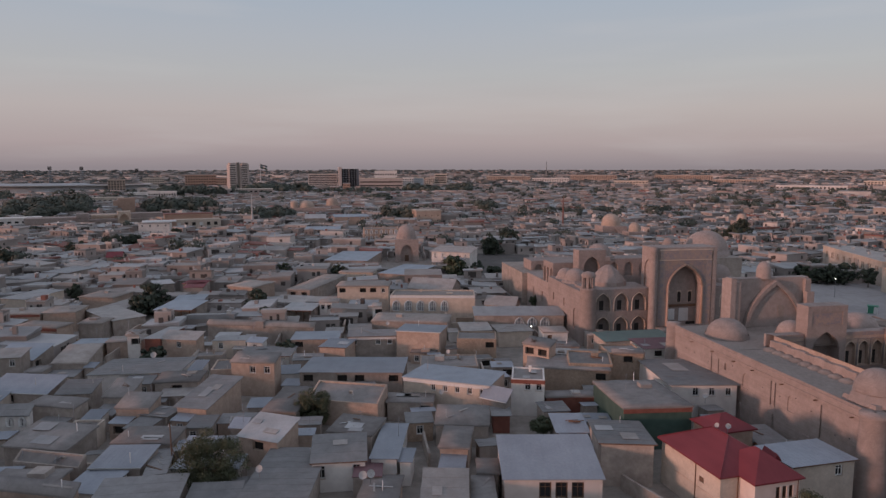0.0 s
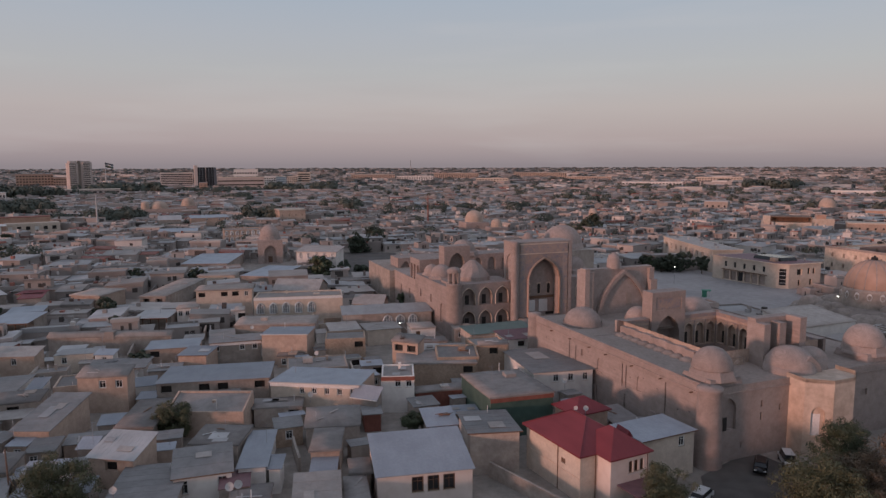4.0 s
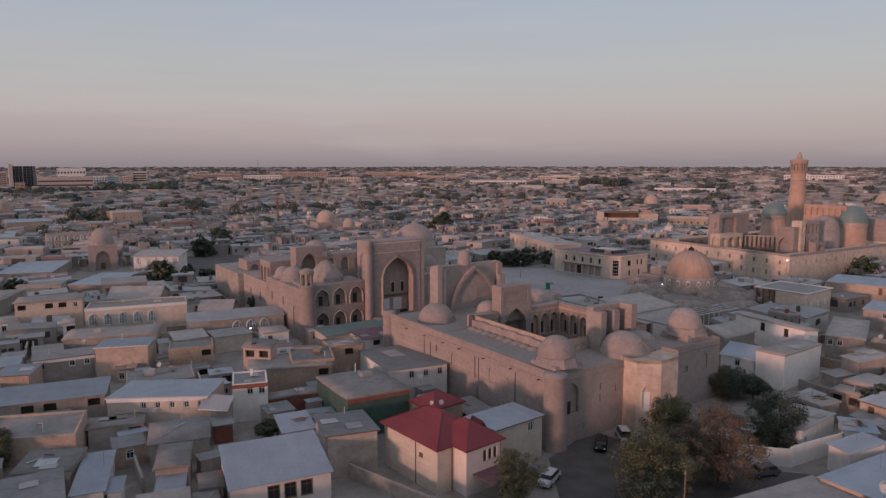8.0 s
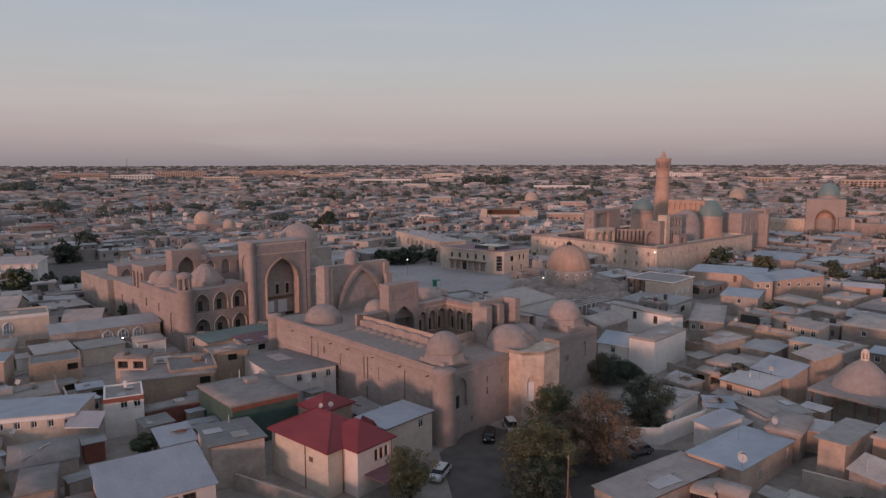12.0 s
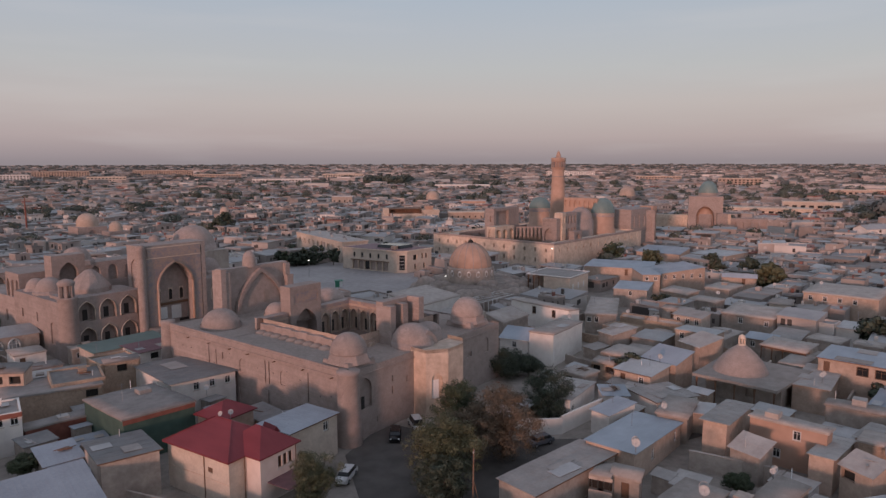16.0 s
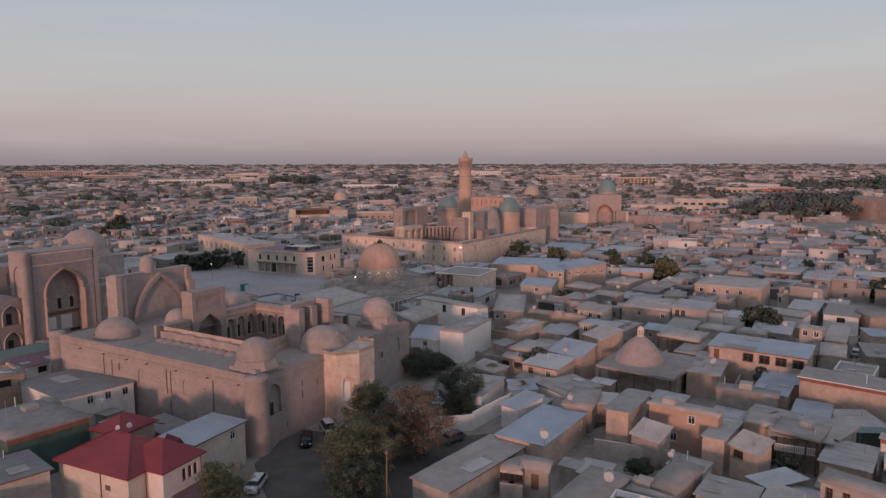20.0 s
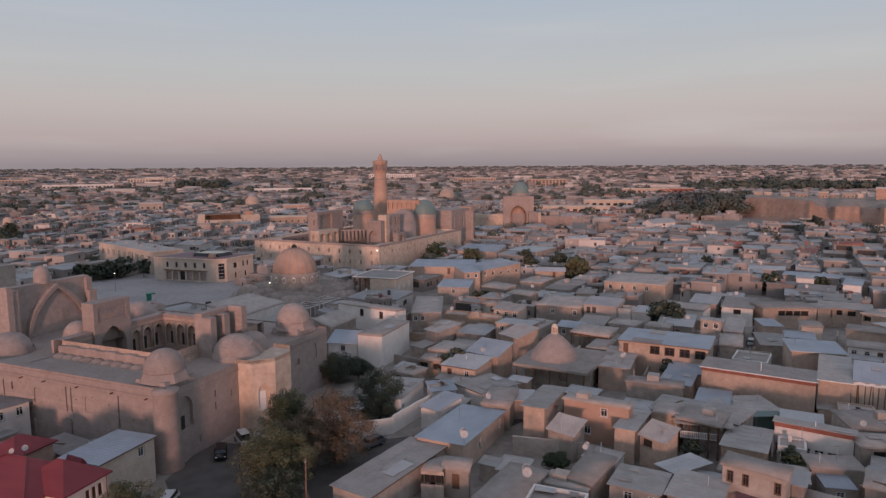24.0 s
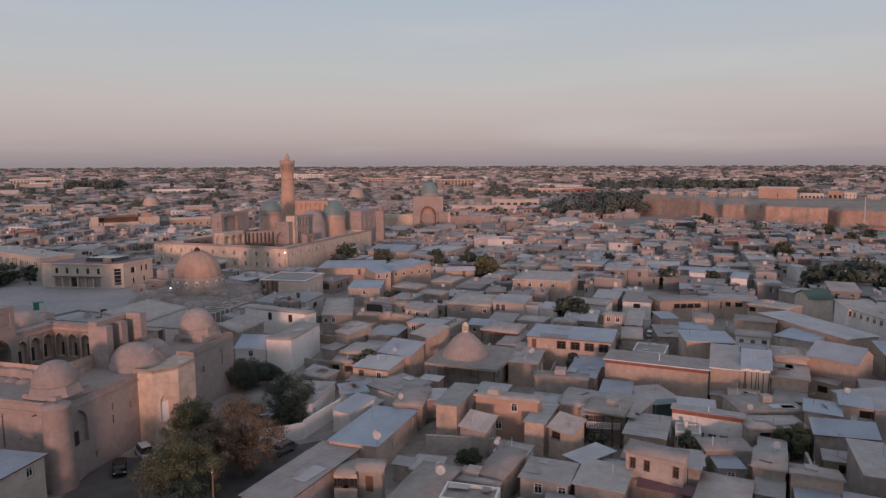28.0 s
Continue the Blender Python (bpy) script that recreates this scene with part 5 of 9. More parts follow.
ARK_PLAN = ((80.2, 590, 0.5, 0, 4), (80.9, 578, 7.0, 1, 7), (81.5, 572, 15.2, 2, 10), (83.5, 545, 15.8, 3, 10), (85.9, 510, 15.6, 3, 9), (86.2, 524, 12.0, 5, 12), (87.2, 536, 10.0, 5, 16), (87.4, 522, 12.2, 3, 8),
            (88.9, 522, 12.4, 3, 8), (89.1, 535, 9.5, 6, 16), (90.2, 538, 11.0, 5, 16), (90.4, 500, 13.2, 4.2, 4), (94.6, 492, 13.2, 4.2, 4), (94.75, 506, 11.6, 4.4, 6), (95.15, 504, 11.4, 4.4, 6), (95.3, 484, 12.8, 4.2, 4), (118, 470, 12.8, 4.2, 4))


def along(az):
    for a, b in zip(ARK_PLAN, ARK_PLAN[1:]):
        if a[0] <= az <= b[0]:
            f = (az - a[0]) / (b[0] - a[0])
            return [p + (q_ - p) * f for p, q_ in zip(a[1:], b[1:])]
    return ARK_PLAN[-1][1:]


def earthwork(az0, az1, step, rows_of):
    r = random.Random(round(az0 * 10))
    g = Geo()
    cols, n = [], int((az1 - az0) / step)
    gully = 0.0
    for i in range(n + 1):
        az = az0 + (az1 - az0) * i / n
        gully = gully * 0.6 + r.uniform(-1, 1) * 0.75
        cols.append([polar(az, dd + gully * wob + r.uniform(-0.25, 0.25) * wob, zz + r.uniform(-0.35, 0.35) * wz) for dd, zz, wob, wz in rows_of(az)])
    for a, b in zip(cols, cols[1:]):
        for k in range(len(a) - 1):
            g.face([a[k], b[k], b[k + 1], a[k + 1]], True)
    return g


def wall_rows(az):
    d, z, foot, lean = along(az)
    return [(d - 4 - foot * 3.2, -0.4, 0.5, 0), (d - foot * 1.6, foot * 0.45, 1, 0.6), (d, foot, 1, 0.5), (d + lean * 0.35, foot + (z - foot) * 0.4, 0.9, 0.3), (d + lean * 0.75, foot + (z - foot) * 0.8, 0.8, 0.3),
            (d + lean, z, 0.7, 1.0), (d + lean + 2.5, z - 0.2, 0.7, 1.0), (d + lean + 4, z - 0.7, 0.5, 0.6)]


def top_rows(az):
    d, z, foot, lean = along(az)
    rise = min(15.0, z + 2.5) if az < 90.3 else 13.0
    far = 690 if az < 90 else 700
    return [(d + lean + 3.9, z - 0.72, 0.3, 0), (d + lean + 16, (z + rise) / 2 - 0.4, 2, 2), (d + lean + 26, rise - 0.3, 2, 2.2), (d + lean + 50, rise - 0.2, 1, 1), (far - 60, 13.0 if z > 9 else z, 0, 1), (far, 12 if z > 9 else z, 0, 1), (far + 25, -0.3, 0, 0)]


part("rampart", earthwork(80.2, 90.3, 0.13, wall_rows), "ark", ark)
part("rampart", earthwork(90.3, 94.95, 0.13, wall_rows), "ark", ark)
part("rampart", earthwork(94.95, 118, 0.2, wall_rows), "ark", ark)
part("earth_plateau", earthwork(80.2, 118, 0.4, top_rows), "earthshade", ark, "bare grey-brown earth behind the walls")
for az_, d_ in ((81, 610), (84, 600), (87, 590), (90, 585), (93, 565), (96, 560), (99, 550), (103, 550), (108, 550), (113, 550)):
    x_, y_, _ = polar(az_, d_ + 15)
    claim(x_, y_, 26, 95 if az_ > 82 else 55, -az_)
for az_, d_, w_ in ((79.5, 500, 16), (82.2, 498, 18), (80.4, 470, 17)):
    x_, y_, _ = polar(az_, d_)
    claim(x_, y_, w_, 26, -az_)


# ---- landmarks farther off ----
def block(az, dist, w, d, h, storeys, cols, wall, label, zb=0.0, turn=0.0, fill=0.55, glaze="dark", name="apartment_block", top=0.8, group="distant blocks", tall=0.55):
    """A storeyed block that looks back at the eye, with recessed window rows; each storey's glazing is a part."""
    x, y, _z = polar(az, dist)
    ob = thing(name, pose(x, y, zb, 0, 0, turn - az), label, "building", group)
    claim(x, y, w / 2 + 1, d / 2 + 1, turn - az)
    sh = (h - 1.2) / storeys
    front, side = [], []
    for i in range(storeys):
        z = 0.9 + sh * i
        front += row(cols, w, z, z + sh * tall, w / cols * fill, False, 0.5)
        side += row(max(2, int(cols * d / w)), d, z, z + sh * tall, d / max(2, int(cols * d / w)) * fill, False, 0.5)
        part("window_band", Geo().box(-w / 2 + 0.5, -d / 2 + 0.5, z - 0.05, w / 2 - 0.5, d / 2 - 0.5, z + sh * tall + 0.05), glaze, ob)
    g = Geo()
    for p0, p1, holes in (((-w / 2, -d / 2), (w / 2, -d / 2), front), ((w / 2, -d / 2), (w / 2, d / 2), side), ((w / 2, d / 2), (-w / 2, d / 2), ()), ((-w / 2, d / 2), (-w / 2, -d / 2), side)):
        g.facade(p0, p1, -0.3, h, holes, 0.45, back=False)
    part("body", g, wall, ob)
    part("roof", Geo().box(-w / 2 - 0.4, -d / 2 - 0.4, h + 0.004, w / 2 + 0.4, d / 2 + 0.4, h + top), {"white": "white", "mud": "tin", "salmon": "tin"}.get(wall, "cream"), ob)
    return ob


def chamfer(w, d, c, x=0.0):
    return [(x - w / 2 + c, -d / 2), (x + w / 2 - c, -d / 2), (x + w / 2, -d / 2 + c), (x + w / 2, d / 2), (x - w / 2, d / 2), (x - w / 2, -d / 2 + c)]


# twin hotel tower with balconies on every storey
x_, y_, _ = polar(-16.27, 1290)
hotel = thing("hotel_tower", pose(x_, y_, 0, 0, 0, 22), "tall twin-bodied concrete hotel tower with rows of pinkish balconies", "tower block")
for s_ in (-1, 1):
    part("tower_body", Geo().prism(chamfer(17, 18, 4, s_ * 10.2), 0, 47.5 + s_ * 0.7), "block", hotel)
    for k in range(13):
        part("balcony", Geo().box(-5.2, -0.9, 0, 5.2, 0.3, 1.5), "blocklight", hotel, "pinkish balcony parapet", pose(s_ * 10.2, -9.0, 4.0 + 3.25 * k))
        part("window_strip", Geo().box(-5.0, -0.06, 0, 5.0, 0.3, 1.5), "dark", hotel, "", pose(s_ * 10.2, -9.0, 5.6 + 3.25 * k))
    part("parapet", Geo().prism(chamfer(13, 13, 3, s_ * 10.2), 47, 50.2), "block", hotel)
# Dark colour stands for the shade in the slot between the towers.
part("stair_core", Geo().box(-1.9, -5.5, 0, 1.9, 9, 51), "earthshade", hotel, "core between the two towers, coloured as shade")
block(-15.9, 1080, 86, 30, 9, 2, 12, "block", "wide low concrete podium of the hotel", name="hotel_podium")
block(-19.14, 1500, 61, 16, 27.5, 5, 12, "salmon", "long salmon-coloured storeyed building", tall=0.45)
block(-17.5, 1490, 26, 16, 21, 4, 6, "salmon", "salmon-coloured lower wing of a storeyed building", tall=0.45)
block(-9.54, 1400, 57.5, 16, 28.5, 8, 1, "blocklight", "wide cream slab block with continuous window bands", fill=0.96, tall=0.5, turn=3)
# office tower of dark glass between light edges
x_, y_, _ = polar(-7.4, 1380)
office = thing("office_tower", pose(x_, y_, 0, 0, 0, 12), "dark glass office tower between pale vertical edges", "tower block")
part("light_shaft", Geo().box(-20, -8, 0, -14.5, 8, 41.5), "block", office)
part("glass_body", Geo().box(-14.4, -6.5, 0, 15, 8, 39), "pane", office, "dark glazed front")
part("corner_shaft", Geo().box(15.1, -8, 0, 19.5, 8, 39), "cargrey", office)
for k in range(5):
    part("mullion", Geo().box(-0.35, -0.3, 0, 0.35, 0.2, 39), "block" if k == 2 else "cargrey", office, "", pose(-11 + 5.6 * k, -6.75, 0))
for k in range(8):
    part("floor_band", Geo().box(-14.3, -0.12, 0, 15, 0.2, 0.6), "cargrey", office, "", pose(0, -6.65, 4.2 + 4.3 * k))
part("roof", Geo().box(-20.3, -8.3, 41.5, -14.2, 8.3, 42.2), "block", office)
block(-7.59, 1126, 12, 10, 15.7, 4, 2, "salmon", "small tan square tower building", tall=0.3)
block(-4.7, 1256, 79, 22, 21.5, 3, 1, "block", "long grey flat-roofed hall with a glazed top floor", fill=0.97, tall=0.3)
block(-2.43, 1300, 21, 14, 22, 5, 5, "white", "white multi-storey block beside a glass wing")
block(-1.54, 1312, 19, 14, 22, 6, 1, "frame", "pale blue glazed wing of a white block", fill=0.94, tall=0.6, glaze="tinblue")
block(-0.63, 1420, 19, 15, 20, 5, 5, "cream", "cream-coloured concrete apartment block")
block(0.3, 1424, 26, 15, 28, 6, 1, "cream", "taller cream apartment block with window bands", fill=0.9)
block(-4.3, 2300, 75, 20, 30, 2, 9, "white", "white public building on the skyline", tall=0.4)
block(-23.6, 990, 30, 16, 8.5, 2, 1, "white", "low white pavilion building by the stadium", tall=0.3)
block(-22.0, 960, 34, 12, 10.5, 1, 11, "white", "white building with a tall columned front", fill=0.62, tall=0.8, turn=-6)
block(-26.1, 831, 37, 14, 9, 2, 7, "cream", "pale grey two-storey institute building", turn=6)
block(-31.6, 560, 26, 14, 6.5, 2, 6, "white", "low white two-storey building by the old wall")
block(-25.2, 1250, 26, 13, 22, 5, 6, "clay", "pinkish apartment block behind the stadium")
block(-22.6, 1500, 40, 13, 21, 5, 9, "cream", "cream apartment block in the outer town")
# buildings on the fortress plateau
block(91.2, 622, 28.2, 12, 8.6, 1, 1, "salmon", "long salmon-coloured museum building on the fortress", zb=12.6, fill=0.02, top=1.1, group="fortress buildings")
block(93.5, 640, 17, 8, 3.8, 1, 6, "cream", "low white building on the fortress", zb=12.2, group="fortress buildings", tall=0.6)
block(95.0, 640, 10, 9, 6.2, 1, 3, "salmon", "salmon-coloured house on the fortress", zb=12.1, group="fortress buildings")
block(95.95, 640, 8, 9, 5.6, 2, 3, "cream", "cream house beside a salmon one on the fortress", zb=11.8, group="fortress buildings", fill=0.3)
for az_, w_, h_, c_ in ((82.2, 7, 4.6, "mud"), (82.9, 5, 3.4, "clay"), (84.1, 6, 3.2, "mud"), (85.2, 9, 3.6, "mud"), (86.6, 7, 4.4, "clay"), (87.3, 6, 3.2, "mud"), (88.2, 9, 4.2, "mud"), (89.0, 5, 3.4, "cream"), (97.4, 9, 3.4, "mud"), (98.7, 8, 4, "clay")):
    block(az_, 640, w_, 9, h_, 1, 3, c_, "small flat-roofed house on the fortress mound", zb=12.4, name="fortress_house", group="fortress buildings", turn=(az_ * 7) % 9 - 4, fill=0.25, tall=0.4)

# brick madrasa with a ruined tower, north-west of the town
x_, y_, _ = polar(-26.2, 540)
old_madrasa = thing("old_madrasa", pose(x_, y_, 0, 0, 0, 27), "brick madrasa with an arcaded court, a portal and a broken tower", "madrasa")
claim(x_, y_, 30, 24, 27)
claim(*polar(-29.4, 545)[:2], 26, 18, 34)
claim(*polar(-23.6, 640)[:2], 14, 50, 24)
part("court_wall", slab_block(-16, -14, 8.5, -8, 0, 6.2, row(5, 24.5, 1.2, 5.0, 2.6, depth=1.6)), "oldbrick", old_madrasa)
part("gallery", slab_block(-8, -7.5, 8.5, 0, 0, 9.0, row(6, 16.5, 5.9, 8.2, 2.0, depth=1.2)), "pale", old_madrasa, "pale upper arcade")
part("portal", slab_block(8.6, -12, 17, -2, 0, 11.2, [(1.3, 7.1, 0.2, 9.6, True, 3.5)]), "pale", old_madrasa, "pale-rimmed arched portal")
part("corner_bastion", slab_block(-17, -16, -9.5, -6, 0, 10.6, row(2, 7.5, 3.0, 8.6, 2.2, depth=0.8)), "oldbrick", old_madrasa)
part("long_wall", slab_block(-48, -13, -17.1, 2, 0, 8.0, row(7, 31, 1.0, 4.6, 2.2, depth=1.0)), "oldbrick", old_madrasa)
part("rear_range", slab_block(-9.4, 8, 40, 20, 0, 8.4), "oldbrick", old_madrasa)
part("court_floor", Geo().prism([(-48, 2.1), (40, 2.1), (40, 7.9), (-48, 7.9)], 0, 5.0), "oldroof", old_madrasa)
part("broken_tower", slab_block(-0.6, 150, 3.4, 162, 0, 11.5), "salmon", old_madrasa, "lower broken step of a brick tower", pose(11.2, 0, 0))
part("ruined_tower", slab_block(3.5, 150, 17.5, 164, 0, 13.8, [(2.0, 3.2, 2, 12.5, False, 0.6), (6.4, 7.2, 2, 13, False, 0.6)]), "salmon", old_madrasa, "ruined square red-brick tower", pose(11.2, 0, 0))
part("turret", Geo().lathe(-2.0, 30, [(2.2, 0), (2.0, 10.2)] + dome_profile(2.0, 10.2, 1.9, 6, 0.3), 14), "oldbrick", old_madrasa)
# pink and white school building
x_, y_, _ = polar(-22.4, 462)
school = thing("school_building", pose(x_, y_, 0, 0, 0, 24), "pink and white plastered three-storey school building", "school")
claim(*polar(-21.2, 475)[:2], 24, 20, 24)
part("wing", slab_block(-9, -6, 10, 6, 0, 8.2, [(3.2, 4.6, 4.6, 6.4, False, 0.4), (11.4, 14.6, 4.6, 6.6, False, 0.4), (15.6, 17.0, 4.6, 6.6, False, 0.4), (11.4, 14.6, 1.0, 3.0, False, 0.4)]), "salmon", school)
part("wing_roof", Geo().box(-9.4, -6.4, 8.21, 10.4, 6.4, 8.6), "frame", school)
for i in range(12):
    part("window", Geo().box(-1.08, 0, 0, 1.08, 0.1, 2.16), "dark" if i % 3 else "frame", school, "", pose(12.35 + 4.5 * (i % 6), 3.3, 1.22 + 3.4 * (i // 6)))
part("long_wing", slab_block(10.1, 3, 38, 15, 0, 8.6, row(6, 27, 1.2, 3.4, 2.2, False) + row(6, 27, 4.6, 6.8, 2.2, False)), "cream", school)
part("upper_storey", slab_block(4, 12, 34, 22, 0, 11.6, row(9, 30, 9.2, 10.8, 1.7, False)), "salmon", school)
part("roof", Geo().box(3.7, 11.7, 11.61, 34.3, 22.3, 11.95), "rust", school)
# domed bathhouse and square palace
x_, y_, _ = polar(-11.0, 612)
bath = thing("domed_bathhouse", pose(x_, y_, 0, 0, 0, 8), "low brick bathhouse with a broad clay dome and corner turret", "bathhouse")
claim(x_, y_, 20, 12, 8)
part("body", slab_block(-14.5, -8, 22, 8, 0, 6.8, row(9, 36, 2.0, 4.2, 1.6, False)), "oldbrick", bath)
part("dome", Geo().lathe(1.0, 0, [(7.2, 6.7), (7.0, 7.6)] + dome_profile(7.0, 7.6, 5.4, 9, 0.25), 28), "clay", bath)
part("turret", Geo().lathe(-9.6, -3, [(3.2, 6.7), (3.2, 10.6)] + dome_profile(3.2, 10.6, 2.6, 7, 0.25), 18), "clay", bath)
block(-0.9, 490, 18, 16, 10.8, 3, 4, "clay", "square three-storey clay-plastered building", tall=0.25, fill=0.14, turn=12, group="old-town landmarks")
house(*polar(-7.3, 484)[:2], 24, 13, 14, 7.6, "tinblue", "clay", hb=8.6, win="..w.ww", label="clay house under a wide pale blue sheet roof")
house(*polar(-10.2, 486)[:2], 14, 11, 10, 6.6, "tin", "mud", gable=True, label="mud-plastered house with a gabled sheet roof")
house(*polar(-9.6, 405)[:2], 20, 12, 6, 6.0, "tinblue", "mud", hb=6.8, win=".w..", label="low mud house under a broad blue-grey sheet roof")


def mast(az, dist, h, r, label, name="mast", head=False, flag=False, arms=False, paint="steel"):
    x, y, _z = polar(az, dist)
    ob = thing(name, pose(x, y, 0, 0, 0, -az), label, "mast")
    part("pole", Geo().lathe(0, 0, [(r, -0.2), (r * 0.9, h * 0.5), (r * 0.5, h)], 8), paint, ob)
    if head:
        for i in range(3):
            part("lamp_panel", Geo().box(-3.2, -0.5, 0, 3.2, 0.5, 1.9), "dark", ob, "panel of floodlights", pose(0, 0, h - 0.6 + 2.3 * i))
        for s in (-1, 1):
            part("leg", tube(Geo(), (s * 3.6, 0, -0.2), (s * 0.9, 0, h), 0.45), "steel", ob)
        for i in range(6):
            z, wd = h * (i + 0.5) / 6, 3.6 - 2.7 * (i + 0.5) / 6
            part("brace", Geo().box(-wd, -0.2, z, wd, 0.2, z + 0.5), "steel", ob)
    if arms:
        for i, z in enumerate((h - 0.6, h - 3.5)):
            part("antenna_arm", Geo().box(-3.6 + i, -0.3, z, 3.6 - i, 0.3, z + 0.7), "frame", ob)
        part("stay", tube(Geo(), (1.8, 0, 0), (0.2, 0, h * 0.8), 0.12), "frame", ob)
    if flag:
        for k, m in enumerate(("cargrey", "frame", "leafdark")):
            g = Geo()
            for i in range(8):
                xa, xb = i * 1.5, (i + 1) * 1.5
                ya, yb = 0.8 * math.sin(i * 0.9), 0.8 * math.sin((i + 1) * 0.9)
                za, zb, hh = h - 0.6 - 2.9 * k - 0.42 * i, h - 0.6 - 2.9 * k - 0.42 * (i + 1), 2.9 if k != 1 else 1.6
                if k == 2:
                    za, zb = za + 1.3, zb + 1.3
                g.face([(xa, ya, za - hh), (xb, yb, zb - hh), (xb, yb, zb), (xa, ya, za)], True)
            part("flag_stripe", g, m, ob, "stripe of a wind-blown flag")
    return ob


mast(-14.53, 1230, 48.6, 0.9, "tall pale flagpole with a dark striped flag", "flagpole", flag=True, paint="dish")
mast(-15.3, 505, 23, 0.55, "white steel telecom pole", "telecom_pole", paint="dish")
for az_ in (-29.55, -27.5, -23.75):
    mast(az_, 1450, 38 if az_ < -27 else 34, 0.7, "tall lattice stadium floodlight tower", "floodlight_tower", head=True)
mast(9.15, 2400, 60, 1.4, "distant lattice broadcasting mast")
mast(96.9, 440, 23, 0.5, "pale telecom pole before the fortress", "telecom_pole", paint="dish")
mast(10.6, 455, 22, 0.5, "red and white telecom mast", "telecom_mast", paint="rust")
mast(-6.13, 594, 14.5, 0.5, "white rooftop antenna mast with cross arms", "antenna_mast", arms=True, paint="dish")
# oval stadium
x_, y_, _ = polar(-29.2, 1330)
stadium = thing("stadium", pose(x_, y_, 0, 0, 0, 29), "grey oval sports stadium with a pale upper rim", "stadium")
claim(x_, y_, 150, 120, 29)


def oval_ring(ra, rb, za, zb, a0, a1, flat=0.62, n=40):
    g = Geo()
    pts = [(a0 + (a1 - a0) * i / n) for i in range(n + 1)]
    for a, b in zip(pts, pts[1:]):
        quad = [(r * math.cos(t), r * flat * math.sin(t), z) for t, r, z in ((a, ra, za), (b, ra, za), (b, rb, zb), (a, rb, zb))]
        g.face(quad, True)
    return g


part("stand", oval_ring(150, 142, 0, 12.5, 0, math.tau), "tin", stadium)
part("seating", oval_ring(142, 96, 12.5, 1.0, 0, math.tau), "fartin", stadium, "rows of grey seats")
part("rim", oval_ring(152, 138, 13.4, 13.4, 0, math.tau), "farwhite", stadium, "pale rim")
part("rim_edge", oval_ring(152, 152, 12.2, 13.4, 0, math.tau), "farwhite", stadium)
part("canopy", oval_ring(155, 112, 13.6, 17.0, math.pi * 1.25, math.pi * 1.62), "tin", stadium, "grey roof over one stand")
part("field", oval_ring(97, 1, 0.4, 0.4, 0, math.tau), "leafdark", stadium)
for az_, d_, w_, h_, wall_ in ((6, 1900, 120, 16, "clay"), (9.5, 1700, 90, 15, "white"), (13, 2000, 130, 18, "clay"), (16, 1500, 70, 13, "cream"), (20, 2100, 160, 18, "clay"), (24, 1750, 110, 12, "clay"),
                               (29, 1350, 110, 9, "white"), (44, 1000, 80, 8, "white"), (53, 1900, 130, 14, "white"), (60, 1500, 90, 11, "clay"), (66, 1300, 70, 12, "clay"), (71, 620, 42, 9, "cream"), (68, 560, 60, 7, "pale"),
                               (74, 900, 60, 9, "clay"), (76, 900, 50, 10, "farred"), (34, 1700, 100, 12, "cream")):
    block(az_, d_, w_, 14, h_, max(2, int(h_ / 3.4)), int(w_ / 6), wall_, "long low block in the outer town")

# the inn at the square: cream walls, boarded ground-floor bays between pale piers, dark roof with a glazed shed
inn = thing("inn", pose(150.0, 223.6, 0, 0, 0, -73.2), "cream two-storey inn with a dark flat roof and boarded bays", "inn")
claim(161, 211, 18, 10, -73.2)
ID, IH = 15.7, 8.2
top_holes = [(5.2 + 3.9 * i, 6.2 + 3.9 * i, 5.0, 6.9, False, 0.3) for i in range(5)]
bays = [(5.0 + 2.9 * i, 7.4 + 2.9 * i, 0.4, 3.7, False, 0.7) for i in range(6)]
g = Geo()
g.facade((0, 0), (26.2, 0), 0, IH, top_holes + bays, 0.3, back=False)
g.facade((26.2, 0), (29.2, 2.2), 0, IH, [(0.8, 2.9, 1.2, 6.8, False, 0.3)], back=False)
g.facade((29.2, 2.2), (31.7, ID), 0, IH, [(3.4, 5.6, 4.6, 6.6, False, 0.6), (8.0, 9.0, 4.8, 6.8, False, 0.3), (10.2, 11.2, 4.8, 6.8, False, 0.3), (4, 5, 1, 3, False, 0.3), (9, 10, 1, 3, False, 0.3)], back=False)
g.facade((31.7, ID), (3.7, ID), 0, IH)
g.facade((3.7, ID), (0, 0), 0, IH)
part("wall", g, "cream", inn)
# Solid block whose colour stands for the unlit rooms.
part("inner_wall", Geo().prism([(0.4, 0.75), (25.9, 0.75), (28.6, 2.6), (31.0, ID - 0.5), (4.0, ID - 0.5)], 0.05, IH - 0.3), "dark", inn, "inner block coloured near-black as unlit rooms")
part("cornice", Geo().prism([(-0.5, -0.5), (26.3, -0.5), (29.7, 2.0), (32.2, ID + 0.4), (3.3, ID + 0.4)], IH + 0.005, IH + 0.35), "pale", inn, "projecting cornice")
part("roof", Geo().prism([(0.2, 0.2), (26.0, 0.2), (28.9, 2.4), (31.3, ID - 0.2), (3.9, ID - 0.2)], IH + 0.35, IH + 0.4), "plum", inn, "dark sheeted flat roof")
for i in range(6):
    part("boarding", Geo().box(-1.2, 0, 0, 1.2, 0.1, 3.3), "oldbrick" if i != 2 else "pane", inn, "brown boarded bay" if i != 2 else "arched glass door", pose(6.2 + 2.9 * i, 0.45, 0.4))
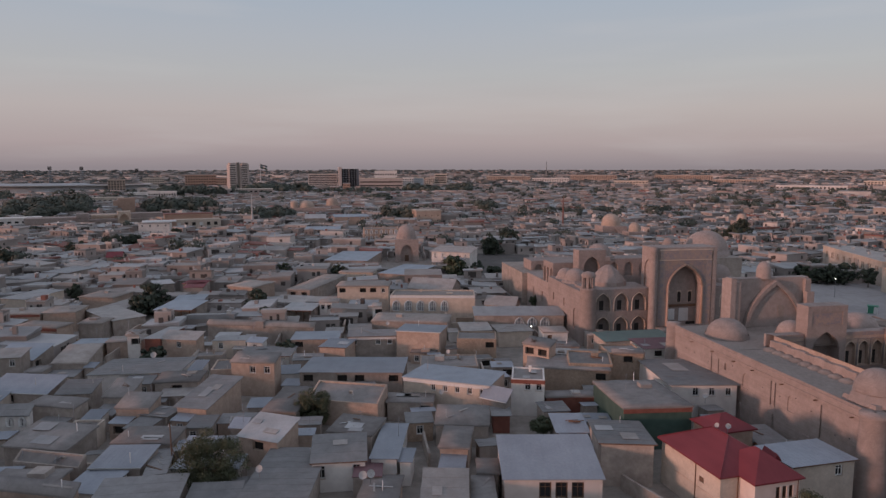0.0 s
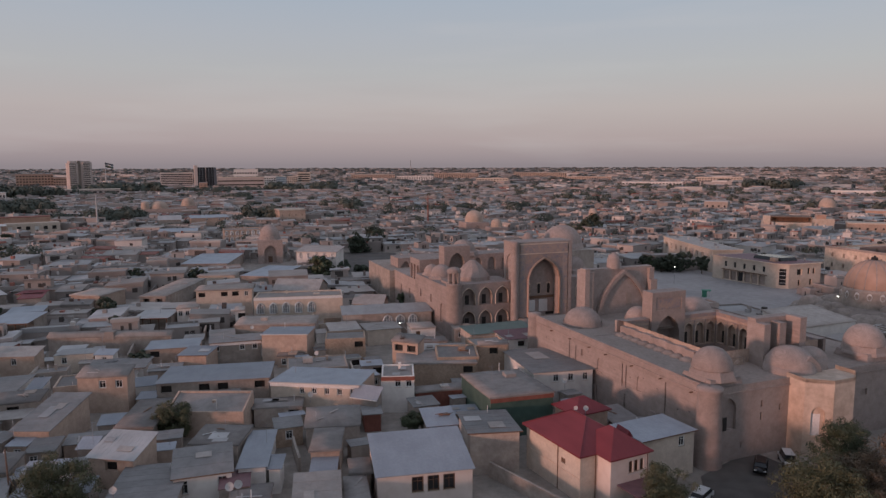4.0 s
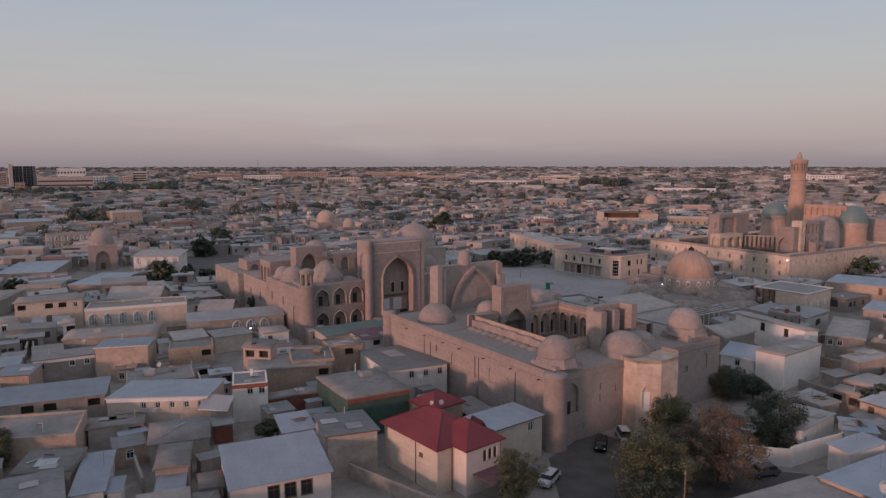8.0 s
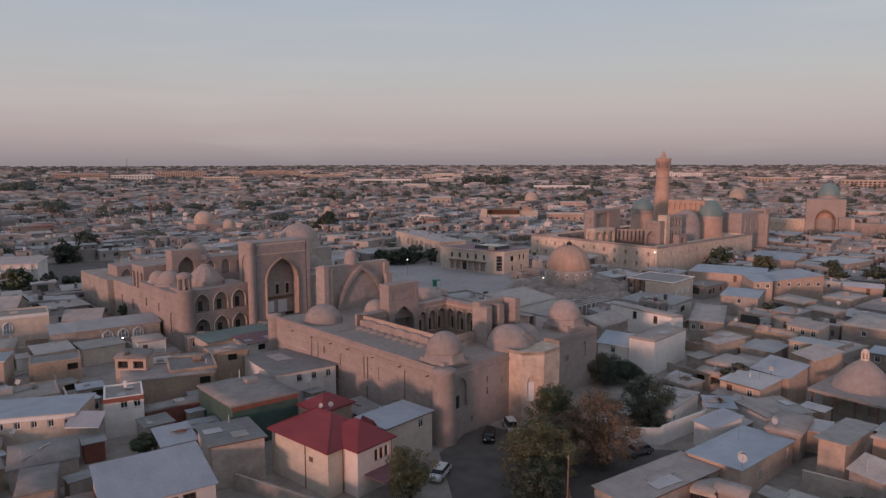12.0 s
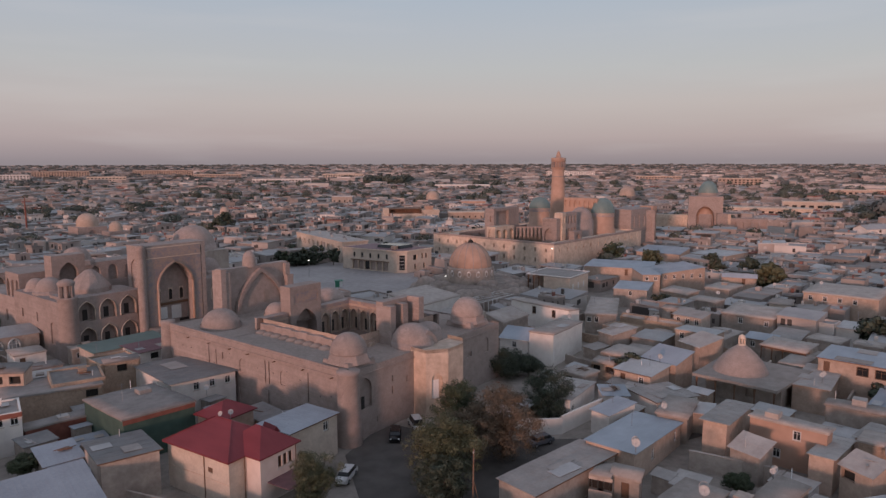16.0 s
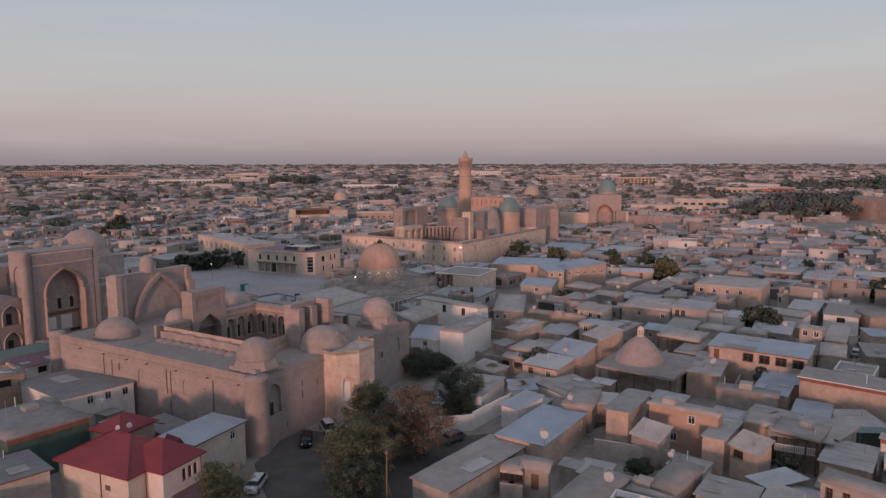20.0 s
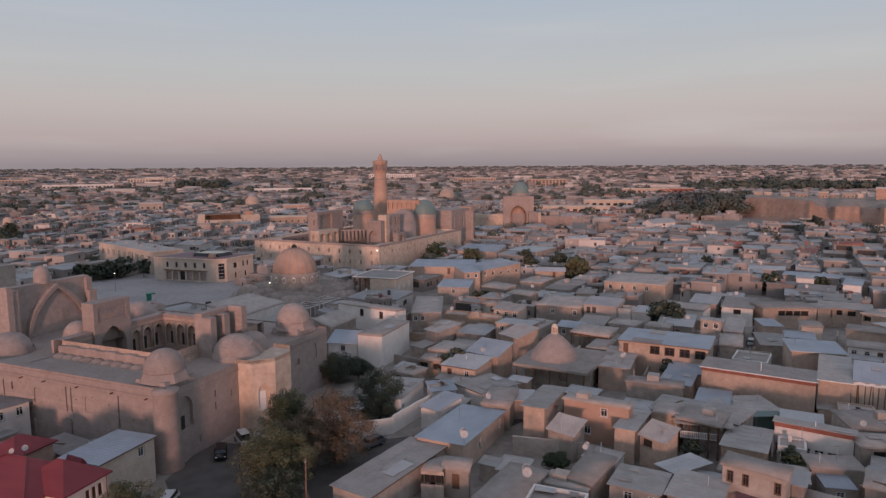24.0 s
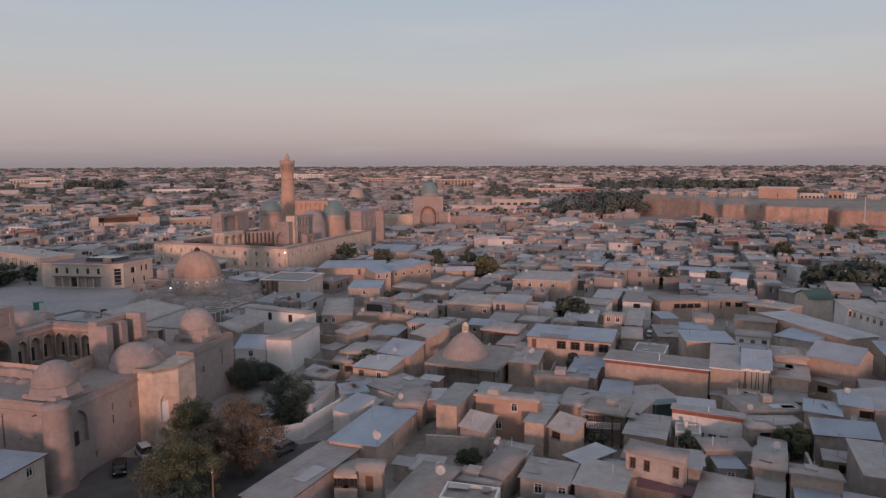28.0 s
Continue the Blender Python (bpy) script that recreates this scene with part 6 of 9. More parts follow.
    part("bay_pier", Geo().box(-0.22, -0.18, 0, 0.22, 0.0, 3.9), "pale", inn, "pale pier", pose(4.75 + 2.9 * i, 0, 0))
part("awning", Geo().box(4.4, -0.9, 3.95, 22.6, -0.02, 4.12), "wood", inn, "narrow timber awning")
for i in range(5):
    ob_ = part("window", Geo().box(-0.5, 0, 0, 0.5, 0.08, 1.9), "pane", inn, "", pose(5.7 + 3.9 * i, 0.2, 5.0))
part("corner_glazing", Geo().facade((26.95, 0.85), (28.6, 2.06), 1.2, 6.8), "pane", inn, "tall glazed corner window")
for i in range(4):
    part("glazing_bar", Geo().box(-1.1, -0.04, 0, 1.1, 0.04, 0.1), "frame", inn, "", pose(27.65, 1.25, 1.9 + 1.3 * i, 0, 0, 36))
part("roof_shed", Geo().prism([(13, 5), (24, 5), (25.5, 12), (14.5, 12)], IH + 0.38, IH + 1.6, 0.9), "pane", inn, "low dark glazed roof shed")
part("roof_box", Geo().box(21.5, 2.6, IH + 0.38, 23.6, 4.2, IH + 1.7), "clay", inn, "small plastered roof box")
for i, (px_, py_) in enumerate(((11, 11.5), (16, 13.5), (23, 13.8), (28, 12))):
    part("roof_dish", Geo().lathe(0, 0, [(0.02, 0.0), (0.4, 0.12), (0.6, 0.3)], 12), "dish", inn, "white satellite dish", pose(px_, py_, IH + 1.25, 70, 0, 40 * i))
    part("dish_stand", Geo().box(px_ - 0.05, py_ - 0.05, IH + 0.38, px_ + 0.05, py_ + 0.05, IH + 1.3), "steel", inn)
# its long neighbour with paired windows and a recessed entrance
guest_house = thing("guest_house", pose(165.0, 285.0, 0, 0, 0, -98.9), "long cream guest house with paired slit windows", "hotel")
claim(168, 259, 27, 8, -98.9)
holes = []
for i in range(9):
    s_ = 3.0 + 5.4 * i
    if i != 5:
        holes += [(s_, s_ + 0.75, 4.4, 6.9, False, 0.3), (s_ + 1.3, s_ + 2.05, 4.4, 6.9, False, 0.3)]
holes.append((29.0, 33.5, 0.3, 7.2, False, 1.6))
g = Geo().facade((0, 0), (51, 0), 0, 8.5, holes, 0.3, back=False)
g.facade((51, 0), (51, 12), 0, 8.5)
g.facade((51, 12), (0, 12), 0, 8.5)
g.facade((0, 12), (0, 0), 0, 8.5)
part("wall", g, "cream", guest_house)
part("inner_wall", Geo().box(0.4, 1.65, 0.1, 50.6, 11.6, 8.2), "wood", guest_house, "brown entrance back wall")
for i in range(9):
    if i != 5:
        for k in (0.375, 1.675):
            part("window", Geo().box(-0.375, 0, 0, 0.375, 0.06, 2.5), "pane", guest_house, "", pose(3.0 + 5.4 * i + k, 0.22, 4.4))
for s_ in (29.9, 31.3, 32.7):
    part("entrance_column", Geo().lathe(s_, 0.3, [(0.2, 0.3), (0.16, 7.1)], 8), "frame", guest_house, "white entrance column")
part("cornice", Geo().box(-0.4, -0.4, 8.505, 51.4, 12.4, 8.8), "pale", guest_house)
part("roof", Geo().box(0.3, 0.3, 8.8, 50.7, 11.7, 8.86), "slate", guest_house)
for i in range(6):
    part("roof_unit", Geo().box(-0.6, -0.4, 0, 0.6, 0.4, 0.9), "dish" if i % 2 else "steel", guest_house, "", pose(6 + 8 * i, 4 + (i * 37 % 5), 8.85))

# veranda hotel and arcaded houses in the middle distance
x_, y_, _ = polar(39.6, 462)
veranda_hotel = thing("veranda_hotel", pose(x_, y_, 0, 0, 0, -32), "cream hotel with an open timber veranda on its upper floor", "hotel")
claim(x_, y_, 20, 11, -32)
part("wing", slab_block(-19, -8, 7, 8, 0, 7.4, row(8, 26, 4.6, 6.4, 1.1, False) + row(8, 26, 1.0, 3.0, 1.1, False)), "cream", veranda_hotel)
part("corner_pier", slab_block(-19.4, -8.4, -15.5, -4.5, 7.4, 11.2), "cream", veranda_hotel)
part("veranda_back", Geo().box(-15, -2, 7.41, 6, 7, 10.4), "wood", veranda_hotel, "shaded timber veranda back")
for i in range(9):
    part("veranda_post", Geo().box(-0.14, -0.14, 7.4, 0.14, 0.14, 10.4), "wood", veranda_hotel, "", pose(-14.6 + 2.6 * i, -7.4, 0))
part("veranda_rail", Geo().box(-15, -7.6, 8.2, 6.8, -7.5, 8.35), "wood", veranda_hotel)
part("veranda_roof", Geo().box(-15.8, -8.2, 10.41, 7.2, 8, 10.75), "wood", veranda_hotel)
part("side_wing", slab_block(7.1, -6, 19, 7, 0, 9.8, row(5, 12, 6.6, 8.6, 1.0, True) + row(5, 12, 1.4, 4.0, 1.0, False)), "cream", veranda_hotel)
part("gable_block", slab_block(9.5, -6.4, 14.5, 0, 9.81, 12.2, [(1.6, 3.4, 10.2, 11.8, True, 0.3)]), "salmon", veranda_hotel)
block(44.95, 593, 21, 10, 7.8, 1, 5, "salmon", "salmon arcaded house in the old town", fill=0.45, tall=0.6, group="old-town landmarks")
block(44.3, 470, 24, 11, 7.0, 2, 6, "clay", "plain clay-plastered two-storey town house", fill=0.25, tall=0.4, turn=8, group="old-town landmarks")
block(33.97, 641, 19, 12, 9.5, 2, 4, "mud", "grey mud-plastered tall house", fill=0.3, tall=0.4, turn=-10, group="old-town landmarks")
block(34.05, 1475, 28, 12, 9, 1, 6, "white", "small white building with a columned front", tall=0.6)


# ---- houses near the camera ----
house(128.5, 103.9, 18.2, 4.0, -90.5, 7.2, roof="slab", wall="limewhite", hb=7.0, over=0.2, win="..w.w.", ww=1.2, wh=1.8, wood=True)
house(114.1, 88.7, 5.4, 15.5, -75.8, 6.8, roof="slab", wall="limewhite", hb=6.4, over=0.2)
house(107.9, 94.3, 6.4, 4.9, -68.6, 4.6, roof="tinblue", wall="limewhite", hb=6.0, over=0.3, win=".w.")
house(118.7, 137.7, 16.6, 12.0, 10.6, 5, roof="slab", wall="white", hb=6.6, over=0.3)
house(116.1, 104.8, 10.7, 4.7, 9.3, 5.5, roof="slab", wall="mud", hb=7.0, over=0.3)
house(209.1, 134.3, 22.6, 24.7, -62.1, 6.0, roof="tinblue", wall="clay", hb=5.1, over=0.3, win="..d.")
house(206.7, 113.0, 13.2, 15.7, -119.7, 6.2, roof="tinblue", wall="clay", hb=7.7, over=0.3, side="wwwww")
house(252.1, 142.3, 17.7, 11.9, -81.1, 5.4, roof="tinblue", wall="clay", hb=6.9, over=0.3)
house(267.0, 125.7, 14.1, 26.0, -84.5, 5.6, roof="tin", wall="clay", hb=4.7, over=0.3, side="ww.w")
house(221.6, 97.1, 10.3, 7.6, -70.0, 4.8, roof="slab", wall="clay", hb=4.5, over=0.3, win=".d.")
house(179.3, 95.4, 9.2, 4.9, -103.5, 4.6, roof="slab", wall="clay", hb=5.5, over=0.3)
house(175.3, 85.3, 7.5, 5.2, -91.7, 4.4, roof="slab", wall="mud", hb=4.8, over=0.3)
house(157.5, 84.1, 7.4, 2.2, -88.9, 4.6, roof="slab", wall="mud", hb=5.2, over=0.3, win=".d.o")
house(175.1, 108.0, 9.4, 12.7, -66.0, 5.4, roof="tinblue", wall="mud", hb=5.6, over=0.3, win=".w.")
house(143.1, 83.0, 15.3, 1.5, -81.6, 4.4, roof="flat", wall="brickwall", hb=5.1, over=0.3)
house(193.9, 38.3, 6.6, 11.3, -85.8, 4.4, roof="tin", wall="mud", hb=4.8, over=0.3)
house(193.2, 29.6, 7.4, 16.9, -84.2, 4.8, roof="slate", wall="white", hb=4.5, over=0.3, win=".o.")
house(167.1, 26.3, 3.6, 17.3, -83.8, 4.6, roof="slate", wall="mud", hb=4.2, over=0.3)
house(239.9, 4.6, 4.7, 13.1, -91.7, 5.4, roof="tinblue", wall="limewhite", hb=5.4, over=0.3)
house(148.3, 100.3, 7.3, 25.5, -58.1, 4.8, roof="slab", wall="mud", hb=3.9, over=0.3, win="ww..")
house(125.6, 81.0, 4.4, 6.9, -102.9, 5.2, roof="slate", wall="mud", hb=6.0, over=0.3)
house(115.5, 63.4, 7.1, 5.7, -92.7, 5, roof="tinblue", wall="clay", hb=6.4, over=0.3, win=".w")
house(109.4, 72.9, 4.3, 3.1, -79.3, 3.4, roof="slab", wall="brickwall", hb=3.6, over=0.3, win="o.o")
house(90.9, 68.7, 6.5, 13.3, -71.9, 4, roof="slate", wall="white", hb=3.1, over=0.3, fresh=True)
house(95.5, 62.0, 4.2, 4.7, -45.2, 3.6, roof="tinblue", wall="white", hb=3.8, over=0.3)
house(88.2, 57.2, 3.4, 6.3, -95.0, 3.8, roof="tinblue", wall="white", hb=4.4, over=0.3)
house(212.9, 93.2, 9.9, 0.9, -61.6, 5.5, roof="tinblue", wall="clay", hb=6.2, over=0.3, win="..d.")
house(166.6, 68.9, 11.8, 11.0, -83.2, 5, roof="slab", wall="mud", hb=5.7, over=0.3, win=".w.w")
house(205.6, 60.2, 17.6, 18.9, -82.9, 6.5, roof="slab", wall="clay", hb=6.5, over=0.3, win="wwww.")
house(127.2, 62.7, 5.6, 5.6, -110.8, 6, roof="slate", wall="clay", hb=7.3, over=0.3)
house(142.5, 51.5, 8.6, 6.7, -89.2, 4.6, roof="slab", wall="mud", hb=5.0, over=0.3, porch=True)
house(137.8, 47.4, 4.0, 16.7, -82.6, 4.4, roof="slab", wall="clay", hb=3.5, over=0.3)
house(24.9, 126.2, 14.7, 15.0, -9.5, 5.6, roof="slab", wall="brickwall", hb=5.2, over=0.3, win="....o")
house(19.9, 128.2, 5.5, 3.0, -35.0, 7.8, roof="slab", wall="clay", hb=8.5, over=0.3, win="oo")
house(28.6, 123.6, 7.9, 7.5, -7.9, 6.3, roof="flat", wall="brickwall", hb=6.7, over=0.3)
house(36.4, 125.4, 5.6, 1.0, -5.0, 6.8, roof="slab", wall="brickwall", hb=7.3, over=0.3, win=".o.")
house(22.8, 112.1, 8.7, 2.7, 1.2, 3.2, roof="slab", wall="rust", hb=3.2, over=0.3)
house(-6.3, 166.4, 18.6, 9.4, -6.8, 4.4, roof="slab", wall="mud", hb=4.4, over=0.3)
house(-1.1, 189.9, 23.4, 13.6, -2.0, 7, roof="flat", wall="cream", hb=6.1, over=0.3, win="aaaaa..", ww=1.9, wh=2.9, fascia="frame")
house(-22.1, 202.8, 15.0, 12.9, 1.8, 7.2, roof="slab", wall="cream", hb=6.4, over=0.5, win="o.oow")
house(8.8, 147.2, 8.6, 7.8, -3.8, 5, roof="flat", wall="brickwall", hb=4.8, over=0.3, win="..o")
house(-30.1, 187.1, 5.1, 7.7, 3.8, 5, roof="slab", wall="white", hb=4.4, over=0.3, win="www")
house(-16.1, 177.1, 2.1, 4.8, 2.6, 5.5, roof="slab", wall="white", hb=5.5, over=0.3, win=".o")
house(-71.6, 114.6, 11.1, 5.4, -5.4, 4, roof="tinblue", wall="mud", hb=5.4, over=0.3, win=".o..")
house(-84.4, 134.6, 8.8, 6.5, -4.1, 4.2, roof="tinblue", wall="mud", hb=5.7, over=0.3, side="o.")
house(-72.8, 133.8, 6.4, 8.4, 6.7, 3.8, roof="slab", wall="mud", hb=5.3, over=0.3)
house(-57.0, 128.2, 16.0, 13.0, 5.7, 4.2, roof="slate", wall="white", hb=3.4, over=0.3, win="...", side="..")
house(-46.3, 127.2, 2.2, 6.1, 1.4, 3.6, roof="tinblue", wall="white", hb=4.2, over=0.3)
house(-56.3, 146.4, 8.1, 3.6, -8.6, 4.8, roof="slate", wall="clay", hb=5.7, over=0.3, win=".w.")
house(-62.1, 151.4, 3.4, 13.7, -0.7, 5, roof="tin", wall="rust", hb=4.3, over=0.3)
house(-70.3, 150.2, 7.2, 6.8, 13.5, 3.6, roof="slab", wall="clay", hb=3.2, over=0.3)
house(-66.0, 143.8, 2.2, 1.0, 10.0, 5.8, roof="slab", wall="white", hb=6.3, over=0.3, win=".o")
house(-61.7, 113.2, 5.5, 5.0, 5.7, 4.2, roof="slate", wall="mud", hb=5.0, over=0.3, win="o..")
house(-53.7, 112.1, 4.2, 4.9, -3.5, 3.8, roof="slab", wall="mud", hb=5.3, over=0.3)
house(-48.1, 105.4, 5.3, 4.2, -3.8, 4.2, roof="slab", wall="clay", hb=5.3, over=0.3)
house(-37.9, 109.2, 5.1, 11.3, -11.8, 4.3, roof="slate", wall="clay", hb=5.8, over=0.45)
house(-61.1, 105.7, 8.1, 3.1, -10.1, 4.2, roof="slab", wall="mud", hb=4.6, over=0.3)
house(-66.3, 101.8, 5.8, 1.2, 2.2, 4.2, roof="slate", wall="white", hb=5.1, over=0.3, win=".aa", ww=1.0, wh=1.5)
house(-55.2, 93.0, 9.7, 6.4, -10.3, 3.4, roof="slab", wall="mud", hb=4.4, over=0.3)
house(-51.5, 86.1, 10.0, 1.6, -12.2, 3.2, roof="flat", wall="mud", hb=4.3, over=0.3)
house(-51.3, 77.6, 17.4, 1.0, -10.5, 3.6, roof="slab", wall="clay", hb=4.7, over=0.3)
house(-41.3, 85.7, 6.2, 6.1, 1.0, 4, roof="tinblue", wall="mud", hb=4.3, over=0.3)
house(-42.3, 79.9, 5.0, 5.0, -7.5, 3.3, roof="tinblue", wall="white", hb=3.7, over=0.3, side=".w")
house(-36.7, 85.6, 2.3, 9.8, 15.3, 3.9, roof="slate", wall="white", hb=3.1, over=0.3, win="w.g")
house(-41.4, 93.5, 8.1, 5.9, 0.6, 3.7, roof="slab", wall="mud", hb=3.7, over=0.3)
house(-32.1, 89.6, 4.9, 2.2, -2.3, 4.2, roof="tinblue", wall="white", hb=4.7, over=0.3)
house(-33.8, 122.8, 8.2, 3.5, -6.7, 6.3, roof="slab", wall="clay", hb=7.2, over=0.3, win=".ww/...", ww=1.2)
house(-40.1, 146.8, 3.7, 2.0, -13.5, 3.8, roof="tinblue", wall="white", hb=4.3, over=0.3, win="w")
house(-42.4, 159.2, 26.6, 1.0, -8.6, 4.2, roof="slab", wall="mud", hb=5.2, over=0.3)
house(-21.4, 141.9, 5.5, 7.5, -10.2, 4.6, roof="tinblue", wall="clay", hb=4.5, over=0.3)
house(-14.6, 148.2, 10.3, 4.6, 5.5, 5, roof="slate", wall="mud", hb=5.3, over=0.3, win="w.ww", fascia="frame")
house(-3.4, 147.8, 9.5, 8.8, -11.1, 6.6, roof="tin", wall="clay", hb=6.1, over=0.3)
house(-15.8, 127.3, 18.9, 13.0, -1.4, 4.6, roof="tin", wall="mud", hb=3.7, over=0.3, win="o.oo.o")
house(-15.0, 109.0, 12.2, 5.8, -11.9, 4.2, roof="flat", wall="clay", hb=5.6, over=0.3)
house(-24.7, 109.8, 5.3, 14.9, -1.5, 3.8, roof="slab", wall="mud", hb=2.9, over=0.3)
house(-24.2, 93.3, 6.4, 5.3, -20.9, 4.4, roof="tin", wall="clay", hb=5.8, over=0.3, win=".o.", fresh=True)
house(-29.9, 98.5, 2.1, 2.1, -6.6, 3.4, roof="tinblue", wall="mud", hb=4.0, over=0.3)
house(-19.1, 80.5, 7.7, 18.9, 0.0, 4.2, roof="slate", wall="mud", hb=3.3, over=0.3, side=".w")
house(-13.1, 86.4, 6.8, 5.3, 6.3, 4.2, roof="slate", wall="white", hb=5.6, over=0.3, win="w.w", wh=1.8)
house(-12.0, 97.2, 6.7, 6.3, -14.3, 3.6, roof="slab", wall="mud", hb=3.8, over=0.3)
house(-6.7, 92.3, 3.4, 14.1, -3.0, 3.9, roof="tinblue", wall="white", hb=3.1, over=0.3)
house(-4.1, 87.3, 1.4, 4.3, -4.6, 3.5, roof="tinblue", wall="white", hb=3.4, over=0.3)
house(-9.0, 83.9, 3.6, 5.8, 3.2, 3.4, roof="plum", wall="mud", hb=3.2, over=0.1)
house(-6.9, 76.9, 4.5, 10.2, -1.7, 3.7, roof="slab", wall="clay", hb=2.8, over=0.3)
house(0.9, 75.8, 5.1, 7.8, -2.2, 3.9, roof="slate", wall="cream", hb=4.9, over=0.3, fresh=True)
house(3.2, 117.0, 15.3, 11.3, -19.3, 5.8, roof="tinblue", wall="cream", hb=4.9, over=0.3, win="..wwwww", fascia="frame", ww=0.9)
house(9.7, 107.6, 4.4, 1.9, -33.2, 4.4, roof="tinblue", wall="mud", hb=5.6, over=0.3)
house(14.1, 82.5, 11.9, 9.4, -0.2, 4.6, roof="tinblue", wall="rosewhite", hb=6.1, over=0.3, win="..www.", ww=1.5, wh=2.0, wood=True)
house(25.4, 89.9, 6.8, 10.3, -4.7, 6.0, roof="slate", wall="mud", hb=5.1, over=0.4)
house(20.0, 98.6, 4.6, 6.0, 0.4, 3.2, roof="tin", wall="mud", hb=3.7, over=0.3)
house(2.7, 91.6, 3.8, 8.1, -6.8, 4.2, roof="slab", wall="clay", hb=3.9, over=0.3)
house(3.9, 100.4, 7.9, 4.9, -3.8, 3.3, roof="slab", wall="mud", hb=4.5, over=0.3)
house(5.5, 76.2, 2.5, 9.6, -1.2, 3.7, roof="slab", wall="clay", hb=3.2, over=0.3)
house(6.5, 83.8, 2.5, 4.8, -2.3, 3.5, roof="slab", wall="mud", hb=3.1, over=0.3)
house(44.0, 116.3, 10.9, 17.7, 0.0, 6.4, roof="slate", wall="white", hb=5.5, over=0.4, win=".www")
house(32.3, 104.0, 10.4, 15.0, 4.0, 6.5, roof="slab", wall="green", hb=5.6, over=0.3, fascia="rust")
house(82.3, 49.6, 7.0, 16.4, -82.0, 4.4, roof="tinblue", wall="clay", hb=3.5, over=0.3, side=".w.w", wh=1.6)
house(69.3, 42.7, 3.4, 1.2, -74.6, 3.8, roof="slab", wall="mud", hb=4.7, over=0.3, win="d")
house(69.1, 45.7, 2.2, 5.4, -67.5, 4, roof="slab", wall="mud", hb=3.2, over=0.3, win="oo")
house(67.2, 34.6, 4.9, 14.8, -85.7, 4, roof="slab", wall="clay", hb=3.6, over=0.3)
house(74.8, 29.9, 5.6, 4.6, -85.9, 3.3, roof="slab", wall="mud", hb=2.7, over=0.3)
house(94.6, 42.0, 3.2, 12.2, -81.2, 6.2, roof="slate", wall="clay", hb=5.4, over=0.5)
house(95.9, 33.8, 9.8, 2.9, -84.9, 6.2, roof="slab", wall="salmon", hb=6.1, over=0.3, win="..w./.w..")
house(87.8, 35.6, 4.2, 3.0, -99.3, 4.2, roof="slate", wall="mud", hb=5.4, over=0.3)
house(77.9, 28.1, 3.3, 7.0, -94.5, 3.5, roof="slab", wall="mud", hb=4.4, over=0.3)
house(78.5, 22.2, 5.8, 6.3, -85.7, 4, roof="slate", wall="mud", hb=3.8, over=0.3, win=".w.w")
house(95.5, 28.3, 2.8, 10.8, -85.3, 5, roof="slate", wall="clay", hb=4.1, over=0.3)
house(91.3, 23.4, 4.1, 2.7, -109.8, 4.6, roof="slate", wall="clay", hb=5.8, over=0.3, win="o.")
house(114.3, 30.3, 9.1, 3.2, -80.7, 4.5, roof="slab", wall="mud", hb=4.5, over=0.3)
house(114.8, 20.8, 4.8, 9.3, -82.9, 3.8, roof="tinblue", wall="white", hb=3.3, over=0.3)
house(102.6, 24.9, 3.7, 6.4, -81.4, 4.8, roof="slab", wall="brickwall", hb=4.2, over=0.3)
house(98.3, 13.1, 5.4, 11.1, -87.3, 4.6, roof="slate", wall="brickwall", hb=3.7, over=0.3)
house(104.9, 5.5, 9.8, 1.9, -90.7, 5.2, roof="slate", wall="white", hb=5.2, over=0.3, win=".../wwwwww", fascia="rust", ww=1.3, wh=1.6)
house(83.5, 10.0, 7.0, 2.3, -97.2, 6.2, roof="slab", wall="mud", hb=6.7, over=0.3, win="ww.w", ww=0.8, wh=1.5, wood=True)
house(86.4, 5.6, 1.3, 4.2, -91.6, 5, roof="tin", wall="mud", hb=5.0, over=0.3)
house(81.9, 2.1, 5.6, 11.3, -91.7, 3.9, roof="slab", wall="mud", hb=3.0, over=0.3)
house(91.2, -2.8, 3.7, 3.3, -92.3, 4.2, roof="slab", wall="mud", hb=5.1, over=0.3)
house(90.8, -7.8, 5.5, 4.4, -87.1, 4.6, roof="slab", wall="clay", hb=3.8, over=0.3)
house(95.2, -14.5, 3.8, 9.5, -84.6, 5.2, roof="slate", wall="mud", hb=5.8, over=0.3)
house(105.5, -12.3, 7.9, 2.3, -79.8, 4.6, roof="tinblue", wall="mud", hb=5.8, over=0.3)
house(115.1, -10.3, 4.7, 8.7, -93.6, 5.2, roof="tinblue", wall="clay", hb=4.4, over=0.3, win=".w.")
house(118.3, -14.9, 4.1, 5.5, -92.1, 5.4, roof="tinblue", wall="clay", hb=5.4, over=0.3, win="..o")
house(129.6, -0.9, 4.5, 7.0, -88.7, 6.6, roof="tinblue", wall="clay", hb=8.1, over=0.3)
house(132.4, 4.4, 4.6, 16.7, -87.3, 6.5, roof="slate", wall="clay", hb=6.5, over=0.3)
house(126.1, 40.4, 5.4, 14.5, -80.4, 4.6, roof="slate", wall="clay")
house(100.8, 19.4, 5.6, 6.0, -91.2, 5, roof="slab", wall="mud", porch=True)
house(87.2, 19.1, 3.0, 6.2, -118.1, 3.2, roof="tin", wall="mud")
house(79.9, 15.7, 5.6, 7.0, -88.4, 4, roof="slate", wall="mud")
house(68.8, 28.9, 6.5, 4.1, -79.8, 4, roof="flat", wall="white")
house(95.3, 50.2, 4.4, 8.6, -72.4, 4, roof="slab", wall="mud")
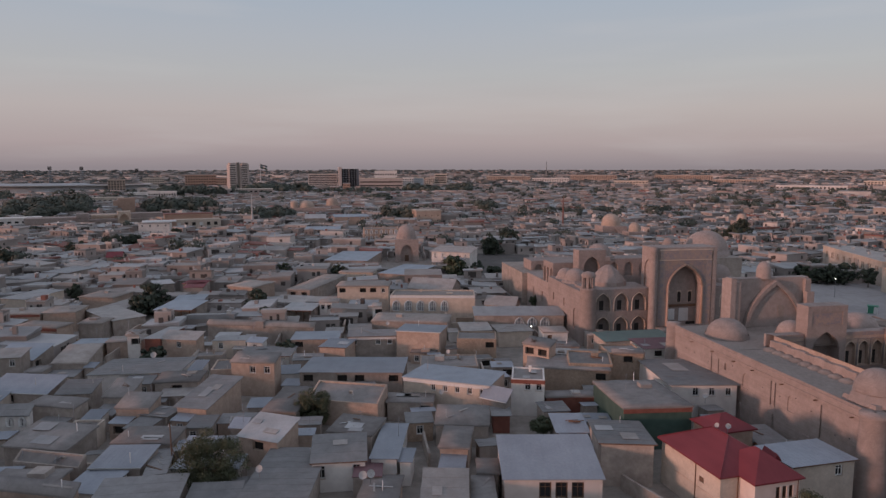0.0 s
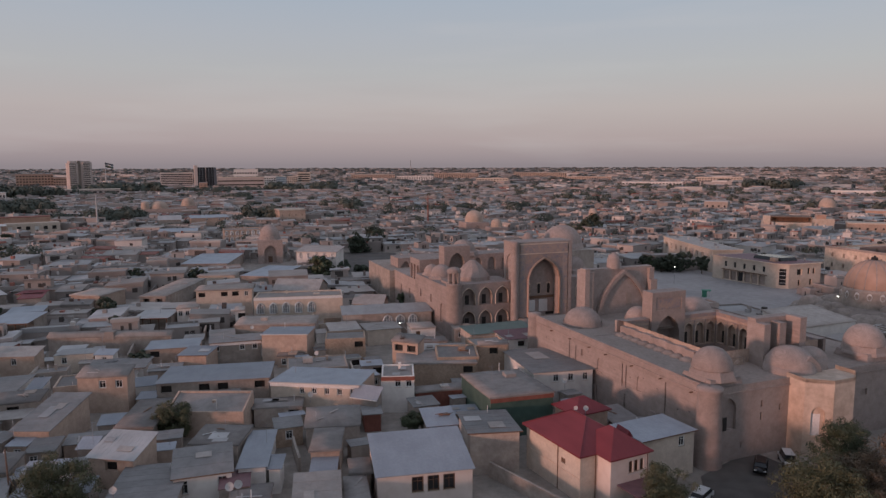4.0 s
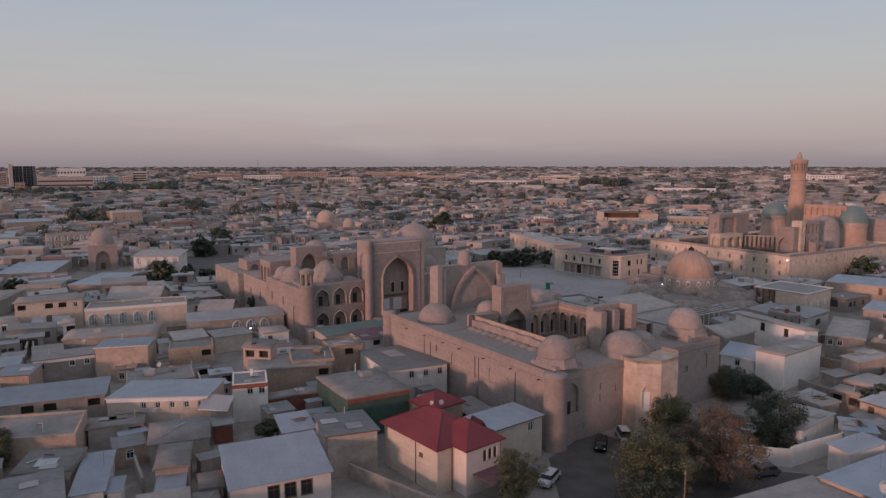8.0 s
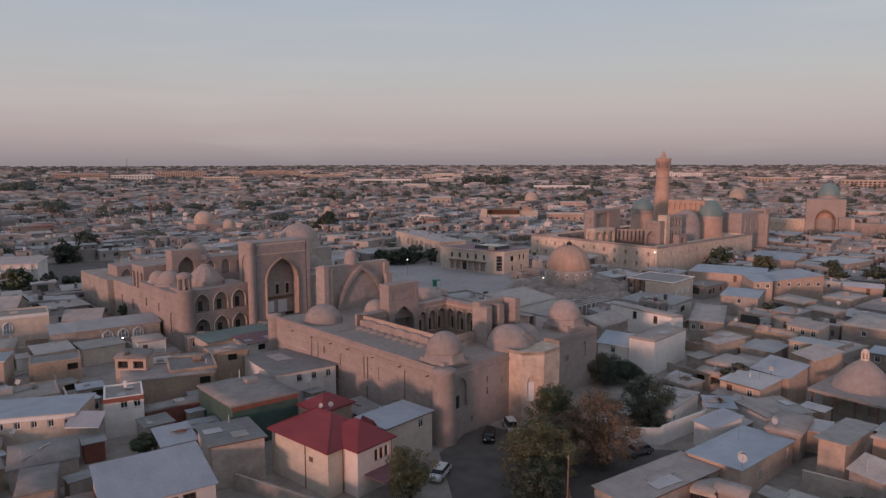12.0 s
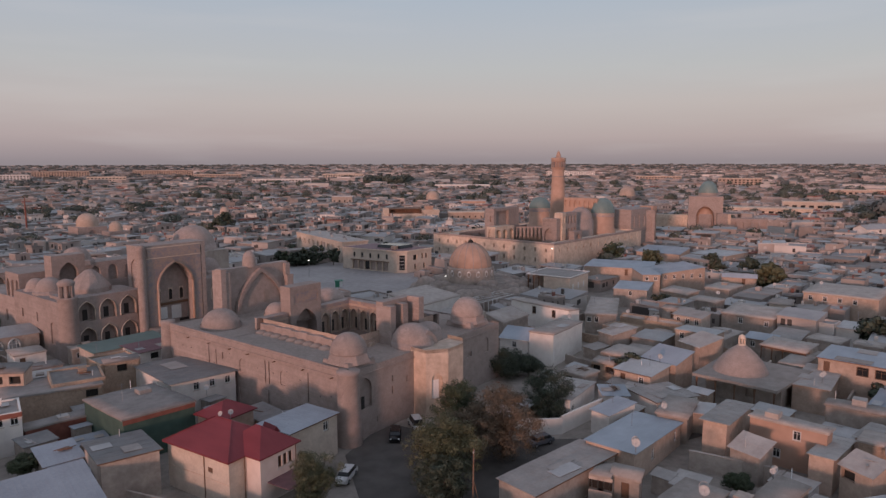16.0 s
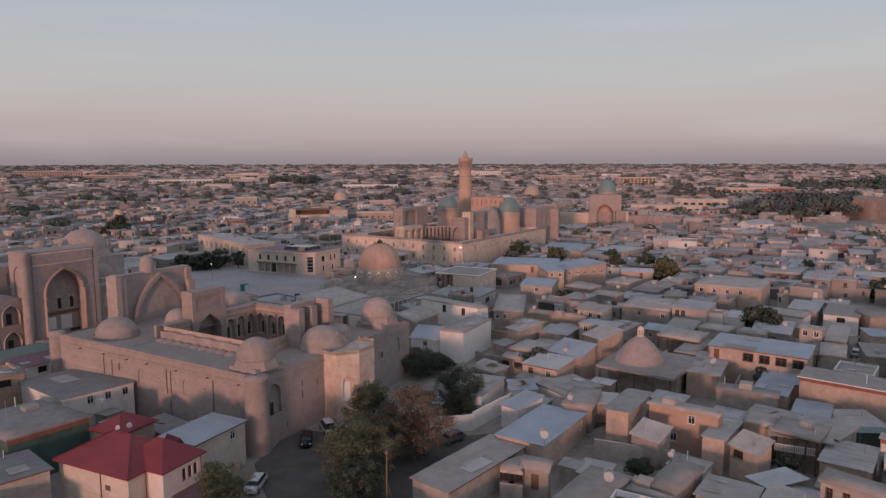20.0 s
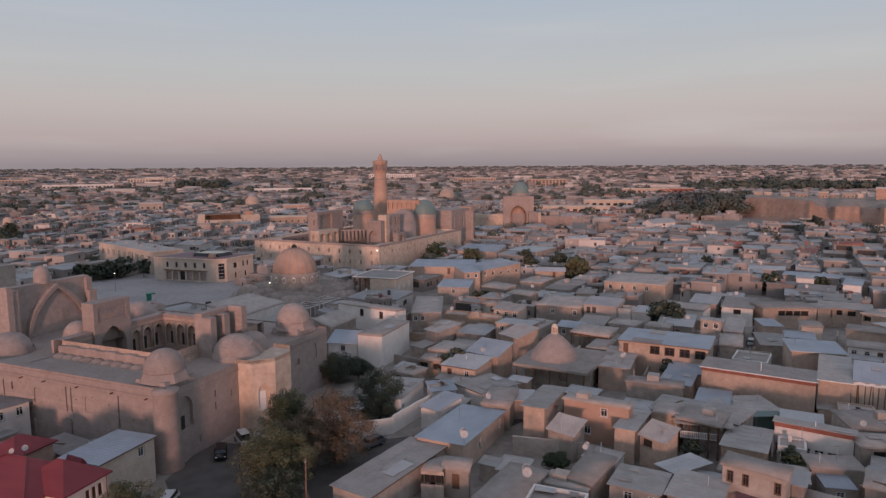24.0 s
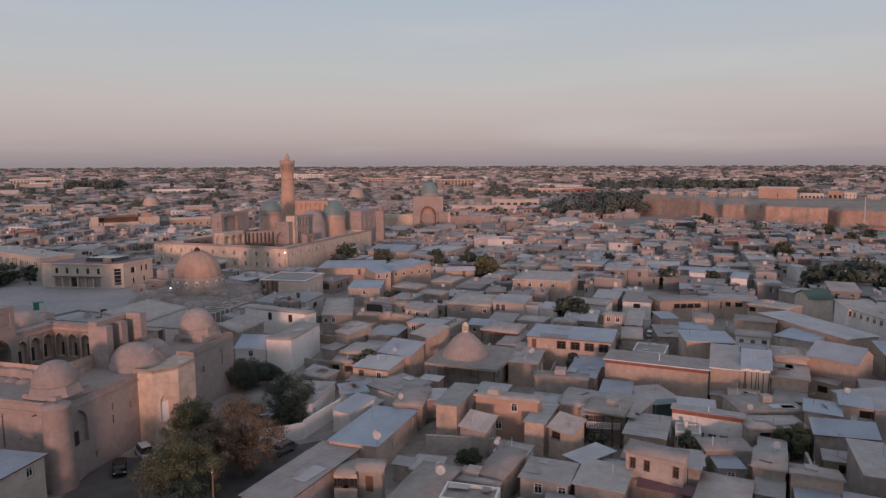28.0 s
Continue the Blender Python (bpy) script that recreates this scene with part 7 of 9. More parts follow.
house(99.4, 48.2, 3.3, 5.0, -65.4, 3.4, roof="tin", wall="mud")
house(131.0, -6.4, 5.6, 9.0, -92.0, 5.2, roof="slab", wall="clay")
house(140.5, -6.4, 5.3, 8.0, -85.8, 6.2, roof="slab", wall="clay")
house(141.7, -15.1, 8.1, 9.0, -113.2, 6.5, roof="tinblue", wall="clay", gable=True)
house(123.0, -19.5, 8.8, 11.1, -146.1, 5, roof="tin", wall="mud")
house(106.3, -3.1, 8.5, 4.6, -65.4, 4.2, roof="slab", wall="mud", win=".oo..")
house(113.7, -2.0, 9.6, 6.9, -65.4, 4.4, roof="slab", wall="mud")
house(96.9, 2.8, 6.1, 4.0, -68.9, 3.4, roof="slab", wall="mud")
house(184.4, 69.2, 5.0, 8.0, -75.8, 5, roof="slab", wall="cream")
house(172.1, 48.8, 4.7, 8.3, -85.8, 4.5, roof="tin", wall="white")
house(181.4, 41.1, 11.3, 8.0, -91.6, 4.5, roof="slab", wall="white")
house(130.7, 75.2, 6.5, 8.0, -80.6, 4.5, roof="tin", wall="mud")
house(200.7, 92.4, 7.2, 11.5, -85.9, 4, roof="slab", wall="mud")
house(192.5, 19.0, 13.3, 8.0, -60.4, 5, roof="slab", wall="clay", win="..oooo.")
house(197.1, 11.1, 5.7, 6.0, -45.0, 5, roof="slate", wall="clay", win=".d")
house(193.8, -4.9, 10.3, 8.0, -117.2, 5, roof="slab", wall="clay", win="o...")
house(174.2, -0.5, 8.8, 6.0, -91.4, 5, roof="slab", wall="clay")
house(165.1, -10.5, 7.5, 13.4, -113.0, 4.8, roof="tinblue", wall="mud")
house(172.6, -12.7, 8.6, 25.8, -49.9, 5.5, roof="tin", wall="clay")
house(208.4, -14.8, 6.3, 8.0, -65.8, 5.5, roof="green", wall="cream", gable=True)
house(192.6, -23.7, 7.9, 12.0, -81.2, 7, roof="slate", wall="white", win="wwwwww", wood=True)
house(243.1, 17.8, 5.0, 8.0, -89.2, 5.5, roof="tin", wall="white")
house(251.4, 16.9, 15.9, 8.0, -89.2, 5, roof="tinblue", wall="mud")
house(172.7, 19.9, 3.9, 7.4, -65.7, 4.5, roof="tinblue", wall="clay")
house(175.2, 11.3, 4.3, 6.0, -79.2, 4.5, roof="slab", wall="cream")
house(146.4, 8.7, 9.1, 9.2, -74.7, 6.5, roof="tinblue", wall="clay")
house(158.3, 17.5, 5.4, 10.8, -74.4, 4, roof="slate", wall="mud")
house(150.6, 24.3, 4.1, 9.9, -81.2, 4.5, roof="slab", wall="mud")
house(272.7, -13.4, 3.6, 7.0, -66.1, 5, roof="tin", wall="white")
house(291.9, -23.6, 4.5, 7.0, -78.9, 5, roof="slab", wall="white")
house(325.7, -23.9, 7.8, 9.0, -79.9, 5, roof="slate", wall="clay", win=".oo")
house(300.8, -30.8, 11.6, 9.0, -53.7, 5, roof="slate", wall="clay", win=".w.")
house(221.2, -12.6, 7.8, 9.0, -133.7, 4.6, roof="slate", wall="mud")
house(-44.1, 104.4, 4.5, 3.8, -13.9, 3.4, roof="slate", wall="mud")
house(-51.0, 80.6, 8.1, 3.9, -0.6, 3.6, roof="slab", wall="clay")
house(-33.5, 91.9, 5.8, 3.0, 11.3, 3.2, roof="tinblue", wall="mud")
house(-4.5, 110.5, 7.5, 4.0, -2.4, 3.2, roof="slab", wall="mud", win="..o")
house(10.2, 105.0, 2.6, 4.0, -0.6, 3, roof="slate", wall="rust")
house(-120.9, 200.0, 8.1, 15.4, -10.7, 4.5, roof="tin", wall="cream")
house(-107.7, 172.9, 12.0, 8.0, 6.6, 5, roof="slab", wall="clay", fascia="rust")
house(-93.0, 157.5, 10.7, 5.3, -10.7, 5, roof="slab", wall="clay", fascia="rust")
house(-97.5, 174.9, 7.9, 8.4, 7.5, 5, roof="slab", wall="clay")
house(-87.8, 187.5, 7.0, 17.6, -10.6, 4, roof="slate", wall="white", side=".g")
house(-69.4, 180.8, 9.4, 12.6, -0.7, 5, roof="tinblue", wall="mud", porch=True)
house(-71.0, 192.7, 7.9, 8.0, 9.2, 4.8, roof="tinblue", wall="mud")
house(-136.1, 249.1, 10.4, 15.2, -13.1, 4.5, roof="tin", wall="mud", win="o..")
house(-137.3, 287.1, 5.8, 8.0, 17.3, 4.5, roof="redtin", wall="clay", gable=True)
house(-99.0, 200.0, 10.8, 10.0, -8.4, 4.2, roof="slab", wall="clay")
house(-84.2, 163.9, 5.7, 6.0, 3.2, 4.4, roof="slab", wall="mud")
house(-91.5, 276.2, 12.2, 8.0, -44.7, 4.5, roof="tin", wall="clay")
house(-79.6, 221.0, 6.8, 6.0, -0.8, 4.5, roof="redtin", wall="mud")
house(-60.1, 216.2, 9.4, 11.6, -21.8, 4.5, roof="slab", wall="clay")
house(-71.3, 157.1, 3.3, 3.0, -0.7, 3.4, roof="slab", wall="white", win=".w")
house(-39.1, 220.0, 7.5, 31.2, -13.1, 4.5, roof="slab", wall="mud", win="oo")
house(-37.2, 182.3, 8.0, 9.7, -5.9, 4.2, roof="tin", wall="mud", porch=True)
house(-35.4, 287.3, 17.2, 31.0, -6.5, 4.5, roof="tinblue", wall="mud")
house(-28.5, 241.6, 12.2, 8.0, -4.9, 4.8, roof="slab", wall="cream", win=".w")
house(-10.8, 245.9, 12.3, 23.8, -20.9, 4.8, roof="tinblue", wall="mud")
house(-58.9, 293.4, 6.4, 7.0, 16.4, 4.5, roof="slab", wall="clay")
house(15.8, 114.0, 5.6, 7.0, -7.9, 6.4, roof="flat", wall="white", win=".ww", fascia="rust")
house(46.5, 81.2, 9.0, 6.1, 13.6, 6.2, roof="tinblue", wall="cream", side="w/w", win=".w")
house(36.1, 128.8, 7.0, 6.4, 4.8, 6.8, roof="flat", wall="brickwall", win=".w")
house(46.2, 139.4, 7.9, 8.1, 6.5, 5, roof="plum", wall="white", win=".o.w")
house(-0.8, 208.7, 13.7, 11.0, -17.1, 5, roof="slate", wall="mud", gable=True)
house(-31.1, 370.4, 18.6, 13.0, 8.3, 9, roof="flat", wall="clay", win="aaaaaaa/aaaaaaa", ww=1.5, wh=2.2)
house(-174.5, 419.3, 17.8, 14.0, 13.9, 8, roof="slab", wall="white", win="wwww/wwww")
house(-185.0, 491.6, 33.5, 14.0, 39.4, 7, roof="flat", wall="clay", win="wwwwww")
house(-121.5, 327.5, 8.5, 8.0, 17.2, 5, roof="slab", wall="white", win="aaa")
house(-90.8, 221.1, 5.7, 9.0, 30.5, 4.5, roof="tin", wall="mud")
house(-77.7, 214.9, 5.6, 9.0, 10.7, 4.5, roof="redtin", wall="mud")
house(-84.8, 174.8, 19.1, 8.0, -43.8, 4.2, roof="slate", wall="mud", win=".g")
house(190.3, 113.1, 5.2, 13.8, -44.7, 7.5, roof="tinblue", wall="clay", win="ww", side="wwwwww")
house(101.0, 56.0, 7.1, 8.4, -109.3, 3.6, roof="slate", wall="white")
house(135.9, 34.0, 16.7, 10.8, -84.3, 7, roof="tinblue", wall="clay", win="d.wwww", wood=True, ww=1.9, wh=1.7)
house(125.4, 15.5, 17.7, 6.5, -88.5, 6.4, roof="slate", wall="clay", fascia="rust")
house(115.3, 15.7, 7.4, 7.0, -55.2, 3.2, roof="slate", wall="teal")
house(106.6, 24.7, 6.1, 7.0, -91.3, 4, roof="slate", wall="clay")
house(106.9, 17.9, 6.6, 7.0, -100.3, 4, roof="slate", wall="mud", porch=True)
house(183.7, -29.8, 13.2, 12.0, -149.7, 7, roof="slate", wall="white", win="wwwwww")
house(200.9, 5.4, 11.8, 9.0, -87.0, 5, roof="slate", wall="clay", win=".ooo")


house(43.3, 146.0, 15.4, 6.4, 9.5, 4.8, roof="teal", wall="mud", hb=5.2)


# ---- ground ----
def ground_z(d):
    return 0.0 if d < 1500 else 21.0 * ((d - 1500) / 3400) ** 1.3


g = Geo()
rings = [0.01, 60, 120, 200, 320, 500, 800, 1200, 1700, 2300, 3000, 3800, 4970]
seg = 72
for r_ in rings:
    for i in range(seg):
        a = math.tau * i / seg
        g.v.append((r_ * math.cos(a), r_ * math.sin(a), ground_z(r_)))
for j in range(len(rings) - 1):
    for i in range(seg):
        a, b = j * seg + i, j * seg + (i + 1) % seg
        g.f.append((a, a + seg, b + seg, b))
        g.s.append(True)
        g.k.append(0)
ground = tagged(new("ground", g.mesh("ground", "dust")), "dusty bare earth between the houses of the town", "ground", kind="structure")
square = tagged(new("pavement", Geo().prism([(98, 150), (150, 172), (166, 196), (150, 262), (112, 255), (84, 148)], 0, 0.06).mesh("pavement", "paving")), "pale paved square between the monuments", "square", kind="structure")
lane = tagged(new("road", Geo().prism([(46, 66), (55, 54), (82, 50), (108, 44), (109, 49), (84, 57), (68, 70), (64, 84), (52, 78)], 0, 0.05).mesh("road", "asphalt")), "worn dark lane beside the madrasa", "road", kind="structure")
for q in ((57, 70, 8, 9, 10), (70, 60, 14, 5, -8), (92, 52, 14, 3.2, -8), (122, 205, 20, 36, -20), (140, 182, 12, 14, 0), (62, 141, 30, 7, 9.5), (48, 61, 9, 8, 0), (62, 48, 8, 6, -20)):
    claim(*q)


# ---- trees ----
LEAF_WORDS = {"leaf": "green leafy", "leafdark": "dark green", "leafolive": "olive-green dusty", "leafdry": "dry brown-leaved"}


def tree(x, y, h, r, leaf="leafdark", flat=1.0):
    """A tapered trunk with limbs and a crown of many leaves in clumps."""
    q = random.Random(round(x * 31 + y * 17))
    far = math.hypot(x, y)
    name = "shrub" if h < 5.5 or flat < 0.7 else "tree"
    ob = thing(name, pose(x, y, 0), f"{LEAF_WORDS[leaf]} {'courtyard shrub' if name == 'shrub' else 'courtyard tree'} with an uneven crown", name, "trees of the old town")
    zc = h - r * 0.85 * flat
    tg = Geo()
    base_r = max(0.09, r * 0.06)
    tube(tg, (0, 0, -0.1), (q.uniform(-0.2, 0.2), q.uniform(-0.2, 0.2), max(0.6, zc * 0.7)), base_r, 8, base_r * 0.7)
    limbs = []
    for k in range(7):
        a = math.tau * k / 7 + q.uniform(-0.4, 0.4)
        e = (r * 0.62 * math.cos(a), r * 0.62 * math.sin(a), zc + r * flat * q.uniform(-0.3, 0.55))
        tube(tg, (0, 0, max(0.4, zc * 0.55)), e, base_r * 0.55, 5, base_r * 0.15)
        limbs.append(e)
    part("trunk", tg, "bark", ob)
    cg = Geo()
    n_cl = int(70 + 16 * r) if far < 130 else int(30 + 6 * r)
    per = 150 if far < 130 else 40
    size = (0.062 + 0.005 * r) if far < 130 else 0.26 + 0.025 * r
    for k in range(n_cl):
        while True:
            v = Vector((q.uniform(-1, 1), q.uniform(-1, 1), q.uniform(-1, 1)))
            if 0.1 < v.length < 1:
                break
        v *= q.uniform(0.72, 1.04) ** 0.6
        lump = 1 + 0.22 * math.sin(3 * math.atan2(v.y, v.x) + x) + 0.12 * math.sin(5 * v.z + y)
        c = Vector((v.x * r * lump * 0.86, v.y * r * lump * 0.86, zc + v.z * r * flat * 0.86))
        if c.z < 0.4:
            c.z = 0.4 + q.random() * 0.4
        cr = r * q.uniform(0.16, 0.30)
        for _ in range(per):
            d = Vector((q.gauss(0, 1), q.gauss(0, 1), q.gauss(0, 1))).normalized()
            p = c + Vector((d.x, d.y, d.z * 0.8)) * cr * q.uniform(0.5, 1.0)
            u = Vector((q.uniform(-1, 1), q.uniform(-1, 1), q.uniform(-1, 1))).normalized()
            w = d.cross(u).normalized() * size * q.uniform(0.6, 1.3)
            u = w.cross(d) * q.uniform(0.7, 1.4)
            n = len(cg.v)
            cg.v += [tuple(p - w), tuple(p + u * 0.9), tuple(p + w), tuple(p - u * 0.9)]
            cg.f.append((n, n + 1, n + 2, n + 3))
            cg.s.append(False)
            cg.k.append(0)
    part("crown", cg, leaf, ob)
    return ob


tree(56.4, 61.5, 10.0, 5.3, "leafolive")
tree(68.2, 71.5, 9.1, 4.2, "leaf")
tree(68.4, 62.2, 11.2, 5.7, "leafdry", flat=1.12)
tree(63.0, 63.6, 9.0, 4.2, "leafdry", flat=1.1)
tree(52.8, 58.2, 6.6, 3.8, "leafdark")
tree(84.3, 66.8, 8.7, 5.0, "leafdark")
tree(96.1, 87.4, 5.1, 5.5, "leafdark", flat=0.5)
tree(99.2, 83.7, 4.0, 3.4, "leafdark", flat=0.5)
tree(40.8, 67.9, 7.0, 3.5, "leafolive")
tree(110.6, 68.4, 6.0, 3.3, "leafdark")
tree(235.3, 113.9, 9.0, 5.3, "leafdark")
tree(233.9, 153.9, 9.8, 5.7, "leaf")
tree(231.3, 135.7, 8.9, 4.5, "leafolive")
tree(246.0, 104.1, 7.5, 4.1, "leafdark")
tree(226.0, 89.0, 8.9, 5.8, "leafolive")
tree(170.8, 95.8, 5.0, 4.0, "leafdark", flat=0.6)
tree(353.9, 148.8, 7.5, 5.8, "leafdark", flat=0.7)
tree(-20.1, 106.0, 6.3, 3.6, "leafolive")
tree(-29.0, 82.6, 8.7, 4.9, "leafolive")
tree(-82.4, 192.0, 9.3, 5.7, "leafdark")
tree(-82.4, 185.6, 7.2, 3.8, "leafdark")
tree(-45.2, 175.9, 5.4, 2.8, "leafdark")
tree(-52.5, 194.1, 6.7, 3.8, "leafdark")
tree(-56.8, 248.5, 6.6, 3.0, "leafdark")
tree(-36.4, 244.1, 6.8, 3.3, "leafdark")
tree(35.6, 339.7, 12.4, 7.5, "leafdark")
tree(26.5, 325.9, 10.6, 6.6, "leafdark")
tree(6.8, 249.4, 9.7, 5.5, "leaf")
tree(15.5, 256.0, 6.6, 3.0, "leafdark")
tree(29.0, 195.6, 4.7, 2.0, "leaf")
tree(160.5, 359.0, 12.6, 6.6, "leafdark")
tree(174.8, 384.5, 12.5, 5.3, "leafdark")
tree(144.0, 253.4, 7.8, 4.4, "leafdark")
tree(149.7, 242.8, 7.7, 4.3, "leafdark")
tree(151.0, 232.0, 6.8, 3.3, "leafdark")
tree(141.6, 239.0, 7.2, 3.8, "leafdark")
tree(146.0, 284.3, 7.7, 3.2, "leafdark")
tree(-179.8, 279.7, 9.2, 6.2, "leafdark")
tree(-164.4, 345.5, 7.6, 7.1, "leafdark", flat=0.6)
tree(-160.2, 353.5, 7.3, 6.5, "leafdark", flat=0.6)
tree(-171.3, 318.9, 8.1, 4.9, "leafdark")
tree(-115.4, 213.1, 5.4, 2.9, "leafdark")
tree(-149.7, 386.4, 7.6, 4.2, "leafdark")
tree(16.5, 100.2, 3.4, 2.4, "leaf", flat=0.5)
tree(-33.2, 145.8, 4.0, 2.3, "leafdark", flat=0.6)
tree(-59.5, 139.0, 4.5, 2.9, "leafdark", flat=0.6)
tree(104.2, -6.2, 5.5, 3.0, "leafolive")
tree(96.9, 6.4, 3.6, 1.9, "leaf", flat=0.6)
tree(94.1, 19.5, 3.4, 1.6, "leafdark", flat=0.6)
tree(129.9, 31.7, 3.9, 2.6, "leafdark", flat=0.6)
tree(170.0, 42.8, 7.4, 6.0, "leafdark", flat=0.6)
tree(227.7, 89.0, 8.7, 5.0, "leafolive")
tree(242.7, 103.0, 7.4, 4.0, "leafdark")
tree(244.8, -17.0, 9.2, 5.0, "leafdark")
tree(251.1, -23.0, 9.7, 5.5, "leafdark")
tree(240.8, -26.0, 9.2, 4.9, "leafdark")
tree(253.3, -36.0, 10.1, 6.1, "leafdark")
tree(235.4, 26.9, 7.4, 4.0, "leafdark")
tree(241.6, 12.9, 6.4, 2.9, "leafdark")
tree(264.3, -5.3, 6.7, 3.1, "leafdark")
tree(315.8, -9.8, 9.1, 4.8, "leafolive")
tree(273.1, 53.9, 6.4, 2.8, "leafdark")
tree(410.4, -33.6, 9.7, 5.5, "leafdark")
tree(443.6, 29.8, 11.1, 6.0, "leafdark")
tree(397.8, -26.3, 7.8, 3.4, "leafdark")
tree(389.7, -41.9, 7.8, 3.3, "leafdark")
tree(402.8, -51.9, 8.5, 4.1, "leafdark")
tree(135.4, 248.5, 6.1, 3.1, "leafdark")
tree(136.3, 243.6, 5.8, 3.3, "leaf")
tree(138.0, 239.4, 6.3, 3.3, "leafdark")
tree(144.3, 242.9, 5.6, 3.1, "leaf")
tree(145.2, 237.4, 5.6, 3.1, "leafdark")
tree(152.5, 242.1, 5.5, 2.9, "leaf")
tree(159.3, 245.6, 4.6, 2.5, "leafdark")
tree(148.1, 289.0, 6.1, 2.5, "leafdark")


# ---- the red-roofed house and its neighbour ----
def hip(g, x0, y0, x1, y1, z, rise, e=0.45, ridge="x"):
    x0, y0, x1, y1 = x0 - e, y0 - e, x1 + e, y1 + e
    w, d = x1 - x0, y1 - y0
    in_ = min(w, d) / 2
    if w >= d:
        a, b = (x0 + in_, (y0 + y1) / 2, z + rise), (x1 - in_, (y0 + y1) / 2, z + rise)
        g.face([(x0, y0, z), (x1, y0, z), b, a]), g.face([(x1, y1, z), (x0, y1, z), a, b])
        g.face([(x1, y0, z), (x1, y1, z), b]), g.face([(x0, y1, z), (x0, y0, z), a])
    else:
        a, b = ((x0 + x1) / 2, y0 + in_, z + rise), ((x0 + x1) / 2, y1 - in_, z + rise)
        g.face([(x1, y0, z), (x1, y1, z), b, a]), g.face([(x0, y1, z), (x0, y0, z), a, b])
        g.face([(x0, y0, z), (x1, y0, z), a]), g.face([(x1, y1, z), (x0, y1, z), b])
    g.face([(x0, y1, z - 0.02), (x1, y1, z - 0.02), (x1, y0, z - 0.02), (x0, y0, z - 0.02)])
    for p, q in (((x0, y0), (x1, y0)), ((x1, y0), (x1, y1)), ((x1, y1), (x0, y1)), ((x0, y1), (x0, y0))):
        g.face([(*p, z - 0.18), (*q, z - 0.18), (*q, z), (*p, z)])
    return g


red_house = thing("house", pose(33.0, 74.6, 0, 0, 0, 15), "two-storey pink-plastered house with a red sheet-metal hip roof", "house", "houses of the old town")
claim(37.5, 80.5, 6.0, 7.0, 15)
claim(39, 73.5, 4.5, 2, 15)
claim(38, 68, 8, 4, 15)
claim(96.5, 84, 8, 6, 0)
claim(86, 79, 7, 6, 0)
claim(62, 80, 9, 6, 10)
claim(48, 71.5, 5, 5, 0)
claim(75.6, 61.5, 4, 4, 0)
claim(22, 74, 5, 5, 5)
claim(29.5, 71, 4.5, 6, 15)
RW, RD = 8.7, 11.8          # width and depth of the main body
g = Geo()
g.facade((0, 0), (2.6, 0), 0, 6.2)
g.facade((RW, -2.6), (RW, RD), 0, 6.2, [(5, 5.9, 3.7, 5.3, False, 0.18)], back=False)
g.facade((RW, RD), (0, RD), 0, 6.2)
g.facade((0, RD), (0, 0), 0, 6.2, [(7.9, 8.8, 3.9, 4.6, False, 0.15)], back=False)
part("wall", g, "cream", red_house)
g = Geo()
g.facade((2.6, -2.6), (RW, -2.6), 0, 6.2, [(s, s + 0.6, 3.9, 5.4, False, 0.18) for s in (2.9, 3.8, 4.7)], back=False)
g.facade((2.6, 0), (2.6, -2.6), 0, 6.2)
part("wing_wall", g, "rosewhite", red_house, "pale rose-white plastered wing")
for s in (3.2, 4.1, 5.0):
    wm = window_mesh(0.6, 1.5)
    wo = part("window", wm[3], None, red_house, "", pose(2.6 + s, -2.42, 3.9))
    part("pane", wm[1], None, wo)
    part("sill", wm[2], None, wo)
part("window_surround", Geo().box(5.3, -2.64, 3.62, 8.1, -2.603, 3.88).box(5.3, -2.64, 5.42, 8.1, -2.603, 5.62), "white", red_house, "pale plaster band round the windows")
wm = window_mesh(0.9, 1.6)
wo = part("window", wm[3], None, red_house, "", pose(RW - 0.18, 2.85, 3.7, 0, 0, 90))
part("pane", wm[1], None, wo)
part("vent_grille", Geo().box(0.05, 3.0, 3.95, 0.15, 3.9, 4.55), "wood", red_house)
part("string_course", Geo().box(-0.05, 0.0, 3.0, -0.003, RD, 3.14), "pale", red_house, "thin plaster course on the side wall")
part("roof", hip(Geo(), 0, 0, RW, RD, 6.25, 2.7), "redtin", red_house, "red sheet-metal hip roof")
part("wing_roof", hip(Geo(), 2.6, -2.6, RW, 4.4, 6.3, 2.45), "redtin", red_house, "red sheet-metal wing roof")
for sx_, sy_, ex_, ey_ in ((-0.45, -0.45, RW / 2, 4.35), (RW + 0.45, RD + 0.45, RW / 2, RD - 4.3), (-0.45, RD + 0.45, RW / 2, RD - 4.3)):
    part("hip_cap", tube(Geo(), (sx_, sy_, 6.28), (ex_, ey_, 8.98), 0.07, 6), "redtin", red_house)
part("ridge_cap", tube(Geo(), (RW / 2, 4.35, 8.97), (RW / 2, RD - 4.3, 8.97), 0.08, 6), "redtin", red_house)
dg = Geo()
dg.face([(7.0, -0.2, 7.2), (8.3, -0.2, 7.2), (7.65, -0.2, 8.1)])
dg.face([(7.0, -0.2, 7.2), (7.65, -0.2, 8.1), (7.65, 2.0, 8.3), (7.0, 2.0, 7.2)])
dg.face([(7.65, -0.2, 8.1), (8.3, -0.2, 7.2), (8.3, 2.0, 7.2), (7.65, 2.0, 8.3)])
part("dormer", dg, "redtin", red_house, "small triangular roof dormer")
for px_, py_ in ((2.4, -0.05), (0.0, 4.6), (RW - 0.2, -2.66)):
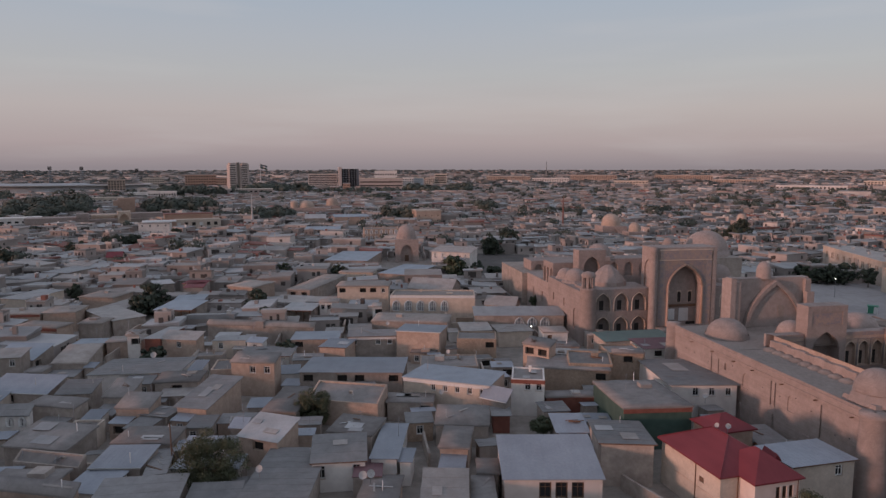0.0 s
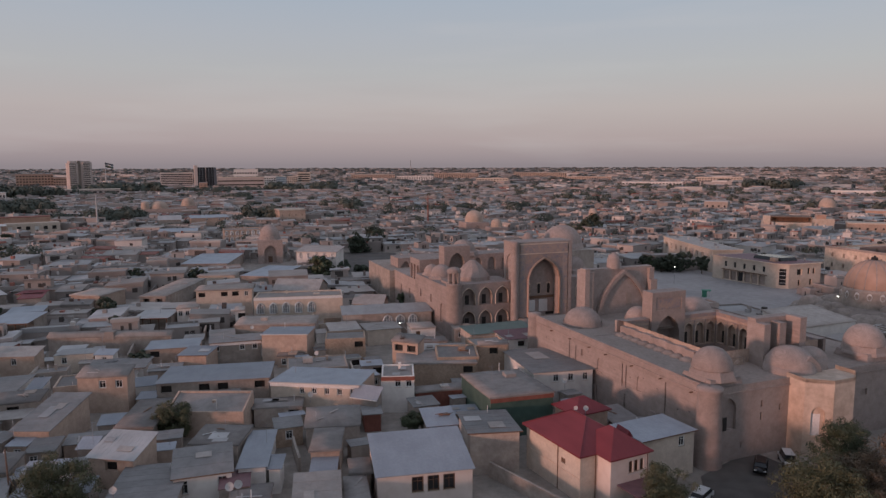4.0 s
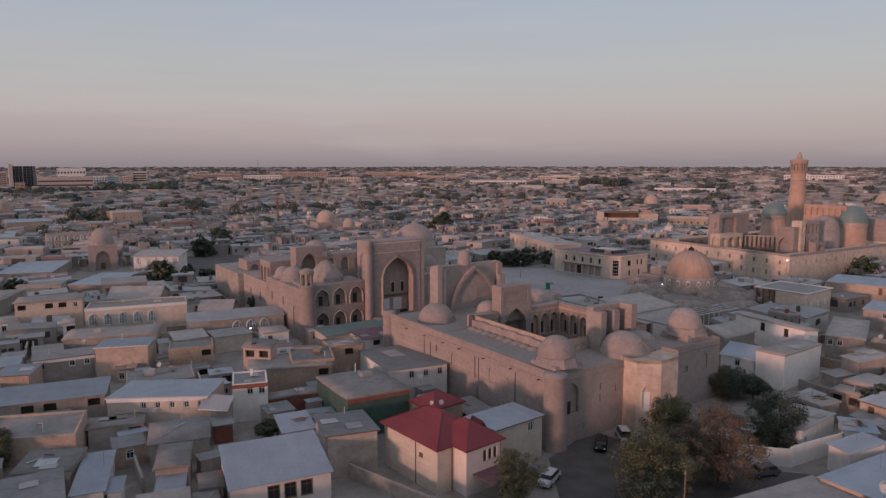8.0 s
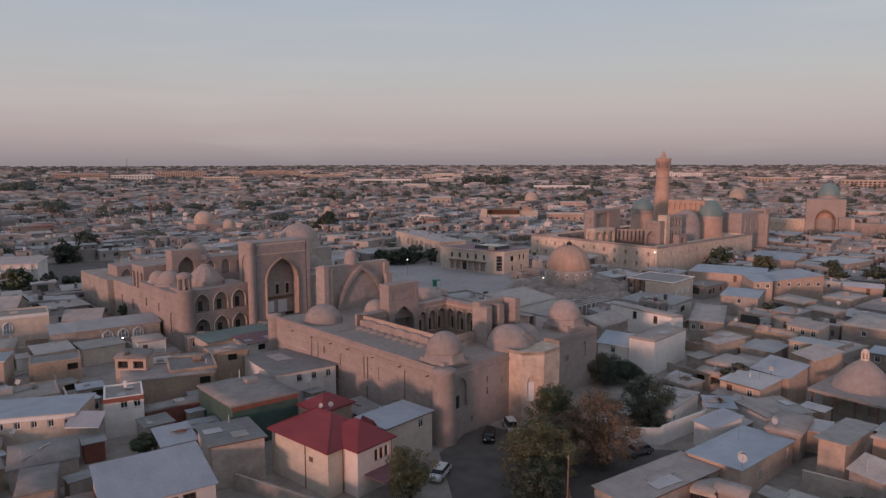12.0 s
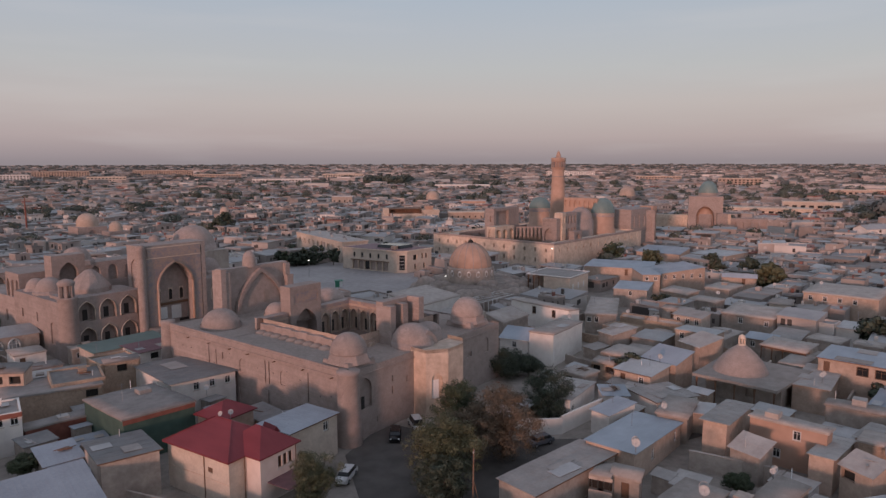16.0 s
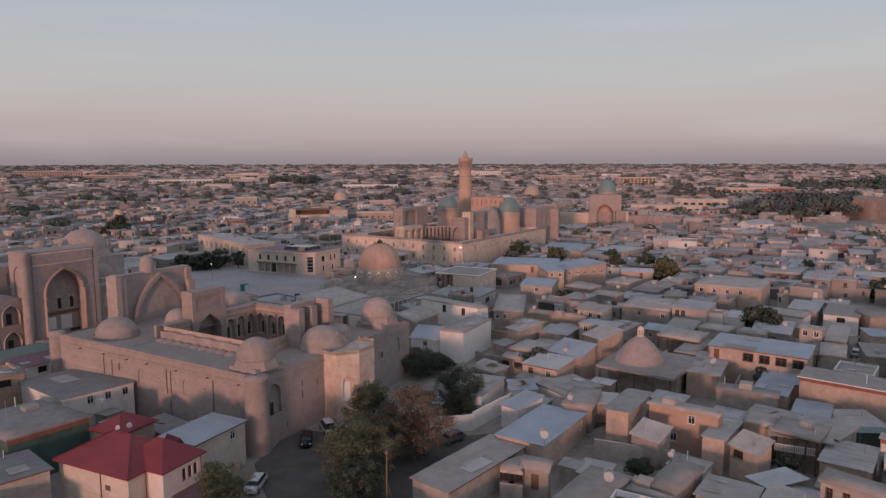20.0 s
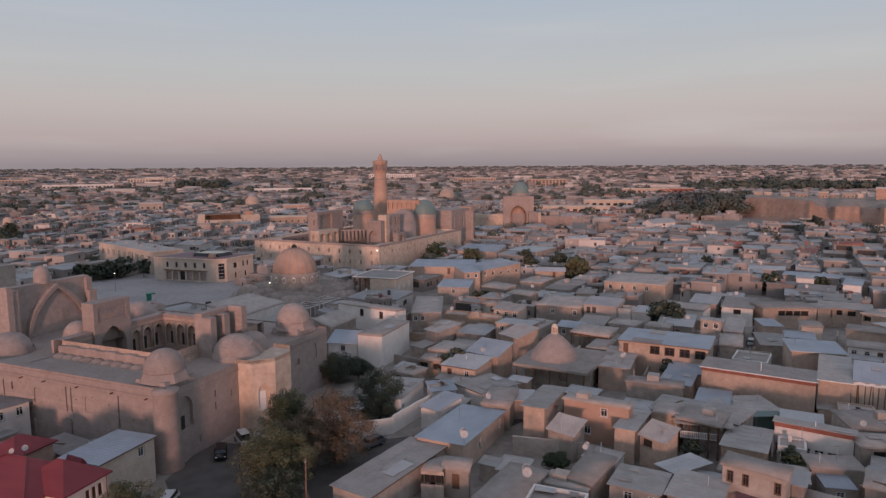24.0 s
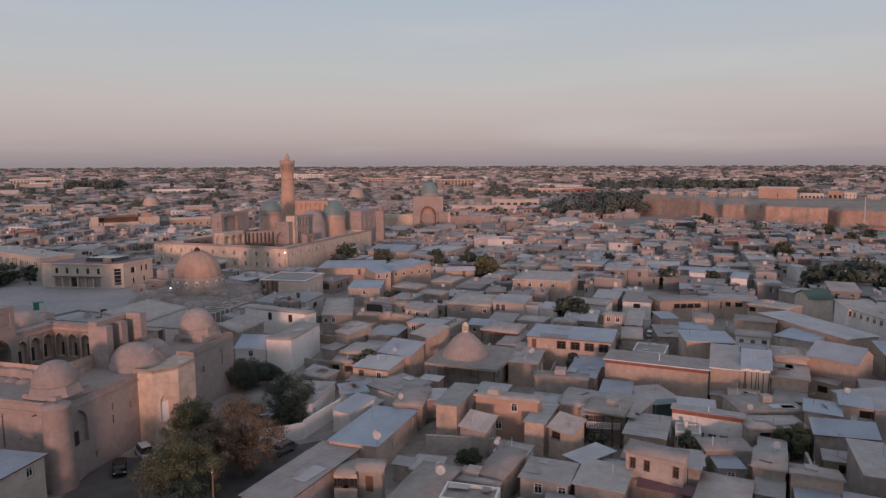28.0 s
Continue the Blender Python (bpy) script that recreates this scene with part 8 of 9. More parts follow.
    part("downpipe", Geo().lathe(0, 0, [(0.06, 0), (0.06, 6.1)], 8), "wood", red_house, "brown downpipe", pose(px_ - 0.09, py_ - 0.09, 0))
part("porch_roof", Geo().box(3.6, -6.4, 2.7, RW + 0.4, -2.65, 2.82), "plum", red_house, "plum-red lean-to roof")
small_red = thing("house", pose(41.5, 94.0, 0, 0, 0, 15), "small upper room with a red sheet-metal hip roof", "house", "houses of the old town")
claim(41.5, 94, 3.2, 3.2, 15)
part("wall", Geo().facade((-3, -2.6), (3, -2.6), 0, 5.0, [(0.8, 1.7, 3.2, 4.5, False, 0.2)], back=True).facade((3, -2.6), (3, 2.6), 0, 5.0).facade((3, 2.6), (-3, 2.6), 0, 5).facade((-3, 2.6), (-3, -2.6), 0, 5.0), "clay", small_red)
part("pane", Geo().box(-2.18, -2.45, 3.22, -1.32, -2.41, 4.48), "pane", small_red)
part("roof", hip(Geo(), -3, -2.6, 3, 2.6, 5.0, 1.7), "redtin", small_red, "red sheet-metal hip roof")

# ---- domed house with a columned porch ----
dome_house = thing("domed_house", pose(118.0, 49.3, 0, 0, 0, -86), "old house with a pointed clay dome and a columned porch", "shrine")
claim(119.5, 49, 8, 9, -86)
part("roof_slab", Geo().prism([(-7.2, -6.4), (7.0, -6.4), (8.0, 9.5), (-7.6, 9.5)], 4.2, 4.7), "roofmud", dome_house, "flat clay roof slab")
part("room", slab_block(-6.4, -2.2, 6.4, 9.0, 0, 4.2, [(2, 3.2, 0.1, 2.3, False, 0.3), (7, 8.4, 1.2, 2.6, False, 0.4)]), "mud", dome_house)
part("dome", Geo().lathe(-1.6, 1.0, [(4.75, 4.6), (4.4, 5.4), (3.65, 6.6), (2.65, 7.8), (1.6, 8.75), (0.75, 9.35), (0.05, 9.5)], 28), "oldbrick", dome_house, "pointed brick dome")
part("lantern_base", Geo().lathe(-1.6, 1.0, [(0.75, 9.2), (0.65, 9.6), (0.6, 9.7)], 8), "pale", dome_house)
part("lantern_cap", Geo().lathe(-1.6, 1.0, [(0.62, 10.6)] + dome_profile(0.6, 10.7, 0.6, 4), 10), "pale", dome_house, "small domed cap of an open lantern")
for k in range(6):
    a = math.tau * k / 6
    part("lantern_post", Geo().box(-0.09, -0.09, 9.6, 0.09, 0.09, 10.7), "pale", dome_house, "", pose(-1.6 + 0.52 * math.cos(a), 1.0 + 0.52 * math.sin(a), 0))
for px_ in (-6.6, -3.3, 0, 3.3, 6.4):
    part("column", Geo().lathe(0, 0, [(0.2, 0), (0.12, 0.5), (0.16, 3.4), (0.28, 4.2)], 8), "wood", dome_house, "wooden porch column", pose(px_, -5.9, 0))

# ---- carved porch house by the bazaar ----
porch_house = thing("pavilion", pose(*(165.5, 129.1, 0, 0, 0, -77)), "grey plastered pavilion with a columned porch and rimmed roof", "pavilion")
claim(*(165.5, 129.1, 8, 8, -77))
part("body", slab_block(-1.5, -6, 7, 8, 0, 7.4, (), left=(), right=[(2, 3, 3.6, 5.4, False, 0.2), (6, 7, 3.6, 5.4, False, 0.2), (10, 11, 3.6, 5.4, False, 0.2)]), "cream", porch_house)
for k_ in range(3):
    part("wall_panel", Geo().box(7.005, -4 + 4 * k_ + 0.02, 3.62, 7.03, -3 + 4 * k_ - 0.02, 5.38), "frame", porch_house, "white blind window panel")
part("porch_back", slab_block(-7, -1.5, -1.5, 8, 0, 7.0, [(1, 2.2, 0.1, 2.6, False, 0.3), (3.2, 4.4, 1.2, 2.8, False, 0.3)]), "mud", porch_house)
part("roof", Geo().box(-7.3, -6.3, 7.4, 7.3, 8.3, 7.65), "slate", porch_house, "flat grey roof")
for bx in ((-7.4, -6.4, 7.4, -6.0), (-7.4, 8.0, 7.4, 8.4), (-7.4, -6.0, -7.0, 8.0), (7.0, -6.0, 7.4, 8.0)):
    part("roof_rim", Geo().box(bx[0], bx[1], 7.6, bx[2], bx[3], 7.85), "frame", porch_house, "white scalloped roof rim")
for px_ in (-6.8, -5.0, -3.2):
    part("column", Geo().lathe(0, 0, [(0.26, 0), (0.16, 0.6), (0.2, 6.0), (0.4, 7.4)], 8), "wood", porch_house, "tall carved column", pose(px_, -5.8, 0))
part("door_panel", Geo().box(-1.1, -6.1, 0.2, 0.1, -6.01, 3.4), "frame", porch_house, "white door panel")


# ---- houses left of the arcaded madrasa ----
house(7.5, 288.6, 17.0, 11, -19.8, 6.5, "slate", "white", hb=7.6, win="aaaaa/.....", ww=1.4, wh=2.4, over=0.6, label="white house with arched windows under a wide grey roof")
house(18.3, 184.8, 7.9, 8, -18.1, 4.6, "slate", "mud", win=".oo.", gable=True, over=0.5, label="mud house with a wide open gabled loft")
house(20.6, 169.3, 22.3, 7, 0.0, 5.2, "tin", "mud", hb=6.0, win="...aaa.", ww=2.2, wh=2.2, over=0.3, label="long mud-brick house with fan-arched windows")
house(416.3, 111.4, 18.1, 9, -28.2, 6.0, "tin", "white", win=".o.", gable=True, over=0.6, label="white house with a broad sheet gable below the fortress")
house(437.9, 100.4, 10.4, 9, -95.4, 5.0, "slab", "clay", win="w..", label="clay house beside a white one below the fortress")
house(65.7, 50.2, 16.5, 5.6, 0.7, 3.8, "slate", "mud", hb=3.9, win="", over=0.3, label="long low mud house with a flat sheet roof beside the lane")


claim(27, 283, 14, 42, -6)
yard = tagged(new("yard", Geo().prism([(12, 243), (38, 240), (44, 322), (20, 328)], 0, 0.05).mesh("yard", "asphalt")), "dark open yard beside the madrasa", "yard", kind="structure")
tree(22.0, 262.0, 3.4, 3.6, "leafdark", 0.5)


# ---- yard fittings ----
def run(p0, p1):
    """Length and heading of a line on the ground."""
    return math.dist(p0, p1), math.degrees(math.atan2(p1[1] - p0[1], p1[0] - p0[0]))


def balustrade(p0, p1, z, label):
    ln, rot = run(p0, p1)
    ob = thing("balustrade", pose(p0[0], p0[1], z, 0, 0, rot), label, "railing")
    part("top_rail", Geo().box(0, -0.05, 0.95, ln, 0.05, 1.05), "frame", ob)
    part("bottom_rail", Geo().box(0, -0.04, 0.08, ln, 0.04, 0.16), "frame", ob)
    n = int(ln / 0.24)
    for i in range(n + 1):
        part("baluster", Geo().box(-0.045, -0.03, 0.16, 0.045, 0.03, 0.95), "frame", ob, "", pose(ln * i / n, 0, 0))


def stake_fence(p0, p1, label, h=2.4, step=0.42, seed=3):
    q = random.Random(seed)
    ln, rot = run(p0, p1)
    ob = thing("stake_fence", pose(p0[0], p0[1], 0, 0, 0, rot), label, "fence")
    for z in (0.7, 1.8):
        part("rail", Geo().box(0, 0.06, z, ln, 0.14, z + 0.1), "wood", ob)
    for i in range(int(ln / step)):
        part("stake", tube(Geo(), (0, 0, -0.1), (q.uniform(-0.3, 0.3), 0, h + q.uniform(-0.5, 0.6)), 0.07, 5), "bark", ob, "", pose(i * step, 0, 0))


def pergola(p0, p1, depth, h, label, m="frame"):
    ln, rot = run(p0, p1)
    ob = thing("pergola", pose(p0[0], p0[1], 0, 0, 0, rot), label, "pergola")
    n = max(2, int(ln / 2.0) + 1)
    for i in range(n):
        for y_ in (0, depth):
            part("post", Geo().box(-0.06, -0.06, 0, 0.06, 0.06, h), m, ob, "", pose(ln * i / (n - 1), y_, 0))
        part("cross_bar", Geo().box(-0.05, 0, h, 0.05, depth, h + 0.1), m, ob, "", pose(ln * i / (n - 1), 0, 0))
    for y_ in (0, depth):
        part("beam", Geo().box(-0.1, y_ - 0.06, h + 0.1, ln + 0.1, y_ + 0.06, h + 0.2), m, ob)


def canopy(p0, p1, depth, h0, h1, m, label):
    ln, rot = run(p0, p1)
    ob = thing("canopy", pose(p0[0], p0[1], 0, 0, 0, rot), label, "canopy")
    g = Geo()
    g.face([(0, 0, h0), (ln, 0, h0), (ln, depth, h1), (0, depth, h1)])
    g.face([(0, depth, h1 - 0.07), (ln, depth, h1 - 0.07), (ln, 0, h0 - 0.07), (0, 0, h0 - 0.07)])
    for a, b in (((0, 0, h0), (ln, 0, h0)), ((ln, 0, h0), (ln, depth, h1)), ((ln, depth, h1), (0, depth, h1)), ((0, depth, h1), (0, 0, h0))):
        g.face([(a[0], a[1], a[2] - 0.07), (b[0], b[1], b[2] - 0.07), b, a])
    part("sheet", g, m, ob)
    for px in (0.15, ln / 2, ln - 0.15):
        part("post", Geo().box(-0.06, -0.06, 0, 0.06, 0.06, h0 - 0.07), "steel", ob, "", pose(px, 0.1, 0))


balustrade((97.0, 21.8), (98.3, 17.0), 2.6, "white turned-wood veranda railing above a yard")
canopy((96.9, 22.6), (98.9, 15.0), 3.4, 4.7, 5.0, "roofmud", "flat clay veranda roof over a railed gallery")
stake_fence((-60.7, 110.0), (-51.9, 105.4), "crooked fence of bare wooden stakes round a yard")
pergola((71.4, 32.0), (73.5, 27.8), 2.6, 2.6, "white steel pergola frame over a yard")
pergola((125.7, 125.2), (143.7, 127.6), 6.0, 4.0, "long white steel lattice frame over a yard")
canopy((108.2, 16.9), (112.7, 10.3), 1.6, 3.0, 3.3, "teal", "dull teal sheet awning over a yard")
canopy((80.5, 11.9), (80.6, 4.9), 2.3, 3.0, 3.3, "plum", "dark plum sheet canopy along a house wall")
ob = thing("timber_screen", pose(125.9, 1.5, 0, 0, 0, -88.7), "tall screen of rough planks and branches under torn foil", "screen")
part("back", Geo().box(0, 0.02, 0, 4.5, 0.12, 6.0), "cream", ob, "pale boarded back")
for i in range(11):
    part("plank", Geo().box(-0.07, -0.05, 0, 0.07, 0.0, 5.9), "wood" if i % 3 else "cream", ob, "", pose(0.15 + 0.42 * i, 0, 0, 0, (i * 53 % 7) - 3, 0))
for i in range(6):
    g = Geo().box(-0.42, -0.06, -0.22, 0.42, -0.02, 0.2)
    part("foil_edge", g, "frame", ob, "torn silvery foil edge", pose(0.38 + 0.76 * i, -0.1, 6.1 + 0.12 * (i % 2), -20, (i * 37 % 13) - 6, 0))
for p0, p1, h_, m_ in (((84.5, 42.5), (87.5, 33.0), 2.6, "mud"), ((79.5, 31.2), (88.0, 31.4), 2.4, "mud"), ((-45.0, 92.0), (-35.0, 96.0), 2.4, "clay"), ((-30.0, 100.0), (-24.0, 108.0), 2.6, "mud")):
    ln_, rot_ = run(p0, p1)
    ob = thing("yard_wall", pose(p0[0], p0[1], 0, 0, 0, rot_), "weathered plastered yard wall between the houses", "wall", "yard walls")
    part("wall", Geo().box(0, -0.17, 0, ln_, 0.17, h_), m_, ob)
    part("coping", Geo().box(-0.05, -0.24, h_ + 0.003, ln_ + 0.05, 0.24, h_ + 0.12), "roofmud", ob)
tree(83.1, 34.9, 2.4, 2.0, "leaf", 0.6)
tree(99.7, 7.8, 3.4, 1.8, "leaf", 0.7)
tree(97.0, 5.8, 3.2, 1.7, "leaf", 0.7)
claim(84.5, 37.5, 4.0, 5.0, 10)
claim(72.5, 31, 2.0, 3.0, 30)


# ---- lanes and yards between the houses ----
for lane_ in ((-7.6, 110.3, 14.2, 1.6, -95.2), (18.3, 144.6, 9.9, 1.8, -94.5), (-35.5, 113.2, 6.8, 2.5, 82.6), (8.3, 99.1, 3.4, 2.2, 70.6), (194.2, 26.5, 29.7, 2.0, -171.8), (224.6, -12.2, 40.9, 2.2, -179.0),
              (33.0, 91.0, 6.0, 4.6, 0.0), (-13.5, 139.0, 7.5, 5.0, 0.0), (162.0, 131.5, 8.0, 4.5, -50.0), (26.0, 81.5, 3.2, 3.0, 0.0), (84.9, 37.5, 3.8, 3, -35.4), (135.0, 35.2, 4.7, 3, -77.9), (126.4, 11.8, 3.3, 2.5, -110.1), (84.5, 43.7, 6.1, 2.2, 11.3)):
    claim(*lane_)


# ---- fill of the old town: houses between the ones above ----
GRID = 4.0
fill = random.Random(5)
placed = 0
cg_, sg_ = math.cos(radians(GRID)), math.sin(radians(GRID))
LIMIT = 168.0
stuff_cells = []
for gi in range(-34, 36):
    for gj in range(-34, 36):
        u = gi * 9.4 + fill.uniform(-2.2, 2.2)
        v = gj * 9.4 + fill.uniform(-2.2, 2.2)
        x, y = u * cg_ - v * sg_, u * sg_ + v * cg_
        d = math.hypot(x, y)
        az = math.degrees(math.atan2(x, y))
        if d > 300 or d < 14:
            continue
        w, dp = fill.uniform(6.5, 12.5), fill.uniform(6.0, 10.5)
        h = fill.choice((3.4, 3.6, 3.8, 4.0, 4.2, 4.6)) if fill.random() < 0.86 else fill.uniform(5.8, 6.8)
        jit = fill.uniform(-4, 4)
        pick, pw, two = fill.random(), fill.random(), fill.random()
        seen = -37 < az < 100
        # Houses out of view are raised to throw shade over the town.
        if not seen:
            h += 1.8
        if not seen or d > LIMIT or d < 76:
            stuff_cells.append((x, y, w, dp, h, GRID + jit))
            continue
        turn = min((GRID + jit + 90 * k for k in range(4)), key=lambda t: -math.cos(radians(t) - math.atan2(-x, y)))
        ok = False
        for k in (1.0, 0.8, 0.62, 0.48):
            if not clashes(x, y, w * k / 2 + 0.2, dp * k / 2 + 0.2, turn):
                ok = True
                break
        if not ok:
            continue
        w, dp = w * k, dp * k
        if k < 0.6:
            h = min(h, 3.4)
        roof = "flat" if pick < 0.22 else "slab" if pick < 0.44 else "slate" if pick < 0.70 else "tin" if pick < 0.84 else "tinblue"
        wall = "mud" if pw < 0.5 else "clay" if pw < 0.72 else "cream" if pw < 0.83 else "white" if pw < 0.93 else "brickwall"
        win = fill.choice(("", "w.", ".ww", "dw", ".o.", "w.w", "..w", "wwd", "o.w"))
        if h > 5.5:
            win = fill.choice(("ww", ".ww", "www", "w.w")) + "/" + fill.choice(("dw", "..d", "w.d", "..."))
        if w < 6:
            win = win[:2]
        if d > 150 and placed % 2:
            win = win.replace("w", ".") if h < 5 else win
        hb = h + (fill.uniform(-0.5, 0.9) if roof not in ("flat", "slab") else fill.uniform(-0.1, 0.15) if roof == "slab" else 0)
        house(x, y, w, dp, turn, h, roof, wall, hb=hb, win=win, over=fill.uniform(0.15, 0.45), lean=fill.random() < 0.35)
        placed += 1


# low sheds and store rooms squeezed between the houses
shed_count = 0
for x, y, w, d, rot, h, wall, win in list(HOUSES):
    if not 40 < math.hypot(x, y) < 165 or fill.random() > 0.45 or win.strip("./"):
        continue
    c, s_ = math.cos(radians(rot)), math.sin(radians(rot))
    for frac, deep in ((0.85, 4.2), (0.85, 3.0), (0.55, 3.4), (0.55, 2.2)):
        lw, off = w * frac, fill.uniform(-0.5, 0.5) * w * (1 - frac)
        px, py = off, -d / 2 - deep / 2 - 0.12
        sx, sy = x + px * c - py * s_, y + px * s_ + py * c
        if lw > 2.2 and not clashes(sx, sy, lw / 2, deep / 2, rot):
            lh = min(h - 0.5, fill.uniform(2.3, 3.1))
            roof = fill.choice(("slate", "slate", "tin", "tinblue", "slab", "slate"))
            house(sx, sy, lw, deep, rot, lh, roof, wall, hb=lh + fill.uniform(0.1, 0.4) if roof != "slab" else lh, win=fill.choice(("", "d", ".o.", "w", "ww", "o")), over=0.18,
                  label=f"low lean-to shed with a {ROOF_WORDS[roof]}", group="sheds between the houses", name="shed")
            shed_count += 1
            break
for gi in range(-60, 62):
    for gj in range(-60, 62):
        u, v = gi * 4.6 + fill.uniform(-1.3, 1.3), gj * 4.6 + fill.uniform(-1.3, 1.3)
        x, y = u * cg_ - v * sg_, u * sg_ + v * cg_
        d, az = math.hypot(x, y), math.degrees(math.atan2(x, y))
        w, dp, h, jit, pick = fill.uniform(3.2, 6.0), fill.uniform(2.8, 5.2), fill.uniform(2.3, 3.2), fill.uniform(-6, 6), fill.random()
        if not 46 < d < 165 or not -36 < az < 99 or shed_count > 190 or pick > 0.5:
            continue
        turn = min((GRID + jit + 90 * k for k in range(4)), key=lambda t: -math.cos(radians(t) - math.atan2(-x, y)))
        for k in (1.0, 0.75, 0.55):
            if not clashes(x, y, w * k / 2 - 0.1, dp * k / 2 - 0.1, turn):
                roof = "slate" if pick < 0.32 else "tin" if pick < 0.5 else "slab" if pick < 0.68 else "flat" if pick < 0.75 else "tinblue"
                house(x, y, w * k, dp * k, turn, h, roof, fill.choice(("mud", "mud", "clay", "white", "brickwall")), hb=h + fill.uniform(-0.2, 0.5) if roof not in ("flat", "slab") else h,
                      win=fill.choice(("", "", "d", ".o", "w")) if w * k > 3 else "", over=0.2, label=f"low plain-walled yard shed with a {ROOF_WORDS[roof]}", group="sheds between the houses", name="shed")
                shed_count += 1
                break


# ---- the wider town, joined ----
def town(name, cells, label, windows=False, white=0.10, red=0.08):
    """Many houses in one mesh: walls, tilted roof slabs or parapets, lower wings, yard walls, sheds, and openings as
    dark sheets coloured like shade.
    """
    q = random.Random(len(cells))
    q2 = random.Random(len(cells) + 1)
    g = Geo()

    def brick(x, y, hw, hd, c, s, z0, z1, wall, lift=(0, 0, 0, 0)):
        n = len(g.v)
        corners = ((-hw, -hd), (hw, -hd), (hw, hd), (-hw, hd))
        for px, py in corners:
            g.v.append((x + px * c - py * s, y + px * s + py * c, z0))
        for (px, py), up in zip(corners, lift):
            g.v.append((x + px * c - py * s, y + px * s + py * c, z1 + up))
        for f in ((0, 1, 5, 4), (1, 2, 6, 5), (2, 3, 7, 6), (3, 0, 4, 7), (4, 5, 6, 7)):
            g.f.append(tuple(n + i for i in f)), g.s.append(False), g.k.append(wall)
        return n

    def unit(x, y, w, d, h, rot, first=True):
        c, s = math.cos(radians(rot)), math.sin(radians(rot))
        dist = math.hypot(x, y)
        gz = ground_z(dist) - 0.3
        zt = gz + h
        hw, hd = w / 2, d / 2
        wall = 3 if q.random() < white else 0
        k = q.random()
        roof = 1 if k < 0.54 else 2 if k < 1 - red else 4
        style = q.random()
        lift = (0, 0, 0, 0)
        if style < 0.55:
            t = q.uniform(0.25, 1.0)
            lift = q.choice(((0, 0, t, t), (t, t, 0, 0), (t, 0, 0, t), (0, t, t, 0)))
        n = brick(x, y, hw, hd, c, s, gz, zt, wall, tuple(v + 0.02 for v in lift))
        if style < 0.72:
            o = q.uniform(0.1, 0.45)
            brick(x, y, hw + o, hd + o, c, s, zt + 0.03, zt + 0.2, roof, lift)
        else:
            # flat roof behind a low parapet
            brick(x, y, hw - 0.25, hd - 0.25, c, s, zt, zt + 0.03, roof)
            if dist < 700:
                for px, py, qx, qy in ((0, -hd + 0.12, hw, 0.12), (0, hd - 0.12, hw, 0.12), (-hw + 0.12, 0, 0.12, hd - 0.25), (hw - 0.12, 0, 0.12, hd - 0.25)):
                    brick(x + px * c - py * s, y + px * s + py * c, qx, qy, c, s, zt, zt + 0.45, wall)
        if windows and dist < 640:
            if q.random() < 0.35:
                px, py = q.uniform(-hw * 0.6, hw * 0.6), q.uniform(-hd * 0.6, hd * 0.6)
                sz = q.uniform(0.3, 0.9)
                brick(x + px * c - py * s, y + px * s + py * c, sz, sz * 0.8, c, s, zt, zt + max(lift) + q.uniform(0.4, 1.4), q.choice((0, 1, 3, 3, 0)))
            # water tanks, chimneys, roof hatches and bundles on the roof
            for _ in range(q2.choice((0, 1, 1, 2, 3))):
                px, py = q2.uniform(-hw * 0.8, hw * 0.8), q2.uniform(-hd * 0.8, hd * 0.8)
                sz = q2.uniform(0.2, 0.6)
                brick(x + px * c - py * s, y + px * s + py * c, sz, sz * q2.uniform(0.5, 1.6), c, s, zt, zt + max(lift) + q2.uniform(0.35, 1.2), q2.choice((0, 1, 2, 3, 3, 4, 5)))
            # dark sheets as the shade of openings, on walls facing the town's middle
            for side in range(4):
                a, b = g.v[n + side], g.v[n + (side + 1) % 4]
                nx, ny = b[1] - a[1], a[0] - b[0]
                ln = math.hypot(nx, ny)
                if nx * x + ny * y > -0.3 * ln * dist:
                    continue
                kind = q.random()
                dx, dy = nx / ln * 0.03, ny / ln * 0.03
                if kind < 0.16 and ln > 5:
                    # a long dark sheet for the shade of a veranda under the eave
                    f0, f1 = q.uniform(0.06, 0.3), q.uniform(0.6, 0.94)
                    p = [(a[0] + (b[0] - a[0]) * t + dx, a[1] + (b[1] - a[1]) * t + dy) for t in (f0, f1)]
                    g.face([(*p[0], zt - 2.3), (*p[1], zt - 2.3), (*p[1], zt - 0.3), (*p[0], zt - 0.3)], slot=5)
                    continue
                for row_ in range(1 if h < 5.4 else 2):
                    for _ in range(q.choice((0, 1, 1, 2, 3, 4))):
                        f = q.uniform(0.08, 0.86)
                        wd = min(0.12, q.uniform(0.8, 1.2) / ln)
                        zb = zt - q.uniform(1.9, 2.3) - 3.0 * row_
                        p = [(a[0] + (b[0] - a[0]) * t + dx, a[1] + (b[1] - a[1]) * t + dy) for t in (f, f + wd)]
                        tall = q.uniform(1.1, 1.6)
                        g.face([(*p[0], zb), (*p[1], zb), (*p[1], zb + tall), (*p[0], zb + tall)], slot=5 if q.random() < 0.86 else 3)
        if first and windows:
            k = q.random()
            if k < 0.55:
                # a lower wing or lean-to
                px, py = q.choice((-1, 1)) * (hw + q.uniform(0.5, 1.5)), q.uniform(-hd * 0.5, hd * 0.5)
                unit(x + px * c - py * s, y + px * s + py * c, q.uniform(3, 6), q.uniform(3, d * 0.8), h * q.uniform(0.5, 0.8), rot + q.choice((0, 0, 0, 12, -9)), False)
            if k > 0.4:
